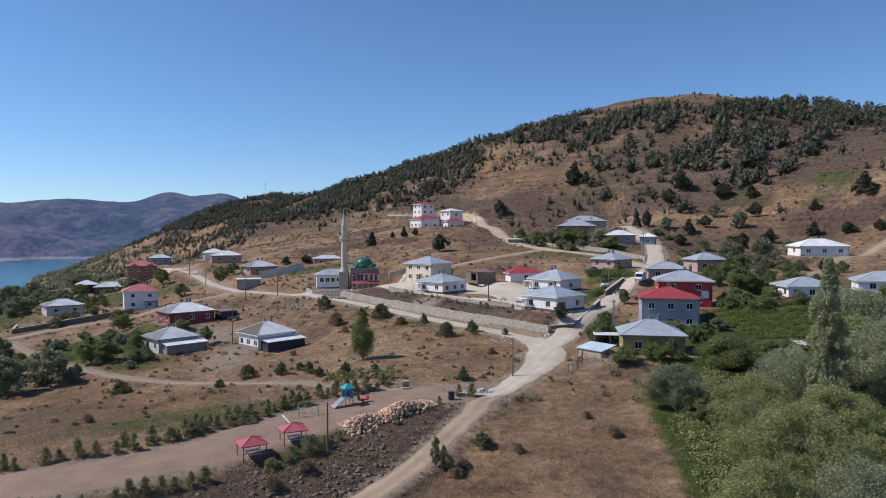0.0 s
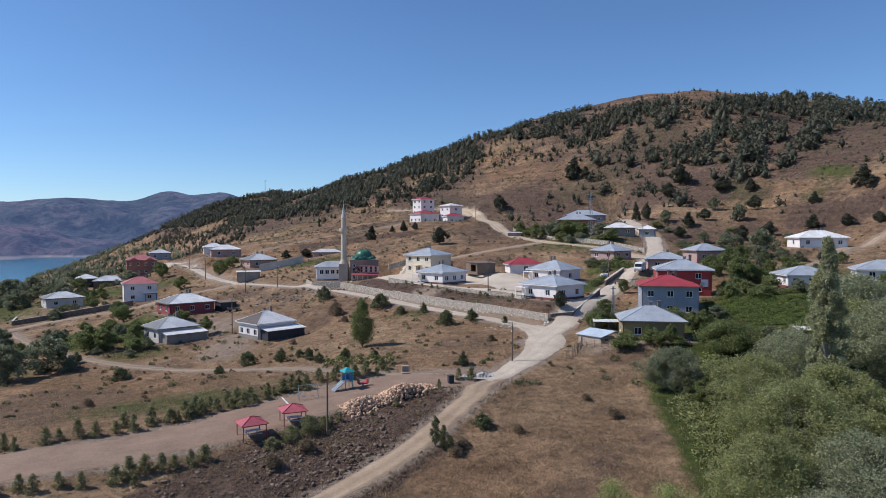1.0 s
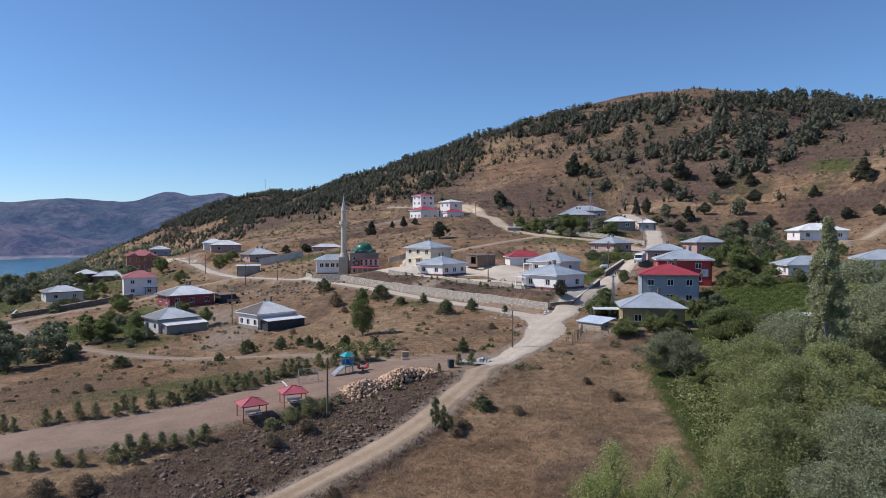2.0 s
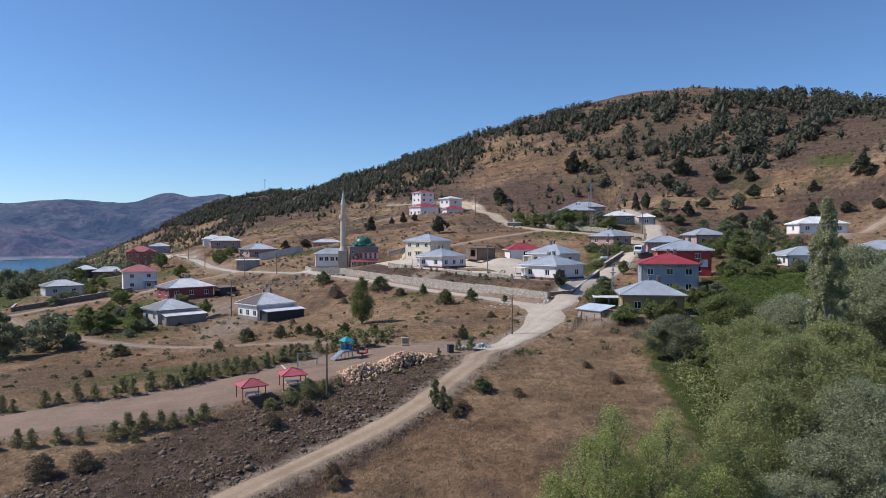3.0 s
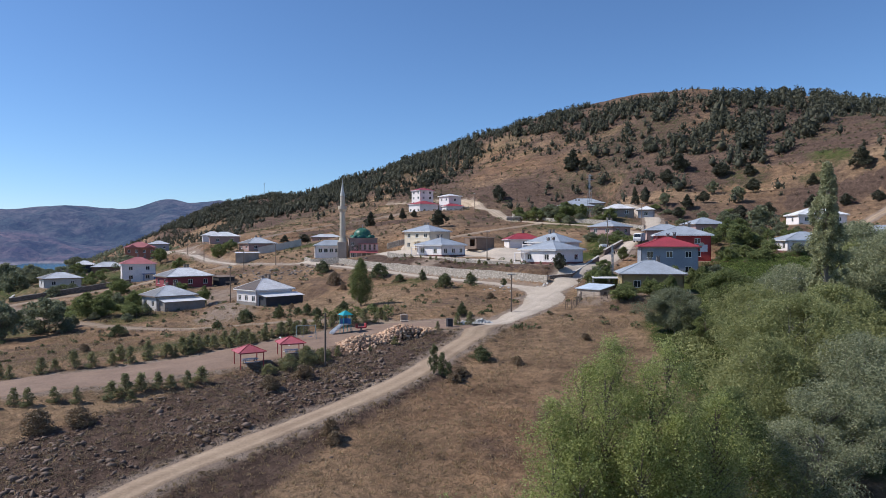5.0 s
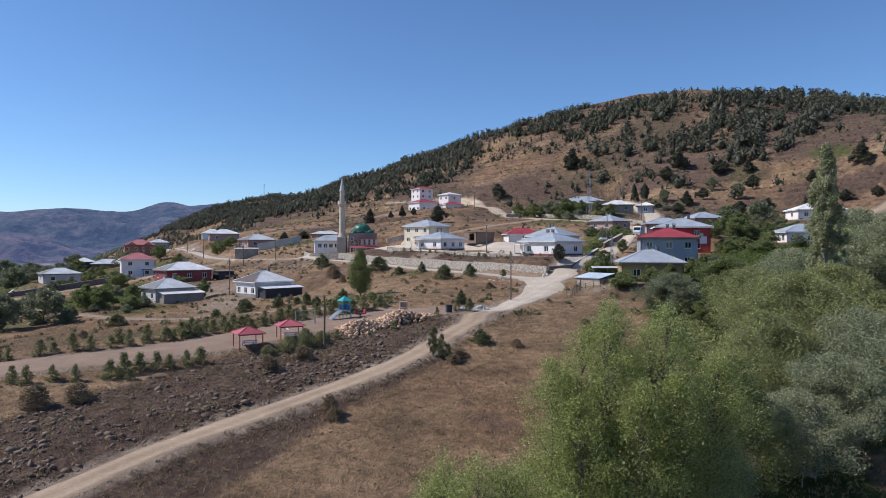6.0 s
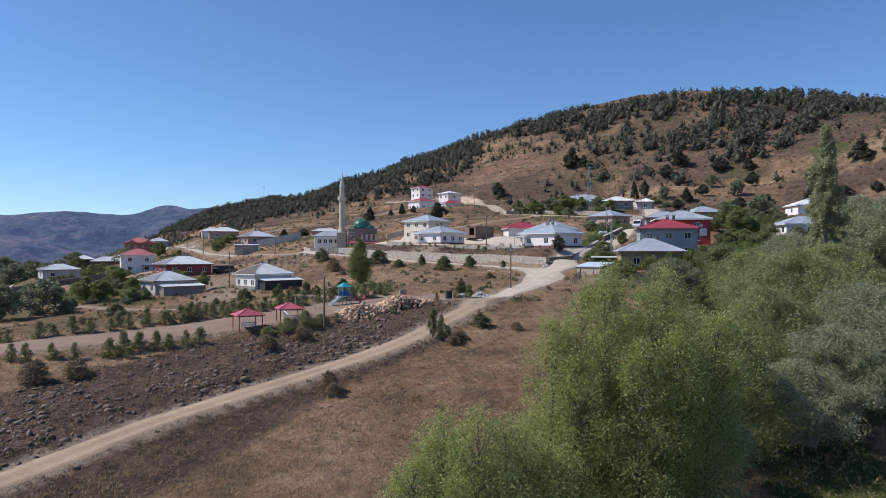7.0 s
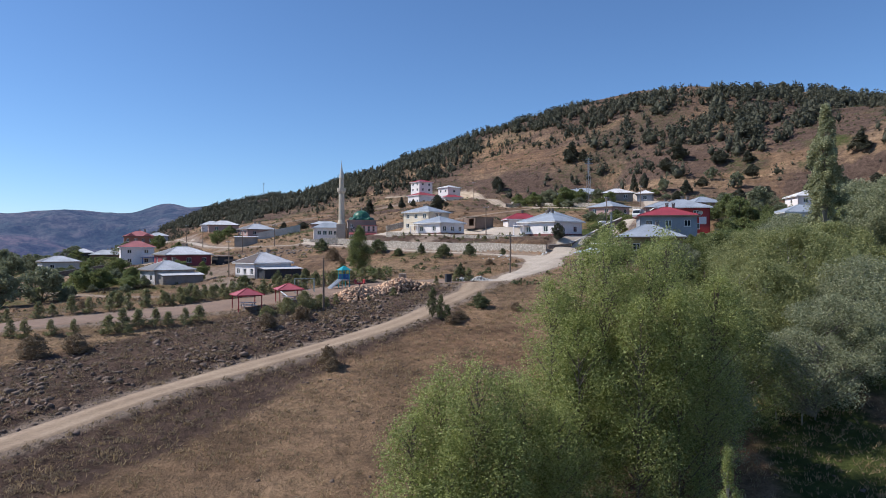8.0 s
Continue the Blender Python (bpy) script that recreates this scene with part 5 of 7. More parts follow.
def build_tree(name, label, category, h, r, leaf, n, material, seed, shape=EGG, bark=None, low=0.18, clumps=60, clump_r=0.24, stems=1, lean=0.035, aspect=0.5, flare=0.06, limb=1.0, tall=0.8):
    """A tree or bush of tapered stems, limbs to every clump and thousands of leaves, uneven and with gaps. Foot at the origin."""
    rng = np.random.default_rng(seed)
    bark = bark or M_BARK
    tree = thing(name, label, category, Matrix())
    u = rng.uniform(0, 1, clumps) ** 0.85
    ang = rng.uniform(0, 2 * math.pi, clumps)
    lump = 1 + 0.28 * np.sin(ang * 3 + seed) * np.sin(u * 7 + seed) + 0.14 * rng.normal(size=clumps)
    rad = r * shape(u) * lump * (0.35 + 0.6 * rng.uniform(0, 1, clumps) ** 0.5)
    c = np.stack([rad * np.cos(ang), rad * np.sin(ang), h * (low + (0.95 - low) * u)], -1)
    c[0] = (0, 0, h * 0.93)
    sx, sy = rng.normal(size=2) * lean
    bend = c[:, 2:3] ** 1.3 * np.array([[sx, sy, 0]]) * 0.35
    c = c + bend
    size = clump_r * r * rng.uniform(0.6, 1.3, clumps) * (0.55 + 0.45 * shape(u))
    n = int(n * 1.55)
    pick = rng.choice(clumps, n, p=size ** 2 / (size ** 2).sum())
    d = rng.normal(size=(n, 3))
    d /= np.linalg.norm(d, axis=1)[:, None]
    d *= rng.uniform(0, 1, n)[:, None] ** 0.45
    d[:, 2] *= tall
    p = c[pick] + d * size[pick][:, None] * 1.25
    p[:, 2] = np.maximum(p[:, 2], 0.04 * h)
    v, f = leaf_blades(rng, p, leaf * 0.95, aspect * 1.15)
    # stems and limbs
    bm = bmesh.new()
    feet = [(rng.normal() * 0.18 * r * (stems > 1), rng.normal() * 0.18 * r * (stems > 1)) for _ in range(stems)]
    tops = []
    for fx, fy in feet:
        bend_mid, bend_top = 0.35 * (0.45 * h) ** 1.3, 0.35 * (0.88 * h) ** 1.3
        base = Vector((fx, fy, -0.4))
        mid = Vector((fx * 1.2 + sx * bend_mid, fy * 1.2 + sy * bend_mid, h * 0.45))
        top = Vector((fx * 1.4 + sx * bend_top, fy * 1.4 + sy * bend_top, h * 0.88))
        w = h * (0.013 if flare else 0.007) / math.sqrt(stems) + flare * 0.3
        rod(bm, base, mid, w, w * 0.6, 7)
        rod(bm, mid, top, w * 0.6, w * 0.12, 6)
        tops.append((base, mid, top))
    for k in range(0, clumps, 1 + clumps // 90):
        base, mid, top = tops[k % stems]
        z = max(h * 0.1, c[k][2] - 0.8 * math.hypot(c[k][0] - mid.x, c[k][1] - mid.y) - 0.05 * h)
        t = min(max(z / (h * 0.9), 0.05), 0.95)
        s = base.lerp(mid, t * 2) if t < 0.5 else mid.lerp(top, t * 2 - 1)
        rod(bm, s, Vector(c[k]), (h * 0.0035 + 0.008) * limb, 0.006 * limb, 4)
    part("trunk", bm, bark, tree)
    crown = new("crown", raw_mesh("crown", v, f, material))
    crown.parent = tree
    return tree


def plant(proto, x, y, height, radius, turn, sink=0.0, label=""):
    """A copy of a unit plant (1 m high, 1 m wide in radius terms) set on the land."""
    k = proto["high"], proto["wide"]
    m = pose(x, y, at_ground(x, y) - sink, 0, 0, turn) @ Matrix.Diagonal((radius / k[1], radius / k[1], height / k[0], 1))
    ob = copy_thing(proto, m)
    if label:
        ob["label"] = label
    return ob


def proto_tree(h, r, *args, **kw):
    t = build_tree(*args[:3], h, r, *args[3:], **kw)
    t["high"], t["wide"] = h, r
    return t


def drop_proto(t):
    for o in (*t.children_recursive, t):
        bpy.data.objects.remove(o)


# near trees, each one of its own
def grown(x, y, top, sink, name, label, r, leaf, n, material, seed, **kw):
    g = at_ground(x, y) - sink
    t = build_tree(name, label, "tree", top - g, r, leaf, n, material, seed, **kw)
    t.matrix_basis = pose(x, y, g, 0, 0, seed * 40)
    return t


# a thicket of slender poplars: x, y, top, radius
for k, (x, y, top, r) in enumerate([(6.6, 40.2, 8.2, 1.5), (8.3, 41.8, 10.2, 1.5), (9.9, 40.2, 10.9, 1.6), (11.4, 43.6, 11.6, 1.7), (12.9, 41.0, 10.4, 1.6), (14.6, 43.4, 11.4, 1.7), (8.0, 38.6, 6.2, 1.5), (11.2, 38.6, 7.2, 1.6), (14.0, 39.6, 7.6, 1.6), (15.8, 41.4, 8.6, 1.6)]):
    grown(x, y, top + 0.6, 0.1, "young_poplar", "tall slender young poplar in a thicket", r * 1.38, 0.080, 15500, M_POPLAR, 200 + k, shape=COLUMN, clumps=190, clump_r=0.34, low=0.04, flare=0.0, tall=1.2)
for k, (x, y, top, r) in enumerate([(-1.3, 34.2, 2.2, 1.3), (0.4, 35.6, 4.2, 1.4), (1.9, 34.2, 4.9, 1.4), (3.4, 35.6, 3.8, 1.4), (4.9, 36.6, 3.4, 1.4), (3.0, 33.0, 1.8, 1.3), (6.2, 35.6, 2.2, 1.4), (0.6, 33.0, 1.2, 1.2)]):
    grown(x, y, top, 0.1, "young_poplar", "short slender young poplar in a thicket", r * 1.35, 0.075, 10500, M_POPLAR, 220 + k, shape=COLUMN, clumps=130, clump_r=0.36, low=0.03, flare=0.0, tall=1.4)
grown(13.2, 31.0, 1.25, 0.0, "poplar_sapling", "slender young poplar sapling", 1.15, 0.050, 9000, M_POPLAR, 11, shape=CONE, clumps=130, clump_r=0.2, tall=1.6, low=0.06, bark=M_PALEBARK)
grown(17.2, 45.5, 4.5, 0.1, "silver_willow", "silver-leaved willow at the tree line", 3.2, 0.090, 20900, M_SILVER, 13, stems=4, clumps=228, bark=M_PALEBARK, low=0.05)
grown(29.5, 62.0, 9.2, 0.1, "willow", "broad spreading green willow by the stream", 6.2, 0.113, 49476, M_WILLOW, 15, shape=MOUND, stems=5, clumps=209, clump_r=0.19, bark=M_PALEBARK, low=0.05)
grown(36.0, 69.0, 12.6, 0.1, "willow", "broad spreading green willow by the stream", 6.6, 0.121, 49476, M_WILLOW, 17, shape=ROUND, stems=4, clumps=209, clump_r=0.19, bark=M_PALEBARK, low=0.08)
grown(38.5, 61.5, 9.4, 0.1, "silver_willow", "broad silver-leaved willow with bare grey limbs", 6.4, 0.113, 42408, M_SILVER, 19, shape=ROUND, stems=5, clumps=190, clump_r=0.19, bark=M_PALEBARK, low=0.08)
grown(21.0, 50.5, 7.2, 0.1, "willow", "dense shady willow beside the poplars", 4.2, 0.104, 22000, M_GARDEN, 49, shape=EGG, stems=3, clumps=220, clump_r=0.2, low=0.04)
grown(27.5, 52.5, 4.0, 0.1, "silver_willow", "silver-leaved willow by the stream", 4.4, 0.095, 15000, M_SILVER, 21, shape=ROUND, stems=4, clumps=150, clump_r=0.19, bark=M_PALEBARK, low=0.14, limb=3.2)
grown(32.5, 55.5, 6.4, 0.1, "silver_willow", "silver-leaved willow with bare grey limbs", 4.6, 0.1, 26000, M_SILVER, 53, shape=ROUND, stems=5, clumps=150, clump_r=0.18, bark=M_PALEBARK, low=0.12, limb=2.0)
grown(43.0, 74.5, 13.2, 0.1, "willow", "broad spreading green willow by the stream", 6.0, 0.128, 40052, M_WILLOW, 23, shape=ROUND, stems=3, clumps=180, clump_r=0.19, bark=M_PALEBARK, low=0.08)
grown(45.1, 80.0, 28.0, 0.1, "lombardy_poplar", "very tall narrow poplar with pale limbs", 2.1, 0.150, 27000, M_TALLPOPLAR, 25, shape=SPINDLE, clumps=300, clump_r=0.20, tall=1.5, low=0.10, bark=M_PALEBARK, lean=0.0, limb=1.6)
grown(57.0, 86.0, 19.6, 0.1, "white_poplar", "large broad silver-leaved poplar", 5.6, 0.151, 42408, M_SILVER, 27, shape=ROUND, stems=2, clumps=209, clump_r=0.19, bark=M_PALEBARK)
grown(62.0, 78.0, 18.0, 0.1, "white_poplar", "large broad silver-leaved poplar", 7.0, 0.166, 27170, M_SILVER, 29, shape=ROUND, stems=2, clumps=171, clump_r=0.19, bark=M_PALEBARK)
grown(38.2, 84.0, 12.8, 0.1, "willow", "broad spreading green willow by the stream", 5.2, 0.125, 22000, M_WILLOW, 55, shape=ROUND, stems=4, clumps=170, clump_r=0.19, bark=M_PALEBARK, low=0.06)
grown(46.0, 90.0, 15.0, 0.1, "silver_willow", "broad silver-leaved willow behind the green ones", 5.4, 0.13, 20000, M_SILVER, 57, shape=ROUND, stems=4, clumps=160, clump_r=0.19, bark=M_PALEBARK, low=0.06)
grown(50.0, 68.0, 11.0, 0.1, "willow", "broad spreading green willow by the stream", 6.5, 0.151, 22990, M_WILLOW, 31, shape=ROUND, stems=3, clumps=152, clump_r=0.19, bark=M_PALEBARK)
grown(33.0, 97.0, 11.2, 0.1, "silver_willow", "round grey-green willow bush", 4.0, 0.121, 20900, M_DULLGREEN, 33, shape=ROUND, stems=5, clumps=133, clump_r=0.19, bark=M_PALEBARK, low=0.06)
grown(46.3, 110.5, 13.2, 0.1, "walnut_tree", "dense dark green walnut tree", 4.3, 0.166, 18810, M_GARDEN, 35, shape=EGG, clumps=140, clump_r=0.24, low=0.1)
grown(35.0, 90.5, 8.4, 0.1, "garden_tree", "small dark green fruit tree", 1.7, 0.113, 6270, M_GARDEN, 37, shape=EGG, clumps=70, low=0.05)
grown(38.0, 94.0, 9.6, 0.1, "garden_tree", "small dark green fruit tree", 2.2, 0.121, 7315, M_GARDEN, 39, shape=ROUND, clumps=80, low=0.05)
grown(-15.5, 131.5, at_ground(-15.5, 131.5) + 9.3, 0.1, "columnar_tree", "single dense green poplar on the dry slope", 2.1, 0.115, 14000, M_GARDEN, 41, shape=SPINDLE, clumps=260, clump_r=0.26, low=0.05, tall=1.3, lean=0.0)
grown(61.0, 100.0, 17.6, 0.1, "willow", "large green willow behind the poplars", 6.0, 0.182, 18810, M_WILLOW, 45, shape=ROUND, clumps=285, bark=M_PALEBARK)
grown(66.0, 108.0, 21.2, 0.1, "white_poplar", "large broad silver-leaved poplar", 6.0, 0.196, 16720, M_SILVER, 47, shape=ROUND, clumps=266, bark=M_PALEBARK)

# garden trees of the village: shared shapes
GARDEN = [proto_tree(6, 3, "garden_tree", "leafy green garden tree", "tree", 0.27, 2600, M_GARDEN, 100 + k, shape=(EGG, ROUND, ROUND)[k], clumps=60, low=0.1) for k in range(3)]
PINES = [proto_tree(7, 2.6, "pine_tree", "dark green pine standing on the dry slope", "tree", 0.36, 1900, M_HILLPINE, 140 + k, shape=(EGG, CONE)[k], clumps=60, low=0.14, clump_r=0.28) for k in range(2)]
GREY = proto_tree(6, 3, "garden_tree", "dull grey-green willow in a garden", "tree", 0.26, 2700, M_DULLGREEN, 110, shape=ROUND, clumps=60, low=0.08)
spots = [(-80, 154.8, 5.7, 3.2), (-76.2, 153.6, 4.8, 2.4), (-73.2, 162.3, 4.0, 1.8), (-58.2, 167.7, 5.0, 1.6), (-88, 188, 4.5, 2.6), (-93, 196, 4.5, 2.4), (-112, 219, 3.4, 2.0), (-119, 240, 2.6, 1.6), (-84, 172, 3.6, 2.2), (-90, 235, 4.5, 2.4), (-109, 250, 3.0, 1.7), (-126, 252, 2.6, 1.8), (-116, 280, 5, 2.4), (-143, 270, 5.5, 3.0), (-84, 258, 5.6, 3.0), (-78.5, 255.3, 4.4, 2.4), (-110.7, 269.6, 5.8, 2.2),
         (30.2, 266, 6.7, 2.8), (33, 243, 7.5, 3.5), (38.5, 241, 7.5, 3.5), (43.5, 239, 8.2, 3.7), (48.5, 236, 6.7, 3.0), (53.5, 233, 5.7, 2.9), (55.3, 224, 5.8, 2.6), (31.5, 254, 5, 2.6), (36, 250, 5.5, 2.8), (41, 246, 5, 2.6), (46, 245, 6, 3), (51, 242, 5, 2.6), (57, 240, 5, 2.6), (40, 232, 4.5, 2.4), (46, 228, 4.5, 2.4), (38, 258, 5, 2.6), (50, 256, 6, 3), (44, 262, 6, 3), (62, 246, 4.5, 2.2)]
for k, (x, y, h, r) in enumerate(spots):
    orchard = 25 < x < 65 and y > 220
    plant((GARDEN[k % 3], GREY)[orchard and k % 3 == 1], x, y, h * (0.72 if orchard else 1), r * (0.85 if orchard else 1), k * 67)
spots = [(78, 180, 5.0, 2.4), (87, 189, 4.6, 2.4), (71.6, 171.3, 6.0, 2.8), (69.4, 158.5, 5.8, 2.9), (53.5, 133.0, 2.6, 1.5), (48.4, 126.6, 3.8, 1.9),
         (72, 160.5, 4.2, 2.6), (84.4, 204.1, 5.9, 2.9), (46.8, 127.6, 3.6, 1.5), (55, 112, 2.6, 1.8), (82, 138, 5, 3.0), (92, 138, 7, 3.5), (86, 122, 8, 4)]
for k, (x, y, h, r) in enumerate(spots):
    plant((GARDEN[(k + 1) % 3], GREY)[k % 3 == 1], x, y, h, r, k * 51)
spots = [(-80, 138, 8.0, 4.6), (-84.3, 131, 8.0, 3.6), (-163.7, 257.2, 11, 5.3), (92.5, 198.5, 9.6, 3.9), (-100, 150, 6.5, 4), (-150, 240, 8, 4.5), (-140, 252, 7, 4), (-175, 280, 9, 5), (-160, 300, 8, 4.5), (-172, 262, 8, 4.4), (-158, 268, 7, 3.6), (-150, 262, 6, 3.4), (-168, 232, 8, 4), (-178, 216, 8, 4.2), (-108, 160, 6, 3.4), (-112, 172, 6, 3.2), (-118, 158, 7, 3.6), (-130, 168, 7, 4), (-104, 142, 7, 3.8), (-112, 130, 8, 4), (-140, 180, 7, 4), (-206, 290, 9, 5), (-186, 310, 8, 4.4), (-170, 325, 7, 4), (-120, 262, 7, 4.0), (76, 116, 8, 3.6), (-190, 250, 9, 5)]
for k, (x, y, h, r) in enumerate(spots):
    plant(GREY, x, y, h, r, k * 73, sink=0.14 * h)
spots = [(80, 246, 5, 2.4), (86, 240, 5.5, 2.6), (93, 243, 4.5, 2.4), (104, 240, 6, 3), (97, 222, 5, 2.6), (108, 226, 5, 2.6), (92, 214, 4.6, 2.4), (122, 226, 5, 2.8), (130, 220, 4.5, 2.4), (100, 252, 5, 2.6), (112, 246, 5.5, 2.8), (78, 226, 4, 2), (84, 220, 4, 2), (128, 236, 4.5, 2.4), (136, 213, 4, 2.2), (94, 190, 4.5, 2.4), (106, 190, 4, 2.2)]
for k, (x, y, h, r) in enumerate(spots):
    plant((GREY, PINES[k % 2], PINES[0])[k % 3], x, y, h * 0.9, r * 0.85, k * 47)
spots = [(35.1, 116.3, 2.9, 0.8), (38.5, 114.8, 3.3, 1.0), (41.8, 157.5, 3.2, 1.2), (31.5, 131.5, 3.4, 1.4), (32.5, 136.0, 2.8, 1.6), (44, 114, 2.6, 1.1), (48, 119, 3.4, 1.6)]
for k, (x, y, h, r) in enumerate(spots):
    plant(GARDEN[k % 3], x, y, h, r, k * 43, label="small green sapling beside a house")

# round green shrubs, dry brown bushes and junipers on the slopes
SHRUB = [proto_tree(2, 1.3, "shrub", "rounded green shrub on the dry slope", "bush", 0.14, 1300, M_SHRUB, 120 + k, shape=MOUND, clumps=46, low=0.05, stems=3, clump_r=0.3) for k in range(2)]
DRY = proto_tree(2, 1.4, "dry_bush", "brownish dry bush on the bank", "bush", 0.13, 1300, M_BROWNBUSH, 125, shape=MOUND, clumps=46, low=0.05, stems=4, clump_r=0.3)
spots = [(6.2, 145.2, 2.4, 1.3), (0.7, 144.0, 3.0, 1.9), (-4.4, 157.1, 2.3, 0.9), (-15.2, 168.0, 3.4, 2.4), (-32.1, 184.9, 3.2, 2.2), (-36.6, 128.4, 2.5, 1.6), (-30.0, 126.4, 2.5, 1.2), (-24.4, 124.0, 2.1, 1.0), (3.4, 113.4, 2.1, 0.9),
         (-17.0, 118.5, 2.4, 1.1), (5.1, 87.1, 1.8, 1.3), (-9.8, 160.1, 1.8, 1.4), (-20.5, 172.0, 2.0, 1.4), (-59.7, 126.4, 2.1, 1.6), (-22, 121, 1.6, 1.0), (-27, 129, 1.5, 0.9), (-40, 122, 1.6, 1.0), (-12, 119.5, 1.4, 0.9)]
for k, (x, y, h, r) in enumerate(spots):
    plant(SHRUB[k % 2], x, y, h, r, k * 37)
spots = [(-26.3, 168.2, 3.0, 2.1), (22.4, 89.4, 1.3, 1.2), (-54.3, 104.0, 1.2, 0.9), (9.2, 128.7, 1.2, 0.9), (-32.1, 146.6, 1.1, 0.7), (-37.6, 63.6, 1.9, 1.5), (-34.6, 65.2, 1.7, 1.4), (20, 95, 0.9, 0.8), (-23, 160, 1.5, 1.0), (-10.6, 65.2, 1.7, 1.0), (-10.0, 63.9, 1.2, 0.9), (9.5, 85.5, 1.0, 0.8), (2.4, 82.0, 1.0, 1.0), (1.5, 80.0, 1.1, 1.1), (-19, 75.5, 1.6, 1.2), (-16, 79.5, 1.5, 1.3)]
for k, (x, y, h, r) in enumerate(spots):
    plant(DRY, x, y, h, r, k * 59)
THICKET = proto_tree(2, 1.3, "young_pine", "dense bushy young pine beside the shelters", "tree", 0.12, 2400, M_NEEDLE, 128, shape=MOUND, clumps=60, low=0.05, stems=3, clump_r=0.3, aspect=0.25)
JUNIPER = proto_tree(4, 1.1, "juniper", "dark upright juniper beside the track", "bush", 0.14, 1900, M_SHRUB, 130, shape=COLUMN, clumps=50, low=0.04, stems=3, clump_r=0.4)
for k, (x, y, h, r) in enumerate([(-0.9, 81.6, 3.6, 0.5), (0.1, 81.0, 3.0, 0.5), (0.9, 80.5, 2.1, 0.45), (33.5, 93.0, 3.2, 0.9), (12.8, 140.6, 1.5, 0.6)]):
    plant(JUNIPER, x, y, h, r, k * 59)

# dark pines standing singly on the slopes
spots = [(24.3, 141.4, 3.6, 1.25), (-29.1, 278, 6.4, 2.3), (-1.2, 243, 6.2, 2.7), (-16.9, 296.4, 4.9, 1.7), (-12.1, 300.2, 3.5, 1.2), (73, 258, 6.9, 1.7), (75, 252, 6.3, 1.6), (141.8, 230.6, 7.6, 3.8), (101.1, 291.5, 9.0, 3.8), (67.6, 355.3, 8.0, 4.6), (28, 336, 7.5, 3.0),
         (-62, 270, 3, 2), (-55, 275, 3, 2), (-48, 330, 4, 1.6), (66, 350, 6, 3), (72, 345, 6, 3), (110, 270, 6, 3), (118, 262, 5, 2.6), (93, 282, 6, 2.8), (-22, 300, 3, 1.2)]
for k, (x, y, h, r) in enumerate(spots):
    plant(PINES[k % 2], x, y, h, r, k * 31)

# rows of planted young pines along the playground
YOUNG = [proto_tree(1.8, 0.7, "young_pine", "knee-high to man-high planted young pine", "tree", 0.16, 760, M_NEEDLE, 150 + k, shape=TAPER, clumps=60, low=0.03, clump_r=0.30, aspect=0.16) for k in range(3)]


def pine_row(line, gap, offset, seed, lo, hi, skip=0.1):
    rng = random.Random(seed)
    for (ax, ay), (bx, by) in zip(line, line[1:]):
        ln = math.hypot(bx - ax, by - ay)
        nx, ny = -(by - ay) / ln, (bx - ax) / ln
        s = rng.uniform(0, gap)
        while s < ln:
            if rng.random() > skip:
                o = offset + rng.gauss(0, 0.35)
                h = rng.uniform(lo, hi)
                plant(YOUNG[rng.randrange(3)], ax + (bx - ax) * s / ln + nx * o, ay + (by - ay) * s / ln + ny * o, h, h * rng.uniform(0.36, 0.54), rng.uniform(0, 360))
            s += gap * rng.uniform(0.75, 1.3)


pine_row(PLAYGROUND[:-1], 1.8, 7.2, 1, 1.1, 2.3, 0.10)
pine_row(PLAYGROUND[3:8], 2.0, 8.9, 2, 0.9, 2.2, 0.25)
BANKROW = [(-62, 68.5), (-50, 69.0), (-43, 69.4), (-36, 70.6), (-30.5, 73.8), (-26.2, 77.2)]
pine_row(BANKROW, 1.75, 0, 3, 1.5, 2.5, 0.06)
pine_row([(-38, 68.2), (-29, 71.0)], 3.2, 0, 4, 0.8, 1.4, 0.3)
pine_row([(-14.5, 87.0), (-12.5, 88.5)], 1.4, 0, 8, 1.0, 1.6, 0.0)
pine_row([(-12.5, 86.5), (-6, 93.5), (0.5, 100)], 2.0, 0, 7, 0.7, 1.5, 0.3)
pine_row([(21, 143), (8, 158), (-4, 171.5), (-14, 183)], 4.0, -3.0, 6, 0.7, 1.3, 0.1)
pine_row([(1.8, 102.6), (4.4, 104.2)], 1.3, 0, 5, 1.3, 2.2, 0)
for k, (x, y, h, r) in enumerate([(-18.4, 82.2, 1.9, 1.3), (-16.6, 84.2, 2.3, 1.4), (-20.2, 80.2, 1.2, 1.0), (-15.0, 86.0, 1.6, 1.1)]):
    plant(THICKET, x, y, h, r, k * 61)
for p in (*GARDEN, GREY, *SHRUB, DRY, THICKET, JUNIPER, *PINES, *YOUNG):
    drop_proto(p)


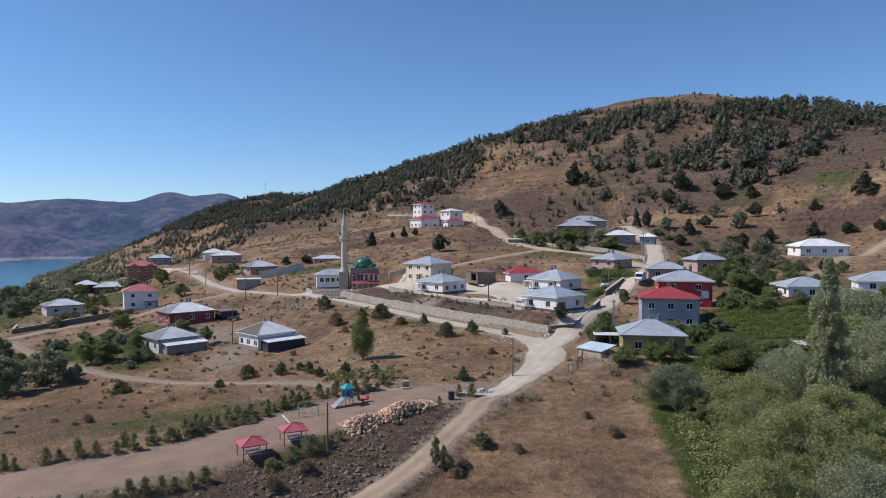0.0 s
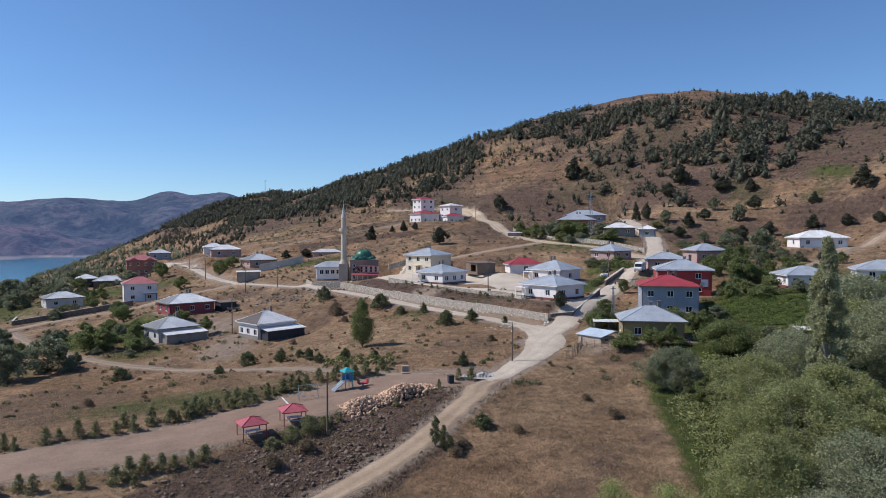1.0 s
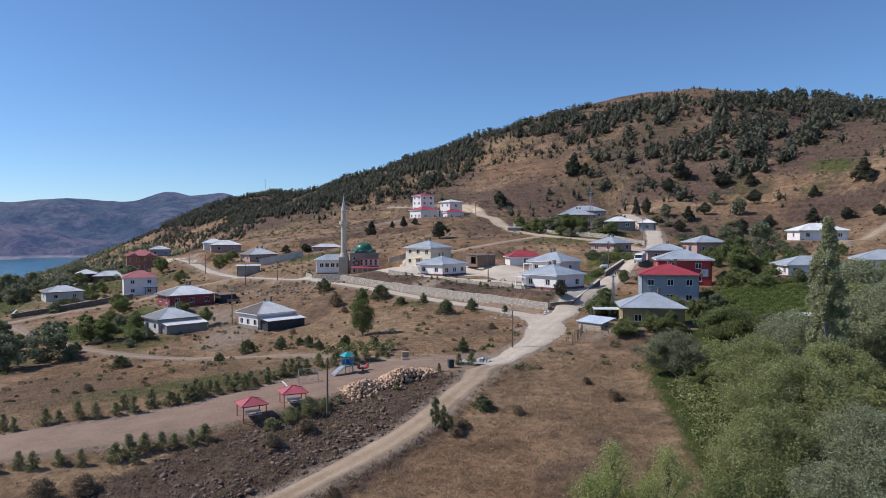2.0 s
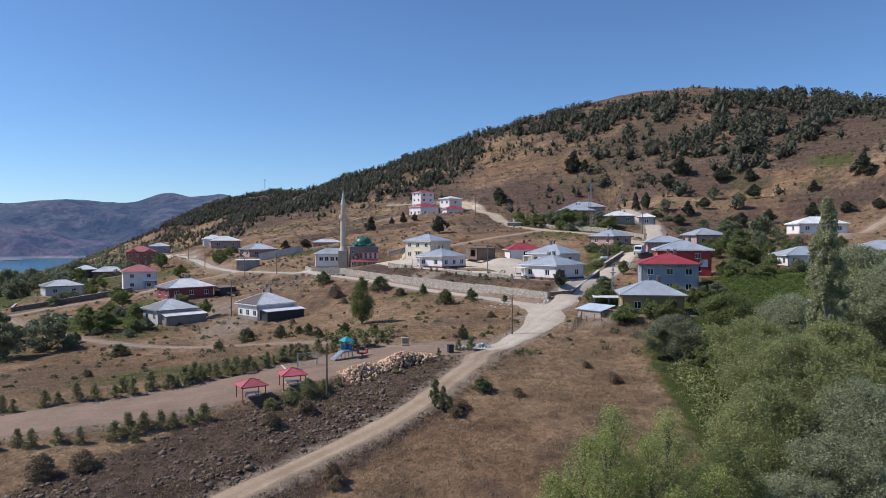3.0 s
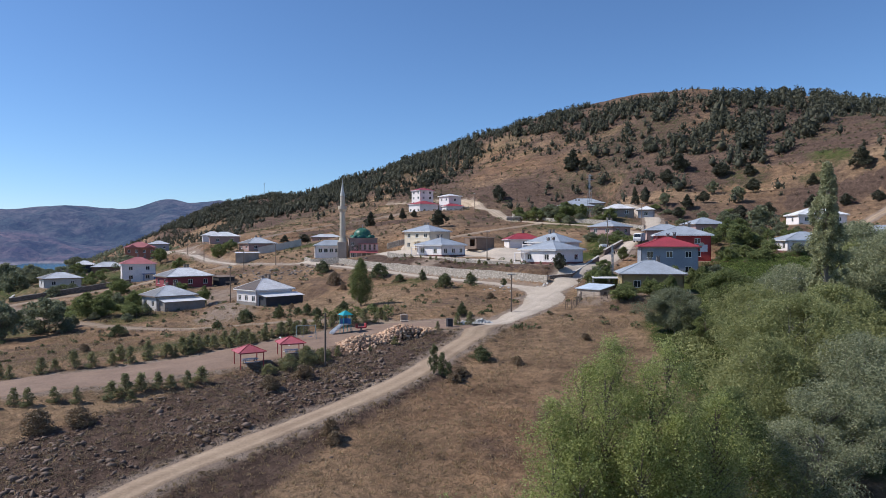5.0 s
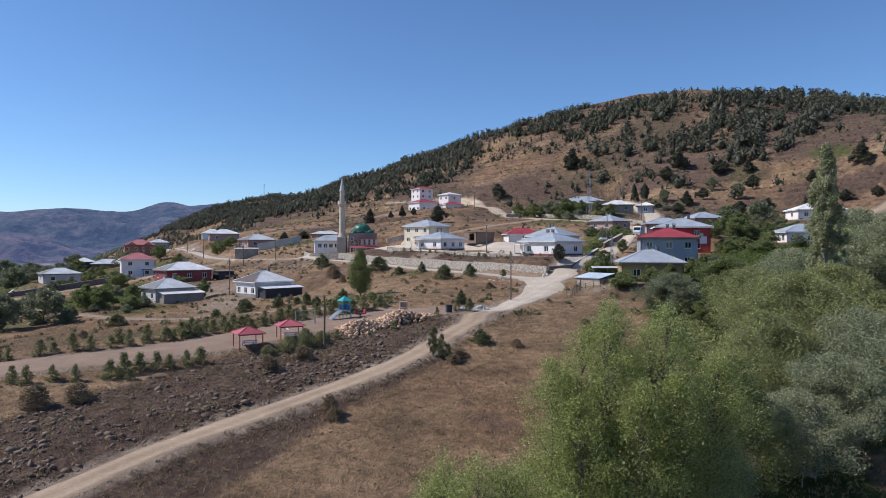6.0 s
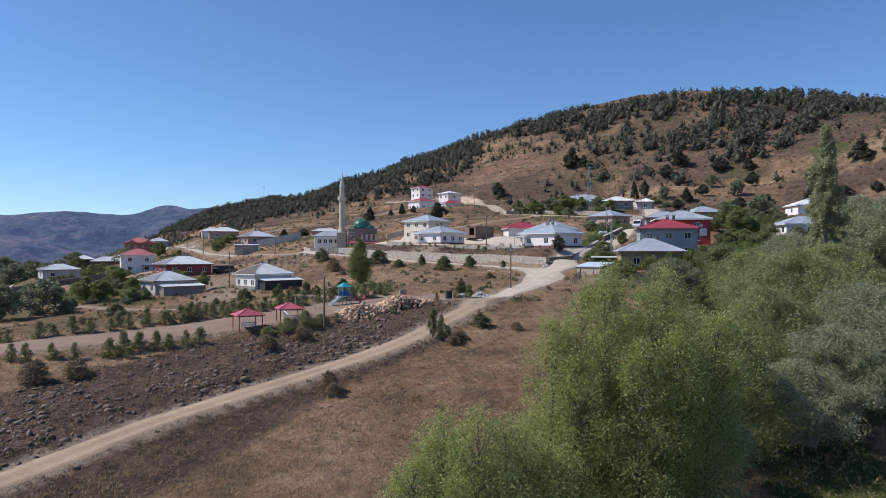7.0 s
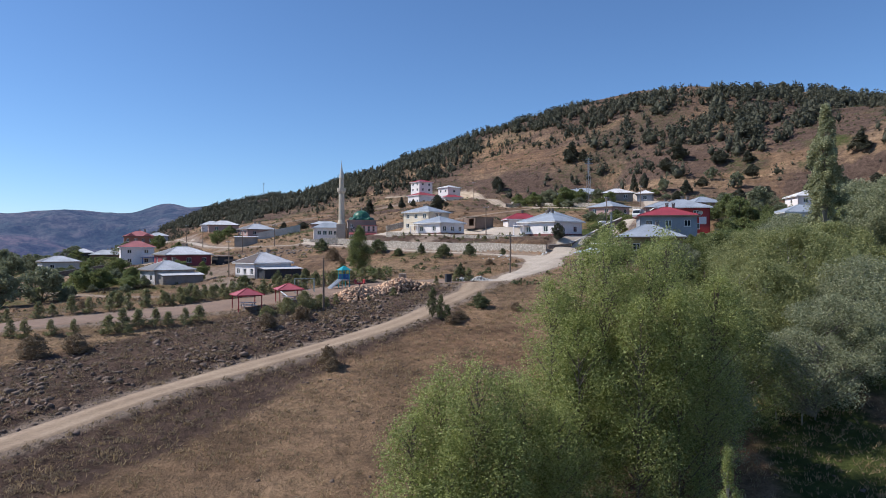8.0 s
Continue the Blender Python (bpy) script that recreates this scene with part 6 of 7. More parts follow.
# ---- the wooded hill: thousands of trees, one sheet of growth ----
def crowd(name, label, x, y, z, high, pointed, material, rng):
    """Thousands of small trees as one sheet of growth: a thin core and ragged lumps of needles round it."""
    m = len(x)
    wide = high * (0.50 - 0.18 * pointed) * rng.uniform(0.75, 1.3, m)
    ring = [(math.cos(k * 1.2566), math.sin(k * 1.2566)) for k in range(5)]
    core = np.array([(0, 0, 0.0)] + [(c, s, 0.30) for c, s in ring] + [(0, 0, 0.86)])
    tri = np.array([(0, 1 + (k + 1) % 5, 1 + k) for k in range(5)] + [(6, 1 + k, 1 + (k + 1) % 5) for k in range(5)])
    wob = wide[:, None] * rng.uniform(0.30, 0.75, (m, 7))
    cv = np.stack([x[:, None] + core[None, :, 0] * wob, y[:, None] + core[None, :, 1] * wob, z[:, None] + high[:, None] * core[None, :, 2] * rng.uniform(0.85, 1.1, (m, 7))], -1)
    core_faces = tri[None] + (np.arange(m) * 7)[:, None, None]
    lumps, per = 5, 10
    u = (np.arange(lumps)[None] + rng.uniform(0.1, 0.9, (m, lumps))) / lumps
    ang = rng.uniform(0, 2 * math.pi, (m, lumps))
    cone, ball = (1.02 - u) ** 0.8, np.sin(math.pi * np.clip(0.26 + 0.68 * u, 0, 1)) ** 0.7
    prof = pointed[:, None] * cone + (1 - pointed[:, None]) * ball
    rad = wide[:, None] * prof * rng.uniform(0.15, 0.85, (m, lumps))
    lc = np.stack([x[:, None] + rad * np.cos(ang), y[:, None] + rad * np.sin(ang), z[:, None] + high[:, None] * (0.10 + 0.80 * u)], -1)
    ls = wide[:, None] * (0.34 + 0.34 * prof) * rng.uniform(0.7, 1.25, (m, lumps))
    d = rng.normal(size=(m, lumps, per, 3))
    d /= np.linalg.norm(d, axis=-1)[..., None]
    c = (lc[:, :, None] + d * (ls[:, :, None, None] * rng.uniform(0.55, 1.0, (m, lumps, per, 1)))).reshape(-1, 3)
    size = np.repeat((ls * 0.46).ravel(), per)[:, None]
    a = rng.normal(size=c.shape)
    a /= np.linalg.norm(a, axis=1)[:, None]
    b = np.cross(a, rng.normal(size=c.shape))
    b /= np.linalg.norm(b, axis=1)[:, None]
    v = np.stack([c - a * size, c + b * size * 0.9, c + a * size], 1).reshape(-1, 3)
    faces = np.concatenate([core_faces.reshape(-1, 3), m * 7 + np.arange(len(v)).reshape(-1, 3)])
    v = np.concatenate([cv.reshape(-1, 3), v])
    me = raw_mesh(name, v, faces, material)
    tagged(new(name, me), label, "woods", kind="stuff")


def hill_woods():
    rng = np.random.default_rng(7)
    n = 105000
    x, y = rng.uniform(-520, 420, n), rng.uniform(215, 950, n)
    z = smooth_land(x, y)
    clump = fbm(x, y, 46, 3, 60)
    dens = 0.28 * step(27, 44, z) + 0.10 * step(14, 24, z)
    # thick woods: the ridge towards the lake, the crest and the stand below the summit
    ridge = step(-0.30, 0.25, (z - 44 - 0.03 * x) / 40) * step(60, -20, x) * step(400, 455, y)
    dens = np.maximum(dens, 1.25 * ridge)
    dens = np.maximum(dens, 0.50 * step(90, 20, x) * step(400, 460, y) * step(50, 70, z))
    wobble = 16 * fbm(x, y, 40, 3, 64)
    stand = np.zeros(n)
    for line, reach, k in (([(138, 288), (150, 325), (176, 370), (206, 402), (262, 432)], 31, 0.62), ([(112, 378), (131, 404), (122, 452)], 15, 0.36),
                           ([(82, 356), (100, 336), (118, 308)], 10, 0.36), ([(100, 268), (113, 284), (124, 276)], 7, 0.6), ([(96, 420), (84, 455), (60, 480)], 14, 0.55)):
        stand = np.maximum(stand, k * (1 - step(reach - 7, reach + 7, to_line(x, y, line)[0] + wobble)))
    dens = np.maximum(dens, stand)
    dens = np.maximum(dens, 0.6 * step(-170, -240, x) * step(-26, -14, z))
    dens = np.maximum(dens, 0.95 * step(-110, -160, x) * step(350, 430, y))
    dens = dens * np.clip(0.62 + 2.6 * clump, 0.12, 1.7)
    bare = np.exp(-(((x - 38) / 36) ** 2 + ((y - 370) / 42) ** 2) ** 2) + np.exp(-(((x + 70) / 60) ** 2 + ((y - 350) / 45) ** 2) ** 2) + np.exp(-(((x + 128) / 30) ** 2 + ((y - 590) / 55) ** 2) ** 2) * 0.85
    bare = bare + np.exp(-(((x - 143) / 12) ** 2 + ((y - 244) / 16) ** 2) ** 2)
    dens = dens * np.clip(1 - bare, 0.03, 1)
    crest = [(380, 450), (270, 505), (180, 530), (134, 520), (92, 525), (52, 548), (0, 605), (-67, 655), (-140, 740), (-200, 825), (-330, 900), (-460, 960)]
    d, side, px, py = to_line(x, y, crest)
    rim = (1 - step(14, 30, d)) * (1 - step(95, 125, px))
    upper = [(-40, 520), (0, 500), (40, 470), (70, 455), (100, 450)]
    dens = np.maximum(dens, 0.62 * (1 - step(30, 55, to_line(x, y, upper)[0] + 1.5 * wobble)))
    dens = np.maximum(dens, 1.1 * rim)
    dens = np.maximum(dens, 0.40 * (1 - step(20, 45, d)) * step(90, 110, px))
    d = to_line(x, y, HILLROAD)[0]
    dens = np.where(d < 6, 0, dens)
    for spec in SITES:
        dens = np.where(in_house(x, y, spec) < 9, 0, dens)
    dens = np.where((y < 300) & (x < 60) & (x > -130), 0, dens)
    dens = np.where((y < 346) & (y > 295) & (x < 24) & (x > -40), 0, dens)
    # the far side of the hill is bare
    dens = np.where((side < 0) & (d > 40 + 70 * (np.abs(px - 110) < 75)), 0, dens)
    keep = (rng.uniform(0, 1, n) < dens * 0.55) & (z > LAKE_Z + 1)
    x, y, stand, ridge = x[keep], y[keep], stand[keep], np.maximum(ridge, rim)[keep]
    z = ground_z(x, y)
    m = len(x)
    high = 0.8 + 4.2 * rng.uniform(0, 1, m) ** 2.6
    grown_up = (np.maximum(stand, 0.9 * ridge) > 0.3) & (rng.uniform(0, 1, m) < 0.8)
    high = np.where(grown_up, rng.uniform(3.4, 7.0, m) + 1.3 * (stand > 0.3), high) * (1 + 0.15 * (y > 480) * (x < 60)) * (1 - 0.25 * step(100, 125, z))
    pointed = np.clip(0.35 + 0.45 * (y > 440) * (x < 60) + 0.30 * rng.normal(size=m), 0, 1)
    # softer grey-green growth low down towards the lake
    soft = (x < -105) & (z < 12) & (rng.uniform(0, 1, m) < 0.75)
    crowd("shore_thicket", "grey-green bushes and willows towards the lake", x[soft], y[soft], z[soft], high[soft], pointed[soft] * 0.3, M_DULLGREEN, rng)
    crowd("hill_woods", "scattered dark pines and junipers over the hill", x[~soft], y[~soft], z[~soft], high[~soft], pointed[~soft], M_HILLPINE, rng)


hill_woods()


# ---- dry grass tufts, loose stones ----
def scatter_ok(x, y, pad=0.0):
    ok = np.ones(len(x), bool)
    for line, half, soft in ROADS:
        ok &= to_line(x, y, line)[0] > half + 0.1 + pad
    for spec in SITES:
        ok &= in_house(x, y, spec) > 0.5
    return ok


def dry_grass():
    rng = np.random.default_rng(3)
    n = 46000
    x, y = rng.uniform(-75, 40, n), 28 + 130 * rng.uniform(0, 1, n) ** 1.5
    ok = scatter_ok(x, y) & (fbm(x, y, 7, 3, 77) > -0.1 + 0.25 * rng.normal(size=n))
    x, y = x[ok], y[ok]
    z = ground_z(x, y)
    per, n = 5, len(x)
    h = np.repeat(rng.uniform(0.08, 0.32, n), per)
    base = np.repeat(np.stack([x, y, z], -1), per, 0) + rng.normal(size=(n * per, 3)) * (0.14, 0.14, 0)
    lean = rng.normal(size=(n * per, 3)) * 0.16
    side = rng.normal(size=(n * per, 3)) * (1, 1, 0)
    side /= np.linalg.norm(side, axis=1)[:, None]
    tip = base + lean
    tip[:, 2] = base[:, 2] + h
    v = np.stack([base - side * 0.045 - (0, 0, 0.05), base + side * 0.045 - (0, 0, 0.05), tip], 1).reshape(-1, 3)
    me = raw_mesh("dry_grass", v, np.arange(len(v)).reshape(-1, 3), M_STRAW)
    tagged(new("dry_grass", me), "dry straw-coloured grass tufts on the slope", "grass", kind="stuff")


dry_grass()


def low_scrub():
    """Low cushions of brownish scrub on the stony banks."""
    rng = np.random.default_rng(5)
    n = 11000
    x, y = rng.uniform(-75, 14, n), rng.uniform(20, 104, n)
    d, side, px, py = to_line(x, y, TRACK)
    ok = scatter_ok(x, y) & (((side > 0) & (d < 16)) | ((side < 0) & (d < 4.0 + 4.0 * (y < 54))))
    ok |= scatter_ok(x, y) & (rng.uniform(0, 1, n) < 0.05)
    x, y = x[ok], y[ok]
    z = ground_z(x, y)
    n, per = len(x), 34
    r = rng.uniform(0.12, 0.5, n) ** 1.2 + 0.08
    th, ph = rng.uniform(0, 2 * math.pi, (n, per)), np.arccos(rng.uniform(0, 1, (n, per)))
    k = r[:, None] * rng.uniform(0.7, 1.1, (n, per))
    c = np.stack([x[:, None] + k * np.sin(ph) * np.cos(th), y[:, None] + k * np.sin(ph) * np.sin(th), z[:, None] + 0.75 * k * np.cos(ph)], -1).reshape(-1, 3)
    v, f = leaf_blades(rng, c, 0.07, 0.6)
    me = raw_mesh("low_scrub", v, f, M_SCRUB)
    tagged(new("low_scrub", me), "low brownish scrub cushions on the stony bank", "scrub", kind="stuff")


low_scrub()


def slope_bushes(name, label, material, seed, share, low, high):
    """Knee-high bushes dotted over the village slopes and the hill."""
    rng = np.random.default_rng(seed)
    n = 24000
    x, y = rng.uniform(-190, 290, n), rng.uniform(100, 480, n)
    ok = scatter_ok(x, y, 0.8) & (fbm(x, y, 24, 3, seed + 76) > -0.12 + 0.22 * rng.normal(size=n)) & (rng.uniform(0, 1, n) < share)
    ok &= to_line(x, y, COURT)[0] > 7
    x, y = x[ok], y[ok]
    z = ground_z(x, y)
    n, per = len(x), 34
    r = rng.uniform(low, high, n) ** 1.5 * (1 + 0.5 * (y > 230))
    th, ph = rng.uniform(0, 2 * math.pi, (n, per)), np.arccos(rng.uniform(0, 1, (n, per)))
    k = r[:, None] * rng.uniform(0.6, 1.05, (n, per))
    c = np.stack([x[:, None] + k * np.sin(ph) * np.cos(th), y[:, None] + k * np.sin(ph) * np.sin(th), z[:, None] + 0.95 * k * np.cos(ph)], -1).reshape(-1, 3)
    v, f = leaf_blades(rng, c, 0.20, 0.9)
    me = raw_mesh(name, v, f, material)
    tagged(new(name, me), label, "bushes", kind="stuff")


slope_bushes("slope_bushes", "small grey-green bushes dotted over the slopes", M_SHRUB, 15, 0.22, 0.3, 1.0)
slope_bushes("dry_brush", "low brown brushwood dotted over the slopes", M_BROWNBUSH, 35, 0.26, 0.25, 0.75)


def stones(name, label, material, x, y, r, seed, flat=0.6, lift=None, blocky=False):
    """Many angular stones as one heap or scatter."""
    rng = np.random.default_rng(seed)
    bm = bmesh.new()
    if blocky:
        bmesh.ops.create_cube(bm, size=1.5)
    else:
        bmesh.ops.create_icosphere(bm, subdivisions=1, radius=1)
    bm.verts.ensure_lookup_table()
    base = np.array([v.co for v in bm.verts])
    bmesh.ops.triangulate(bm, faces=bm.faces)
    tri = np.array([[v.index for v in f.verts] for f in bm.faces])
    bm.free()
    n = len(x)
    z = ground_z(x, y) if lift is None else lift
    if blocky:
        q = rng.normal(size=(n, 4))
        w, i, j, k = (q / np.linalg.norm(q, axis=1)[:, None]).T
        turn = np.stack([1 - 2 * (j * j + k * k), 2 * (i * j - k * w), 2 * (i * k + j * w), 2 * (i * j + k * w), 1 - 2 * (i * i + k * k), 2 * (j * k - i * w),
                         2 * (i * k - j * w), 2 * (j * k + i * w), 1 - 2 * (i * i + j * j)], -1).reshape(n, 3, 3)
        base = np.einsum("nij,vj->nvi", turn, base * (1.0, 0.75, 0.55))
    else:
        base = base[None]
    shape = base * (1 + (0.2 if blocky else 0.40) * rng.normal(size=(n, base.shape[1], 1))) * r[:, None, None] * rng.uniform(0.7, 1.3, (n, 1, 3)) * (1, 1, flat)
    v = shape + np.stack([x, y, z], -1)[:, None]
    f = tri[None] + (np.arange(n) * base.shape[1])[:, None, None]
    me = raw_mesh(name, v.reshape(-1, 3), f.reshape(-1, 3), material)
    return tagged(new(name, me), label, "stones", kind="stuff")


rng = np.random.default_rng(11)
x, y = rng.uniform(-75, 12, 9000), rng.uniform(25, 102, 9000)
d, side, px, py = to_line(x, y, TRACK)
ok = scatter_ok(x, y) & (side > 0) & (d < 14)
x, y = x[ok], y[ok]
stones("bank_stones", "dark loose stones and clods on the bank", M_ROCK, x, y, 0.06 + 0.30 * rng.uniform(0, 1, len(x)) ** 2.4, 12, flat=0.75, blocky=True)
x, y = rng.uniform(-60, 35, 900), rng.uniform(30, 150, 900)
ok = scatter_ok(x, y)
stones("slope_stones", "small loose stones on the slope", M_ROCK, x[ok], y[ok], rng.uniform(0.04, 0.18, ok.sum()), 13)


x, y = -44 + 8 * rng.normal(size=300), 193 + 4 * rng.normal(size=300)
ok = scatter_ok(x, y)
stones("outcrop_stones", "grey boulders and rubble on the slope below the lane", M_OUTCROP, x[ok], y[ok], 0.08 + 0.5 * rng.uniform(0, 1, ok.sum()) ** 3, 14, flat=0.7)
x, y = -31.5 + 2.2 * rng.normal(size=60), 195.5 + 1.2 * rng.normal(size=60)
stones("gate_rubble", "dark tumbled blocks at the end of the stone wall", M_OUTCROP, x, y, 0.2 + 0.5 * rng.uniform(0, 1, 60) ** 2, 15, flat=0.8)
x, y = 21 + 5.5 * rng.normal(size=150), 136.6 + 1.2 * rng.normal(size=150)
ok = scatter_ok(x, y, -0.8)
stones("wall_rubble", "pale rubble at the foot of the retaining wall", M_RUBBLE, x[ok], y[ok], rng.uniform(0.06, 0.3, ok.sum()), 16, flat=0.6)


def tussocks():
    """Flat cushions of dry grass and soil between dark gaps on the bank."""
    rng = np.random.default_rng(21)
    x, y = rng.uniform(-75, 12, 16000), rng.uniform(22, 102, 16000)
    d, side, px, py = to_line(x, y, TRACK)
    ok = scatter_ok(x, y) & (side > 0) & (d < 15) & (y < 90) & (fbm(x, y, 5, 3, 63) > -0.08 + 0.12 * rng.normal(size=len(x)))
    x, y = x[ok], y[ok]
    stones("bank_tussocks", "flat dry grass cushions on the dark bank", M_TUSSOCK, x, y, 0.08 + 0.32 * rng.uniform(0, 1, len(x)) ** 2.2, 22, flat=0.55)


tussocks()

# bushes and saplings crowding the lower gardens
GARDENBUSH = [proto_tree(2, 1.3, "garden_bush", "leafy bush in a village garden", "bush", 0.16, 1100, (M_GARDEN, M_DULLGREEN)[k], 160 + k, shape=(ROUND, MOUND)[k], clumps=40, low=0.05, stems=3, clump_r=0.32) for k in range(2)]
rng = random.Random(31)
for cx, cy, rx, ry, count in ((-82, 168, 20, 14, 16), (-72, 146, 12, 8, 9), (-100, 158, 18, 16, 14), (-134, 250, 16, 12, 6), (-116, 214, 14, 10, 6), (-150, 262, 20, 24, 14), (46, 236, 14, 14, 8), (50, 117, 10, 5, 9), (35, 115.5, 6, 1.8, 8), (30.5, 130, 2, 3, 5), (44, 131, 3, 2.5, 5), (66, 148, 8, 5, 6), (-170, 300, 30, 24, 10), (80, 170, 14, 14, 20), (68, 150, 8, 9, 10), (98, 190, 14, 8, 6), (72, 206, 9, 12, 8), (48, 188, 8, 7, 8), (70, 236, 10, 8, 6), (112, 224, 20, 12, 10)):
    for k in range(count):
        bx, by = cx + rx * rng.uniform(-1, 1), cy + ry * rng.uniform(-1, 1)
        if scatter_ok(np.array([bx]), np.array([by]), 1.4)[0] and min(float(in_house(np.array([bx]), np.array([by]), spec)[0]) for spec in SITES) > 2.2:
            plant(GARDENBUSH[rng.randrange(2)], bx, by, rng.uniform(1.3, 3.2), rng.uniform(1.0, 2.1), rng.uniform(0, 360))
for p in GARDENBUSH:
    drop_proto(p)

# ---- playground ----
def picnic_shelter(x, y, turn, side=2.75):
    g = at_ground(x, y)
    s = thing("picnic_shelter", "open picnic shelter with red sheet roof on thin posts", "shelter", pose(x, y, g, 0, 0, turn), "picnic shelters")
    h = side / 2
    for sx in (-1, 1):
        for sy in (-1, 1):
            bm = bmesh.new()
            box(bm, sx * h - 0.05, sx * h + 0.05, sy * h - 0.05, sy * h + 0.05, -0.4, 1.70)
            part("post", bm, M_RED_METAL, s)
    bm = bmesh.new()
    a = h + 0.28
    low = [bm.verts.new(c) for c in ((-a, -a, 1.65), (a, -a, 1.65), (a, a, 1.65), (-a, a, 1.65))]
    up = [bm.verts.new(c) for c in ((-a, -a, 1.72), (a, -a, 1.72), (a, a, 1.72), (-a, a, 1.72))]
    top, under = bm.verts.new((0, 0, 2.46)), bm.verts.new((0, 0, 2.39))
    for i in range(4):
        j = (i + 1) % 4
        bm.faces.new((up[i], up[j], top)), bm.faces.new((low[j], low[i], under)), bm.faces.new((low[i], low[j], up[j], up[i]))
    roof = part("roof", bm, M_SHELTER, s)
    for sx, sy in ((-1, -1), (1, -1), (1, 1), (-1, 1)):
        bm = bmesh.new()
        rod(bm, (sx * a, sy * a, 1.74), (0, 0, 2.48), 0.035, sides=5)
        part("hip_cap", bm, M_RED_METAL, roof)
    bm = bmesh.new()
    for x0, x1, y0, y1 in ((-h, h, -h - 0.04, -h + 0.04), (-h, h, h - 0.04, h + 0.04), (-h - 0.04, -h + 0.04, -h + 0.05, h - 0.05), (h - 0.04, h + 0.04, -h + 0.05, h - 0.05)):
        box(bm, x0, x1, y0, y1, 1.54, 1.63)
    part("beam", bm, M_RED_METAL, s)
    t = thing("picnic_table", "white picnic table with two benches", "table", pose(x + 0.15, y, g, 0, 0, turn), "picnic tables")
    bm = bmesh.new()
    box(bm, -0.9, 0.9, -0.4, 0.4, 0.70, 0.76, bevel=0.015)
    part("tabletop", bm, M_PAPER, t)
    for sy in (-0.75, 0.75):
        bm = bmesh.new()
        box(bm, -0.9, 0.9, sy - 0.15, sy + 0.15, 0.40, 0.45, bevel=0.01)
        part("bench", bm, M_PAPER, t)
    for sx in (-0.65, 0.65):
        bm = bmesh.new()
        rod(bm, (sx, -0.85, -0.1), (sx, -0.25, 0.7), 0.035, sides=6)
        rod(bm, (sx, 0.85, -0.1), (sx, 0.25, 0.7), 0.035, sides=6)
        box(bm, sx - 0.03, sx + 0.03, -0.85, 0.85, 0.33, 0.395)
        part("leg", bm, M_STEEL, t)


picnic_shelter(-23.2, 82.4, 32)
picnic_shelter(-19.2, 87.0, 24)


def slide_tower(x, y, turn):
    s = thing("slide_tower", "playground tower with turquoise roof and pale twin slide", "slide", pose(x, y, at_ground(x, y), 0, 0, turn))
    for sx in (-0.6, 0.6):
        for sy in (-0.6, 0.6):
            bm = bmesh.new()
            rod(bm, (sx, sy, -0.3), (sx, sy, 2.7), 0.055, sides=8)
            part("post", bm, M_TURQ, s)
    bm = bmesh.new()
    box(bm, -0.68, 0.68, -0.68, 0.68, 1.2, 1.3)
    part("platform", bm, M_STEEL, s)
    for x0, x1, y0, y1 in ((-0.6, 0.6, 0.57, 0.62), (0.57, 0.62, -0.55, 0.55)):
        bm = bmesh.new()
        box(bm, x0, x1, y0, y1, 1.32, 2.1)
        part("side_panel", bm, M_BLUEPL, s, "blue plastic panel")
    bm = bmesh.new()
    bmesh.ops.create_cone(bm, cap_ends=True, segments=4, radius1=1.25, radius2=0.12, depth=0.62, matrix=Matrix.Translation((0, 0, 3.0)) @ Matrix.Rotation(radians(45), 4, "Z"))
    part("roof", bm, M_TURQ, s, "turquoise pyramid roof")
    for sy in (-0.32, 0.32):
        bm = bmesh.new()
        m = Matrix.Translation((-0.62, sy, 1.28)) @ Matrix.Rotation(radians(-36), 4, "Y")
        box(bm, -2.1, 0, -0.24, 0.24, -0.03, 0.0, m)
        box(bm, -2.1, 0, -0.27, -0.24, -0.03, 0.15, m)
        box(bm, -2.1, 0, 0.24, 0.27, -0.03, 0.15, m)
        part("chute", bm, M_PLASTIC, s, "pale plastic slide chute")
    bm = bmesh.new()
    for k in range(5):
        z = 0.2 + k * 0.24
        rod(bm, (0.62 + (1.2 - z) * 0.4, -0.3, z), (0.62 + (1.2 - z) * 0.4, 0.3, z), 0.02, sides=6)
    for sy in (-0.3, 0.3):
        rod(bm, (1.15, sy, -0.1), (0.62, sy, 1.25), 0.025, sides=6)
    part("ladder", bm, M_STEEL, s)


slide_tower(-14.2, 101.2, 35)


def swing_frame(x, y, turn):
    s = thing("swing_frame", "pale steel swing frame with two seats", "swing", pose(x, y, at_ground(x, y), 0, 0, turn))
    w, h = 1.35, 2.05
    for sx in (-1, 1):
        bm = bmesh.new()
        for sy in (-0.7, 0.7):
            rod(bm, (sx * w, sy, -0.2), (sx * w, sy * 0.12, h), 0.045, sides=8)
        rod(bm, (sx * w, -0.42, 0.8), (sx * w, 0.42, 0.8), 0.03, sides=6)
        part("end_frame", bm, M_SWING, s)
    bm = bmesh.new()
    rod(bm, (-w - 0.1, 0, h), (w + 0.1, 0, h), 0.05, sides=8)
    part("top_bar", bm, M_SWING, s)
    for cx in (-0.6, 0.6):
        bm = bmesh.new()
        box(bm, cx - 0.24, cx + 0.24, -0.1, 0.1, 0.45, 0.49)
        seat = part("seat", bm, M_BLUEPL, s, "blue swing seat")
        for k in (-0.22, 0.22):
            bm = bmesh.new()
            rod(bm, (cx + k, 0, 0.49), (cx + k, 0, h), 0.012, sides=5)
            part("chain", bm, M_STEEL, seat)


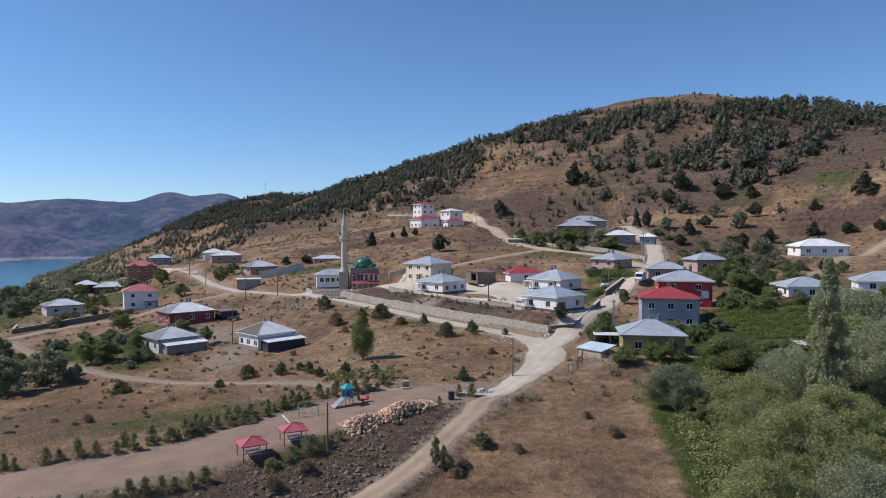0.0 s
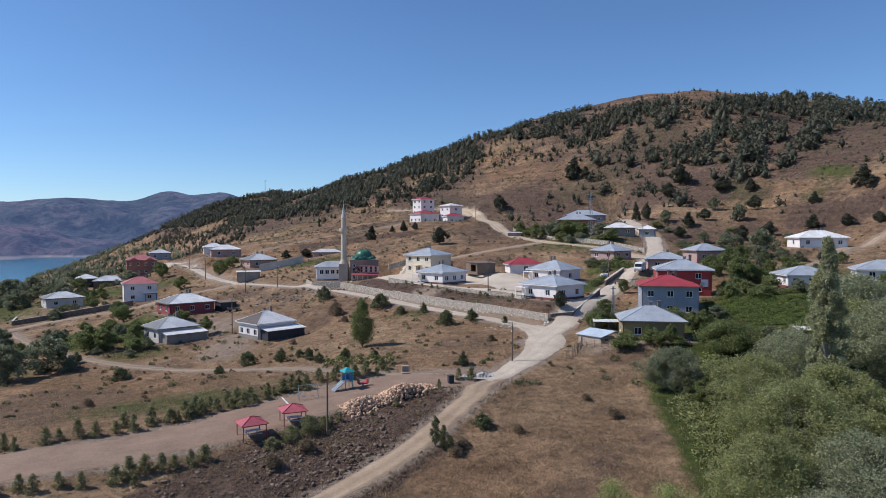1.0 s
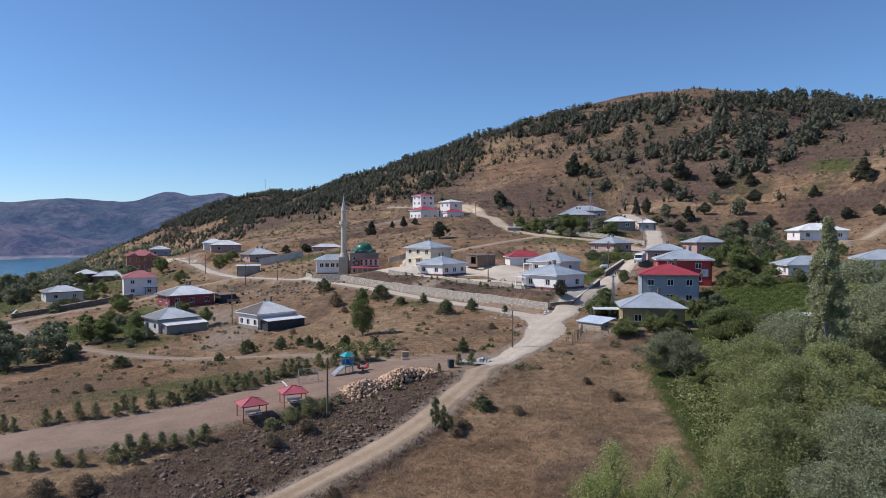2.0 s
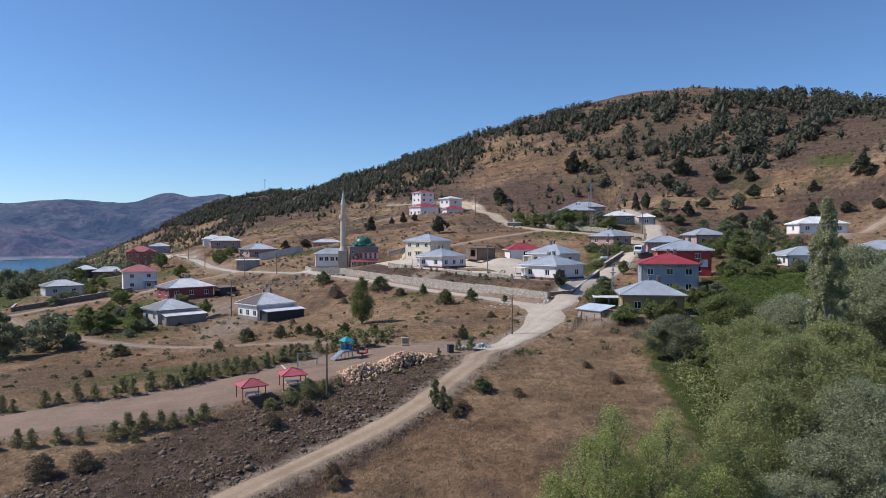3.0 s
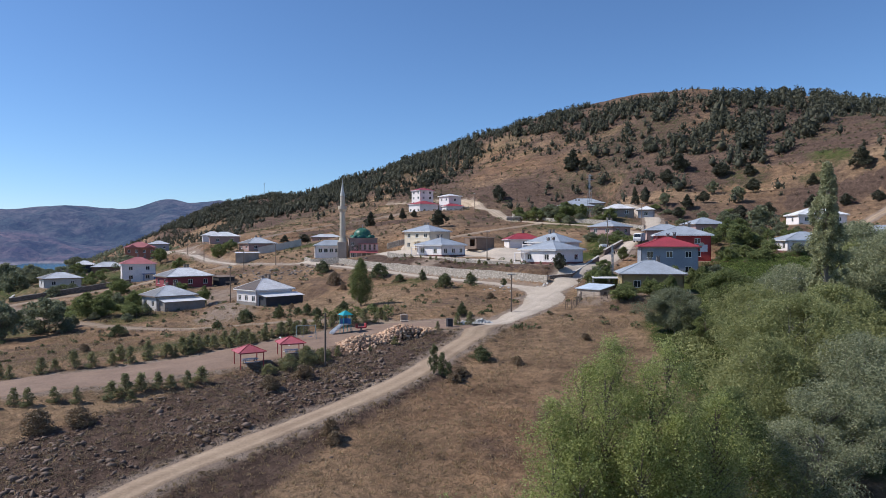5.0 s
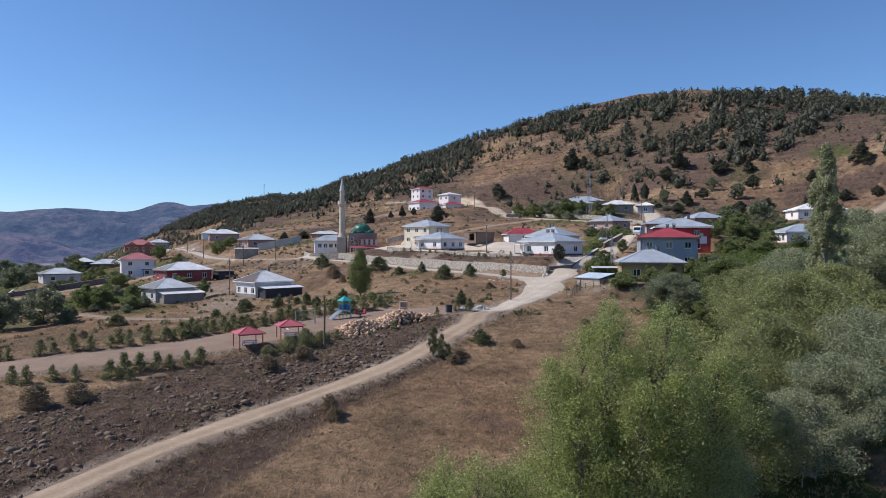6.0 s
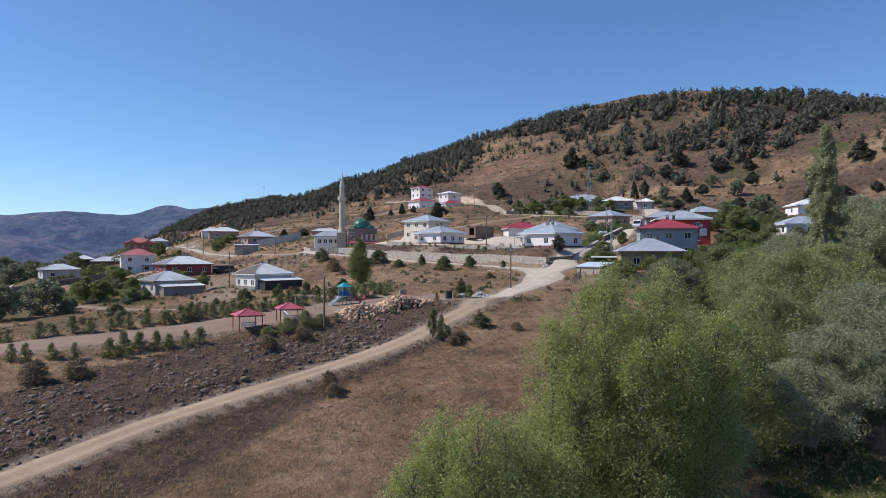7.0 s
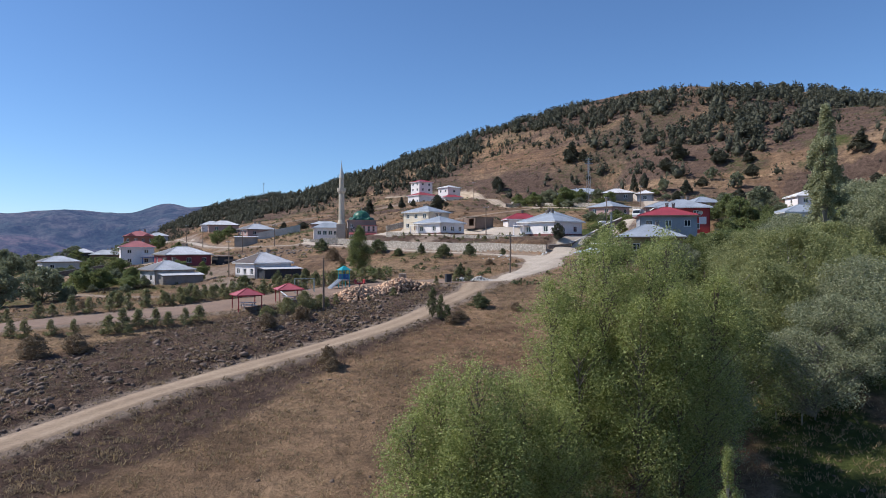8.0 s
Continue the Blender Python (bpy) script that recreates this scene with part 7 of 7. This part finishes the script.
swing_frame(-19.2, 97.0, 20)


def seesaw(x, y, turn):
    s = thing("seesaw", "pale seesaw plank tipped to one side", "seesaw", pose(x, y, at_ground(x, y), 0, 0, turn))
    bm = bmesh.new()
    box(bm, -1.5, 1.5, -0.1, 0.1, -0.04, 0.04, Matrix.Translation((0, 0, 0.5)) @ Matrix.Rotation(radians(17), 4, "Y"), bevel=0.01)
    part("plank", bm, M_PAPER, s)
    bm = bmesh.new()
    rod(bm, (0, -0.2, -0.2), (0, 0, 0.47), 0.04, sides=6)
    rod(bm, (0, 0.2, -0.2), (0, 0, 0.47), 0.04, sides=6)
    part("stand", bm, M_STEEL, s)


seesaw(-21.6, 94.2, -50)


def spring_rider(x, y, turn):
    s = thing("spring_rider", "red plastic boat-shaped spring rider", "play seat", pose(x, y, at_ground(x, y), 0, 0, turn))
    bm = bmesh.new()
    lathe(bm, [(0.14, 0.0), (0.16, 0.12), (0.12, 0.2), (0.16, 0.3), (0.12, 0.42)], 10)
    part("spring", bm, M_STEEL, s)
    bm = bmesh.new()
    box(bm, -0.7, 0.7, -0.35, 0.35, 0.42, 0.62, bevel=0.06)
    box(bm, -0.8, -0.62, -0.35, 0.35, 0.5, 1.15, bevel=0.05)
    box(bm, 0.62, 0.8, -0.35, 0.35, 0.5, 1.15, bevel=0.05)
    part("hull", bm, M_RED_METAL, s)


spring_rider(-12.0, 102.2, 30)


# heaps of quarried stone and rubble
def heap(name, label, material, ax, ay, bx, by, width, height, n, r0, r1, seed):
    rng = np.random.default_rng(seed)
    t, o = rng.uniform(0, 1, n), np.clip(rng.normal(size=n) * 0.42, -1, 1)
    ln = math.hypot(bx - ax, by - ay)
    x = ax + (bx - ax) * t - (by - ay) / ln * o * width
    y = ay + (by - ay) * t + (bx - ax) / ln * o * width
    body = height * (0.62 + 0.38 * np.sin(t * 11 + 0.4)) * np.sin(np.clip(t * 1.06, 0, 1) * math.pi) ** 0.45 * (1 - np.abs(o) ** 1.5)
    z = ground_z(x, y) + body * rng.uniform(0.1, 1.0, n) ** 0.5
    stones(name, label, material, x, y, rng.uniform(r0, r1, n), seed, 0.9, z, blocky=True)


heap("stone_heap", "long heap of tan quarried building stone", M_HEAP, -13.2, 91.0, -1.8, 100.6, 2.0, 1.4, 2300, 0.13, 0.34, 5)
heap("rubble_heap", "small heap of white building rubble", M_RUBBLE, 2.6, 103.6, 7.8, 106.2, 1.0, 0.8, 230, 0.10, 0.32, 6)


def rubbish_bin(x, y):
    s = thing("rubbish_bin", "dark square metal rubbish bin on legs", "bin", pose(x, y, at_ground(x, y), 0, 0, 20))
    bm = bmesh.new()
    box(bm, -0.42, 0.42, -0.36, 0.36, 0.2, 1.25, bevel=0.04)
    part("body", bm, M_DARKWALL, s)
    bm = bmesh.new()
    box(bm, -0.46, 0.46, -0.40, 0.40, 1.255, 1.33, bevel=0.02)
    part("lid", bm, M_DARKWALL, s)
    for sx in (-0.36, 0.36):
        for sy in (-0.32, 0.32):
            bm = bmesh.new()
            box(bm, sx - 0.04, sx + 0.04, sy - 0.04, sy + 0.04, -0.2, 0.25)
            part("leg", bm, M_STEEL, s)


rubbish_bin(1.2, 101.2)


def stone_fountain(x, y):
    s = thing("stone_fountain", "small brownish stone fountain with open niche", "fountain", pose(x, y, at_ground(x, y), 0, 0, 8))
    bm = bmesh.new()
    box(bm, -0.6, -0.35, -0.3, 0.3, -0.3, 1.1, bevel=0.03)
    box(bm, 0.35, 0.6, -0.3, 0.3, -0.3, 1.1, bevel=0.03)
    box(bm, -0.34, 0.34, 0.0, 0.3, -0.3, 1.1)
    box(bm, -0.6, 0.6, -0.3, 0.3, 1.105, 1.3, bevel=0.06)
    part("niche", bm, M_STONEWALL, s)
    bm = bmesh.new()
    box(bm, -0.6, 0.6, -0.9, -0.31, -0.3, 0.35, bevel=0.04)
    part("trough", bm, M_STONEWALL, s)


stone_fountain(-6.0, 109.5)


# ---- poles ----
def utility_pole(x, y, h, arms=1, material=None, turn=0):
    s = thing("utility_pole", "weathered wooden utility pole with crossarm", "pole", pose(x, y, at_ground(x, y), 0, 0, turn), "utility poles")
    bm = bmesh.new()
    rod(bm, (0, 0, -0.6), (0, 0, h), 0.14, 0.09, 10)
    part("pole", bm, material or M_WOOD, s)
    for k in range(arms):
        z = h - 0.3 - 0.7 * k
        bm = bmesh.new()
        box(bm, -0.7, 0.7, -0.15, -0.09, z - 0.05, z + 0.05)
        arm = part("crossarm", bm, M_STEEL, s)
        for cx in (-0.6, 0, 0.6):
            bm = bmesh.new()
            lathe(bm, [(0.05, z + 0.05), (0.06, z + 0.12), (0.03, z + 0.2)], 8)
            bmesh.ops.translate(bm, verts=bm.verts, vec=(cx, -0.12, 0))
            part("insulator", bm, M_PAPER, arm)


for x, y, h, arms in ((-14.3, 84.2, 6.5, 0), (11.6, 113.5, 6.6, 1), (-50, 162, 8.6, 1), (-50, 206.5, 6.5, 1), (-85.5, 246.5, 7, 1), (-60.5, 209.5, 7, 1), (11, 165.5, 7.5, 1), (14, 290, 8, 1), (-103, 278, 7, 1), (41, 169, 8, 1), (62, 212, 7.5, 1)):
    utility_pole(x, y, h, arms, turn=(x * 13) % 60 - 30)


def steel_pylon(x, y, h, foot=0.65):
    s = thing("steel_pylon", "tall grey lattice power pylon", "pylon", pose(x, y, at_ground(x, y), 0, 0, 25))
    bm = bmesh.new()
    n = 9
    w = lambda t: foot * (1 - t) + 0.28 * foot * t
    for k in range(n):
        t0, t1 = k / n, (k + 1) / n
        for sx, sy, tx, ty in ((-1, -1, 1, -1), (1, -1, 1, 1), (1, 1, -1, 1), (-1, 1, -1, -1)):
            a, b = w(t0), w(t1)
            rod(bm, (sx * a, sy * a, h * t0 - 0.3 * (k == 0)), (sx * b, sy * b, h * t1), 0.045, sides=4)
            rod(bm, (sx * a, sy * a, h * t0), (tx * b, ty * b, h * t1), 0.025, sides=4)
    part("lattice", bm, M_STEEL, s)
    for z, r in ((h - 0.4, 2.0 * foot), (h - 1.8, 2.4 * foot)):
        bm = bmesh.new()
        box(bm, -r, r, -0.08, 0.08, z - 0.06, z + 0.06)
        part("crossarm", bm, M_STEEL, s)


steel_pylon(49.5, 229, 15)
steel_pylon(32.6, 130.5, 8.0, 0.28)
steel_pylon(-210, 812, 20)


# ---- sheds, canopy, van, fences ----
def stone_shed():
    s = thing("stone_shed", "low stone shed with pale blue sheet roof", "shed", pose(27.0, 120.4, 7.3, 0, 0, 38))
    w, d, h = 3.4, 5.2, 2.1
    bm = bmesh.new()
    pierced_wall(bm, w, h, [(1.0, 1.9, 0.0, 1.8)], Matrix.Translation((-w / 2, -d / 2, 0)))
    pierced_wall(bm, d, h, [], Matrix.Translation((-w / 2, d / 2, 0)) @ Matrix.Rotation(radians(-90), 4, "Z"))
    pierced_wall(bm, w, h, [], Matrix.Translation((w / 2, d / 2, 0)) @ Matrix.Rotation(radians(180), 4, "Z"))
    pierced_wall(bm, d, h, [], Matrix.Translation((w / 2, -d / 2, 0)) @ Matrix.Rotation(radians(90), 4, "Z"))
    part("wall", bm, M_STONEWALL, s)
    bm = bmesh.new()
    box(bm, -w / 2 - 0.3, w / 2 + 0.3, -d / 2 - 0.3, d / 2 + 0.3, 0, 0.1, Matrix.Translation((0, 0, h + 0.42)) @ Matrix.Rotation(radians(-11), 4, "Y"))
    part("roof", bm, sheet_roof("pale_blue_sheet", (0.60, 0.68, 0.76), metal=0.1, rust=0.1), s)
    bm = bmesh.new()
    box(bm, -w / 2 + 1.02, -w / 2 + 1.88, -d / 2 + 0.05, -d / 2 + 0.1, 0, 1.78)
    part("door", bm, M_WOOD, s)


stone_shed()


def open_shed(name, label, x, y, z, w, d, turn, h, wall, roof, opening=True):
    s = thing(name, label, "shed", pose(x, y, z, 0, 0, turn))
    bm = bmesh.new()
    pierced_wall(bm, w, h, [], Matrix.Translation((-w / 2, -d / 2, 0)))
    pierced_wall(bm, d, h, [(d * 0.45, d * 0.85, 0.0, h - 0.35)] if opening else [], Matrix.Translation((-w / 2, d / 2, 0)) @ Matrix.Rotation(radians(-90), 4, "Z"))
    pierced_wall(bm, w, h, [], Matrix.Translation((w / 2, d / 2, 0)) @ Matrix.Rotation(radians(180), 4, "Z"))
    pierced_wall(bm, d, h, [], Matrix.Translation((w / 2, -d / 2, 0)) @ Matrix.Rotation(radians(90), 4, "Z"))
    part("wall", bm, wall, s)
    bm = bmesh.new()
    box(bm, -w / 2 - 0.3, w / 2 + 0.3, -d / 2 - 0.3, d / 2 + 0.3, 0, 0.12, Matrix.Translation((0, 0, h + 0.18)) @ Matrix.Rotation(radians(3), 4, "X"))
    part("roof", bm, roof, s)


open_shed("garage", "low brown garage with flat roof and open doorway", 10.6, 192.5, 16.6, 6.0, 6.0, 32, 2.3, M_EARTHWALL, M_WOOD)
open_shed("yard_shed", "long low shed with pale sheet roof by the lane", -66.0, 232.5, 11.6, 7.5, 3.5, 16, 2.4, M_GREYWALL, M_ROOF_WHITE)
open_shed("yard_shed", "low dark shed beside the maroon house", -61.2, 192.5, 6.0, 4.5, 4.0, 42, 1.9, M_DARKWALL, M_WOOD, False)
open_shed("yard_shed", "low shed with sheet roof at the orchard edge", 27.5, 262.0, 25.0, 5.0, 4.0, 0, 2.2, M_GREYWALL, M_ROOF_RUST)
open_shed("garden_shed", "small ramshackle shed among garden trees", 61.0, 113.0, 9.4, 4.0, 3.0, -10, 2.0, M_WOOD, M_ROOF_RUST, False)


def canopy():
    g = at_ground(31.0, 126.8)
    s = thing("yard_canopy", "long pale sheet canopy on thin posts", "canopy", pose(31.0, 126.8, g, 0, 0, -8))
    bm = bmesh.new()
    box(bm, -3.0, 3.0, -1.3, 1.3, 0, 0.08, Matrix.Translation((0, 0, 2.2)) @ Matrix.Rotation(radians(4), 4, "X"))
    part("roof", bm, M_ROOF_WHITE, s)
    for x in (-2.8, 0, 2.8):
        for y in (-1.15, 1.15):
            bm = bmesh.new()
            rod(bm, (x, y, -0.6), (x, y, 2.16), 0.05, sides=6)
            part("post", bm, M_STEEL, s)


canopy()


def delivery_van(x, y, turn):
    s = thing("delivery_van", "white delivery van parked on the street", "van", pose(x, y, at_ground(x, y) + 0.16, 0, 0, turn))
    bm = bmesh.new()
    prof = [(-2.6, 0.35), (2.5, 0.35), (2.6, 0.9), (2.3, 1.25), (1.75, 2.1), (1.5, 2.3), (-2.5, 2.35), (-2.6, 2.2)]
    rings = [[bm.verts.new((px, sy, pz)) for px, pz in prof] for sy in (-0.95, 0.95)]
    for i in range(len(prof)):
        j = (i + 1) % len(prof)
        bm.faces.new((rings[0][i], rings[0][j], rings[1][j], rings[1][i]))
    bm.faces.new(rings[0][::-1]), bm.faces.new(rings[1])
    bmesh.ops.recalc_face_normals(bm, faces=bm.faces)
    bmesh.ops.bevel(bm, geom=bm.edges[:], offset=0.06, segments=2, affect="EDGES")
    part("body", bm, M_PAPER, s)
    bm = bmesh.new()
    box(bm, -0.02, 0.02, -0.8, 0.8, 0, 0.85, Matrix.Translation((2.33, 0, 1.28)) @ Matrix.Rotation(radians(-33), 4, "Y"))
    part("windscreen", bm, M_GLASS, s)
    for sy in (-0.97, 0.97):
        bm = bmesh.new()
        box(bm, 0.9, 1.7, sy - 0.01, sy + 0.01, 1.4, 2.0)
        part("side_window", bm, M_GLASS, s)
    for sx in (-1.7, 1.7):
        for sy in (-0.86, 0.86):
            bm = bmesh.new()
            rod(bm, (sx, sy - 0.11, 0.34), (sx, sy + 0.11, 0.34), 0.34, sides=16)
            wheel = part("wheel", bm, M_TYRE, s)
            bm = bmesh.new()
            rod(bm, (sx, sy - 0.12, 0.34), (sx, sy + 0.12, 0.34), 0.18, sides=12)
            part("rim", bm, M_STEEL, wheel)
    for sy in (-0.7, 0.7):
        bm = bmesh.new()
        box(bm, 2.55, 2.62, sy - 0.14, sy + 0.14, 0.75, 0.95, bevel=0.02)
        part("headlight", bm, M_PLASTIC, s)


delivery_van(49.4, 171.0, -118)
delivery_van(-80.5, 204.0, 200)


def farm_trailer(x, y, turn):
    s = thing("farm_trailer", "low wooden farm trailer loaded with odd timber", "trailer", pose(x, y, at_ground(x, y), 0, 0, turn))
    bm = bmesh.new()
    box(bm, -1.6, 1.6, -0.8, 0.8, 0.65, 0.75)
    part("bed", bm, M_WOOD, s)
    for y0, y1, x0, x1 in ((-0.8, -0.74, -1.6, 1.6), (0.74, 0.8, -1.6, 1.6), (-0.73, 0.73, -1.6, -1.54), (-0.73, 0.73, 1.54, 1.6)):
        bm = bmesh.new()
        box(bm, x0, x1, y0, y1, 0.755, 1.15)
        part("side_board", bm, M_WOOD, s)
    for sx in (-0.9, 0.9):
        for sy in (-0.86, 0.86):
            bm = bmesh.new()
            rod(bm, (sx, sy - 0.08, 0.33), (sx, sy + 0.08, 0.33), 0.33, sides=14)
            part("wheel", bm, M_TYRE, s)
    bm = bmesh.new()
    rod(bm, (1.6, 0, 0.6), (2.9, 0, 0.25), 0.05, sides=6)
    part("drawbar", bm, M_STEEL, s)
    for k in range(5):
        bm = bmesh.new()
        rod(bm, (-1.5, -0.5 + k * 0.24, 0.85 + 0.1 * (k % 2)), (1.7, -0.45 + k * 0.22, 0.9 + 0.12 * (k % 3)), 0.07, sides=6)
        part("log", bm, M_WOOD, s)


farm_trailer(-56.5, 184.5, 15)
farm_trailer(43.2, 166.6, 60)


def water_tank(x, y, turn):
    s = thing("water_tank", "white cylindrical water tank on a low cradle", "tank", pose(x, y, at_ground(x, y), 0, 0, turn))
    bm = bmesh.new()
    bmesh.ops.create_cone(bm, cap_ends=True, segments=20, radius1=0.75, radius2=0.75, depth=2.2, matrix=pose(0, 0, 1.0, 0, 90, 0))
    bmesh.ops.bevel(bm, geom=[e for e in bm.edges if abs(abs(e.verts[0].co.x) - 1.1) < 0.01 and abs(abs(e.verts[1].co.x) - 1.1) < 0.01], offset=0.15, segments=2, affect="EDGES")
    part("tank", bm, M_PAPER, s)
    for sx in (-0.7, 0.7):
        bm = bmesh.new()
        box(bm, sx - 0.08, sx + 0.08, -0.6, 0.6, -0.3, 0.42)
        part("cradle", bm, M_STEEL, s)


water_tank(41.0, 172.5, 20)


def post_fence(label, pts, gap, h, seed):
    rng = random.Random(seed)
    f = thing("wooden_fence", label, "fence", pose(pts[0][0], pts[0][1], at_ground(*pts[0])))
    inv = f.matrix_basis.inverted()
    tops = []
    for (ax, ay), (bx, by) in zip(pts, pts[1:]):
        n = max(1, int(math.hypot(bx - ax, by - ay) / gap))
        for k in range(n):
            x, y = ax + (bx - ax) * k / n + rng.gauss(0, 0.08), ay + (by - ay) * k / n + rng.gauss(0, 0.08)
            g, hh = at_ground(x, y), h * rng.uniform(0.8, 1.15)
            bm = bmesh.new()
            tip = inv @ Vector((x + rng.gauss(0, 0.06), y + rng.gauss(0, 0.06), g + hh))
            rod(bm, inv @ Vector((x, y, g - 0.3)), tip, 0.055, 0.045, 6)
            part("post", bm, M_WOOD, f)
            tops.append(tip)
    for z in (0.15, 0.55):
        bm = bmesh.new()
        for a, b in zip(tops, tops[1:]):
            rod(bm, a - Vector((0, 0, z)), b - Vector((0, 0, z)), 0.018, sides=4)
        part("rail", bm, M_WOOD, f)


post_fence("rough wooden post fence along the field edge", [(20.5, 113.5), (23.8, 118.0), (29, 114.5), (36, 112)], 1.1, 1.25, 1)
post_fence("rough wooden post fence round a garden", [(-74, 148), (-66, 151), (-61, 156)], 1.2, 1.2, 2)
post_fence("rough wooden post fence beside the street", [(27, 124), (29.5, 131), (33, 138)], 1.3, 1.2, 3)
post_fence("close-set rough palisade beside the stone shed", [(21.6, 113.6), (24.0, 117.6), (24.6, 121.0)], 0.42, 1.5, 4)


# ---- vine rows, hedges ----
def leafy_rows(name, label, rows, width, height, per_m, leaf, material, seed):
    rng = np.random.default_rng(seed)
    pts = []
    for ax, ay, bx, by in rows:
        ln = math.hypot(bx - ax, by - ay)
        n = int(ln * per_m)
        t = rng.uniform(0, 1, n)
        hump = 0.7 + 0.5 * np.abs(np.sin(t * ln * 1.1 + ax))
        o = np.clip(rng.normal(size=n) * 0.45, -1, 1) * width
        x = ax + (bx - ax) * t - (by - ay) / ln * o
        y = ay + (by - ay) * t + (bx - ax) / ln * o
        z = ground_z(x, y) + height * hump * rng.uniform(0.03, 1, n) ** 0.7 * np.sqrt(1 - (o / width) ** 2 * 0.7)
        pts.append(np.stack([x, y, z], -1))
    v, f = leaf_quads(rng, np.concatenate(pts), leaf, 0.6)
    tagged(new(name, raw_mesh(name, v, f, material)), label, "plants", kind="stuff")


leafy_rows("vine_rows", "green vine rows in a terraced garden", [(55 + k * 0.4, 145 - k * 2.6, 77 - k * 0.8, 144 - k * 2.6) for k in range(8)], 0.5, 0.95, 80, 0.13, M_VINE, 1)
leafy_rows("hedge", "low uneven hedge along a garden", [(40, 191, 55, 183), (41, 188.5, 55, 181), (36, 166, 41, 172), (-20, 117, -8, 114.5)], 0.9, 1.4, 70, 0.2, M_GARDEN, 2)
leafy_rows("garden_growth", "rank green garden growth between trees", [(50, 112, 80, 118), (46, 120, 72, 122), (60, 104, 90, 112), (-95, 172, -70, 160), (-98, 166, -76, 156)], 2.2, 1.05, 90, 0.2, M_GARDEN, 3)
leafy_rows("stream_growth", "rank green growth along the stream", [(30, 66, 33, 92), (34, 92, 44, 108), (40, 60, 48, 80)], 2.6, 1.3, 150, 0.16, M_WILLOW, 4)
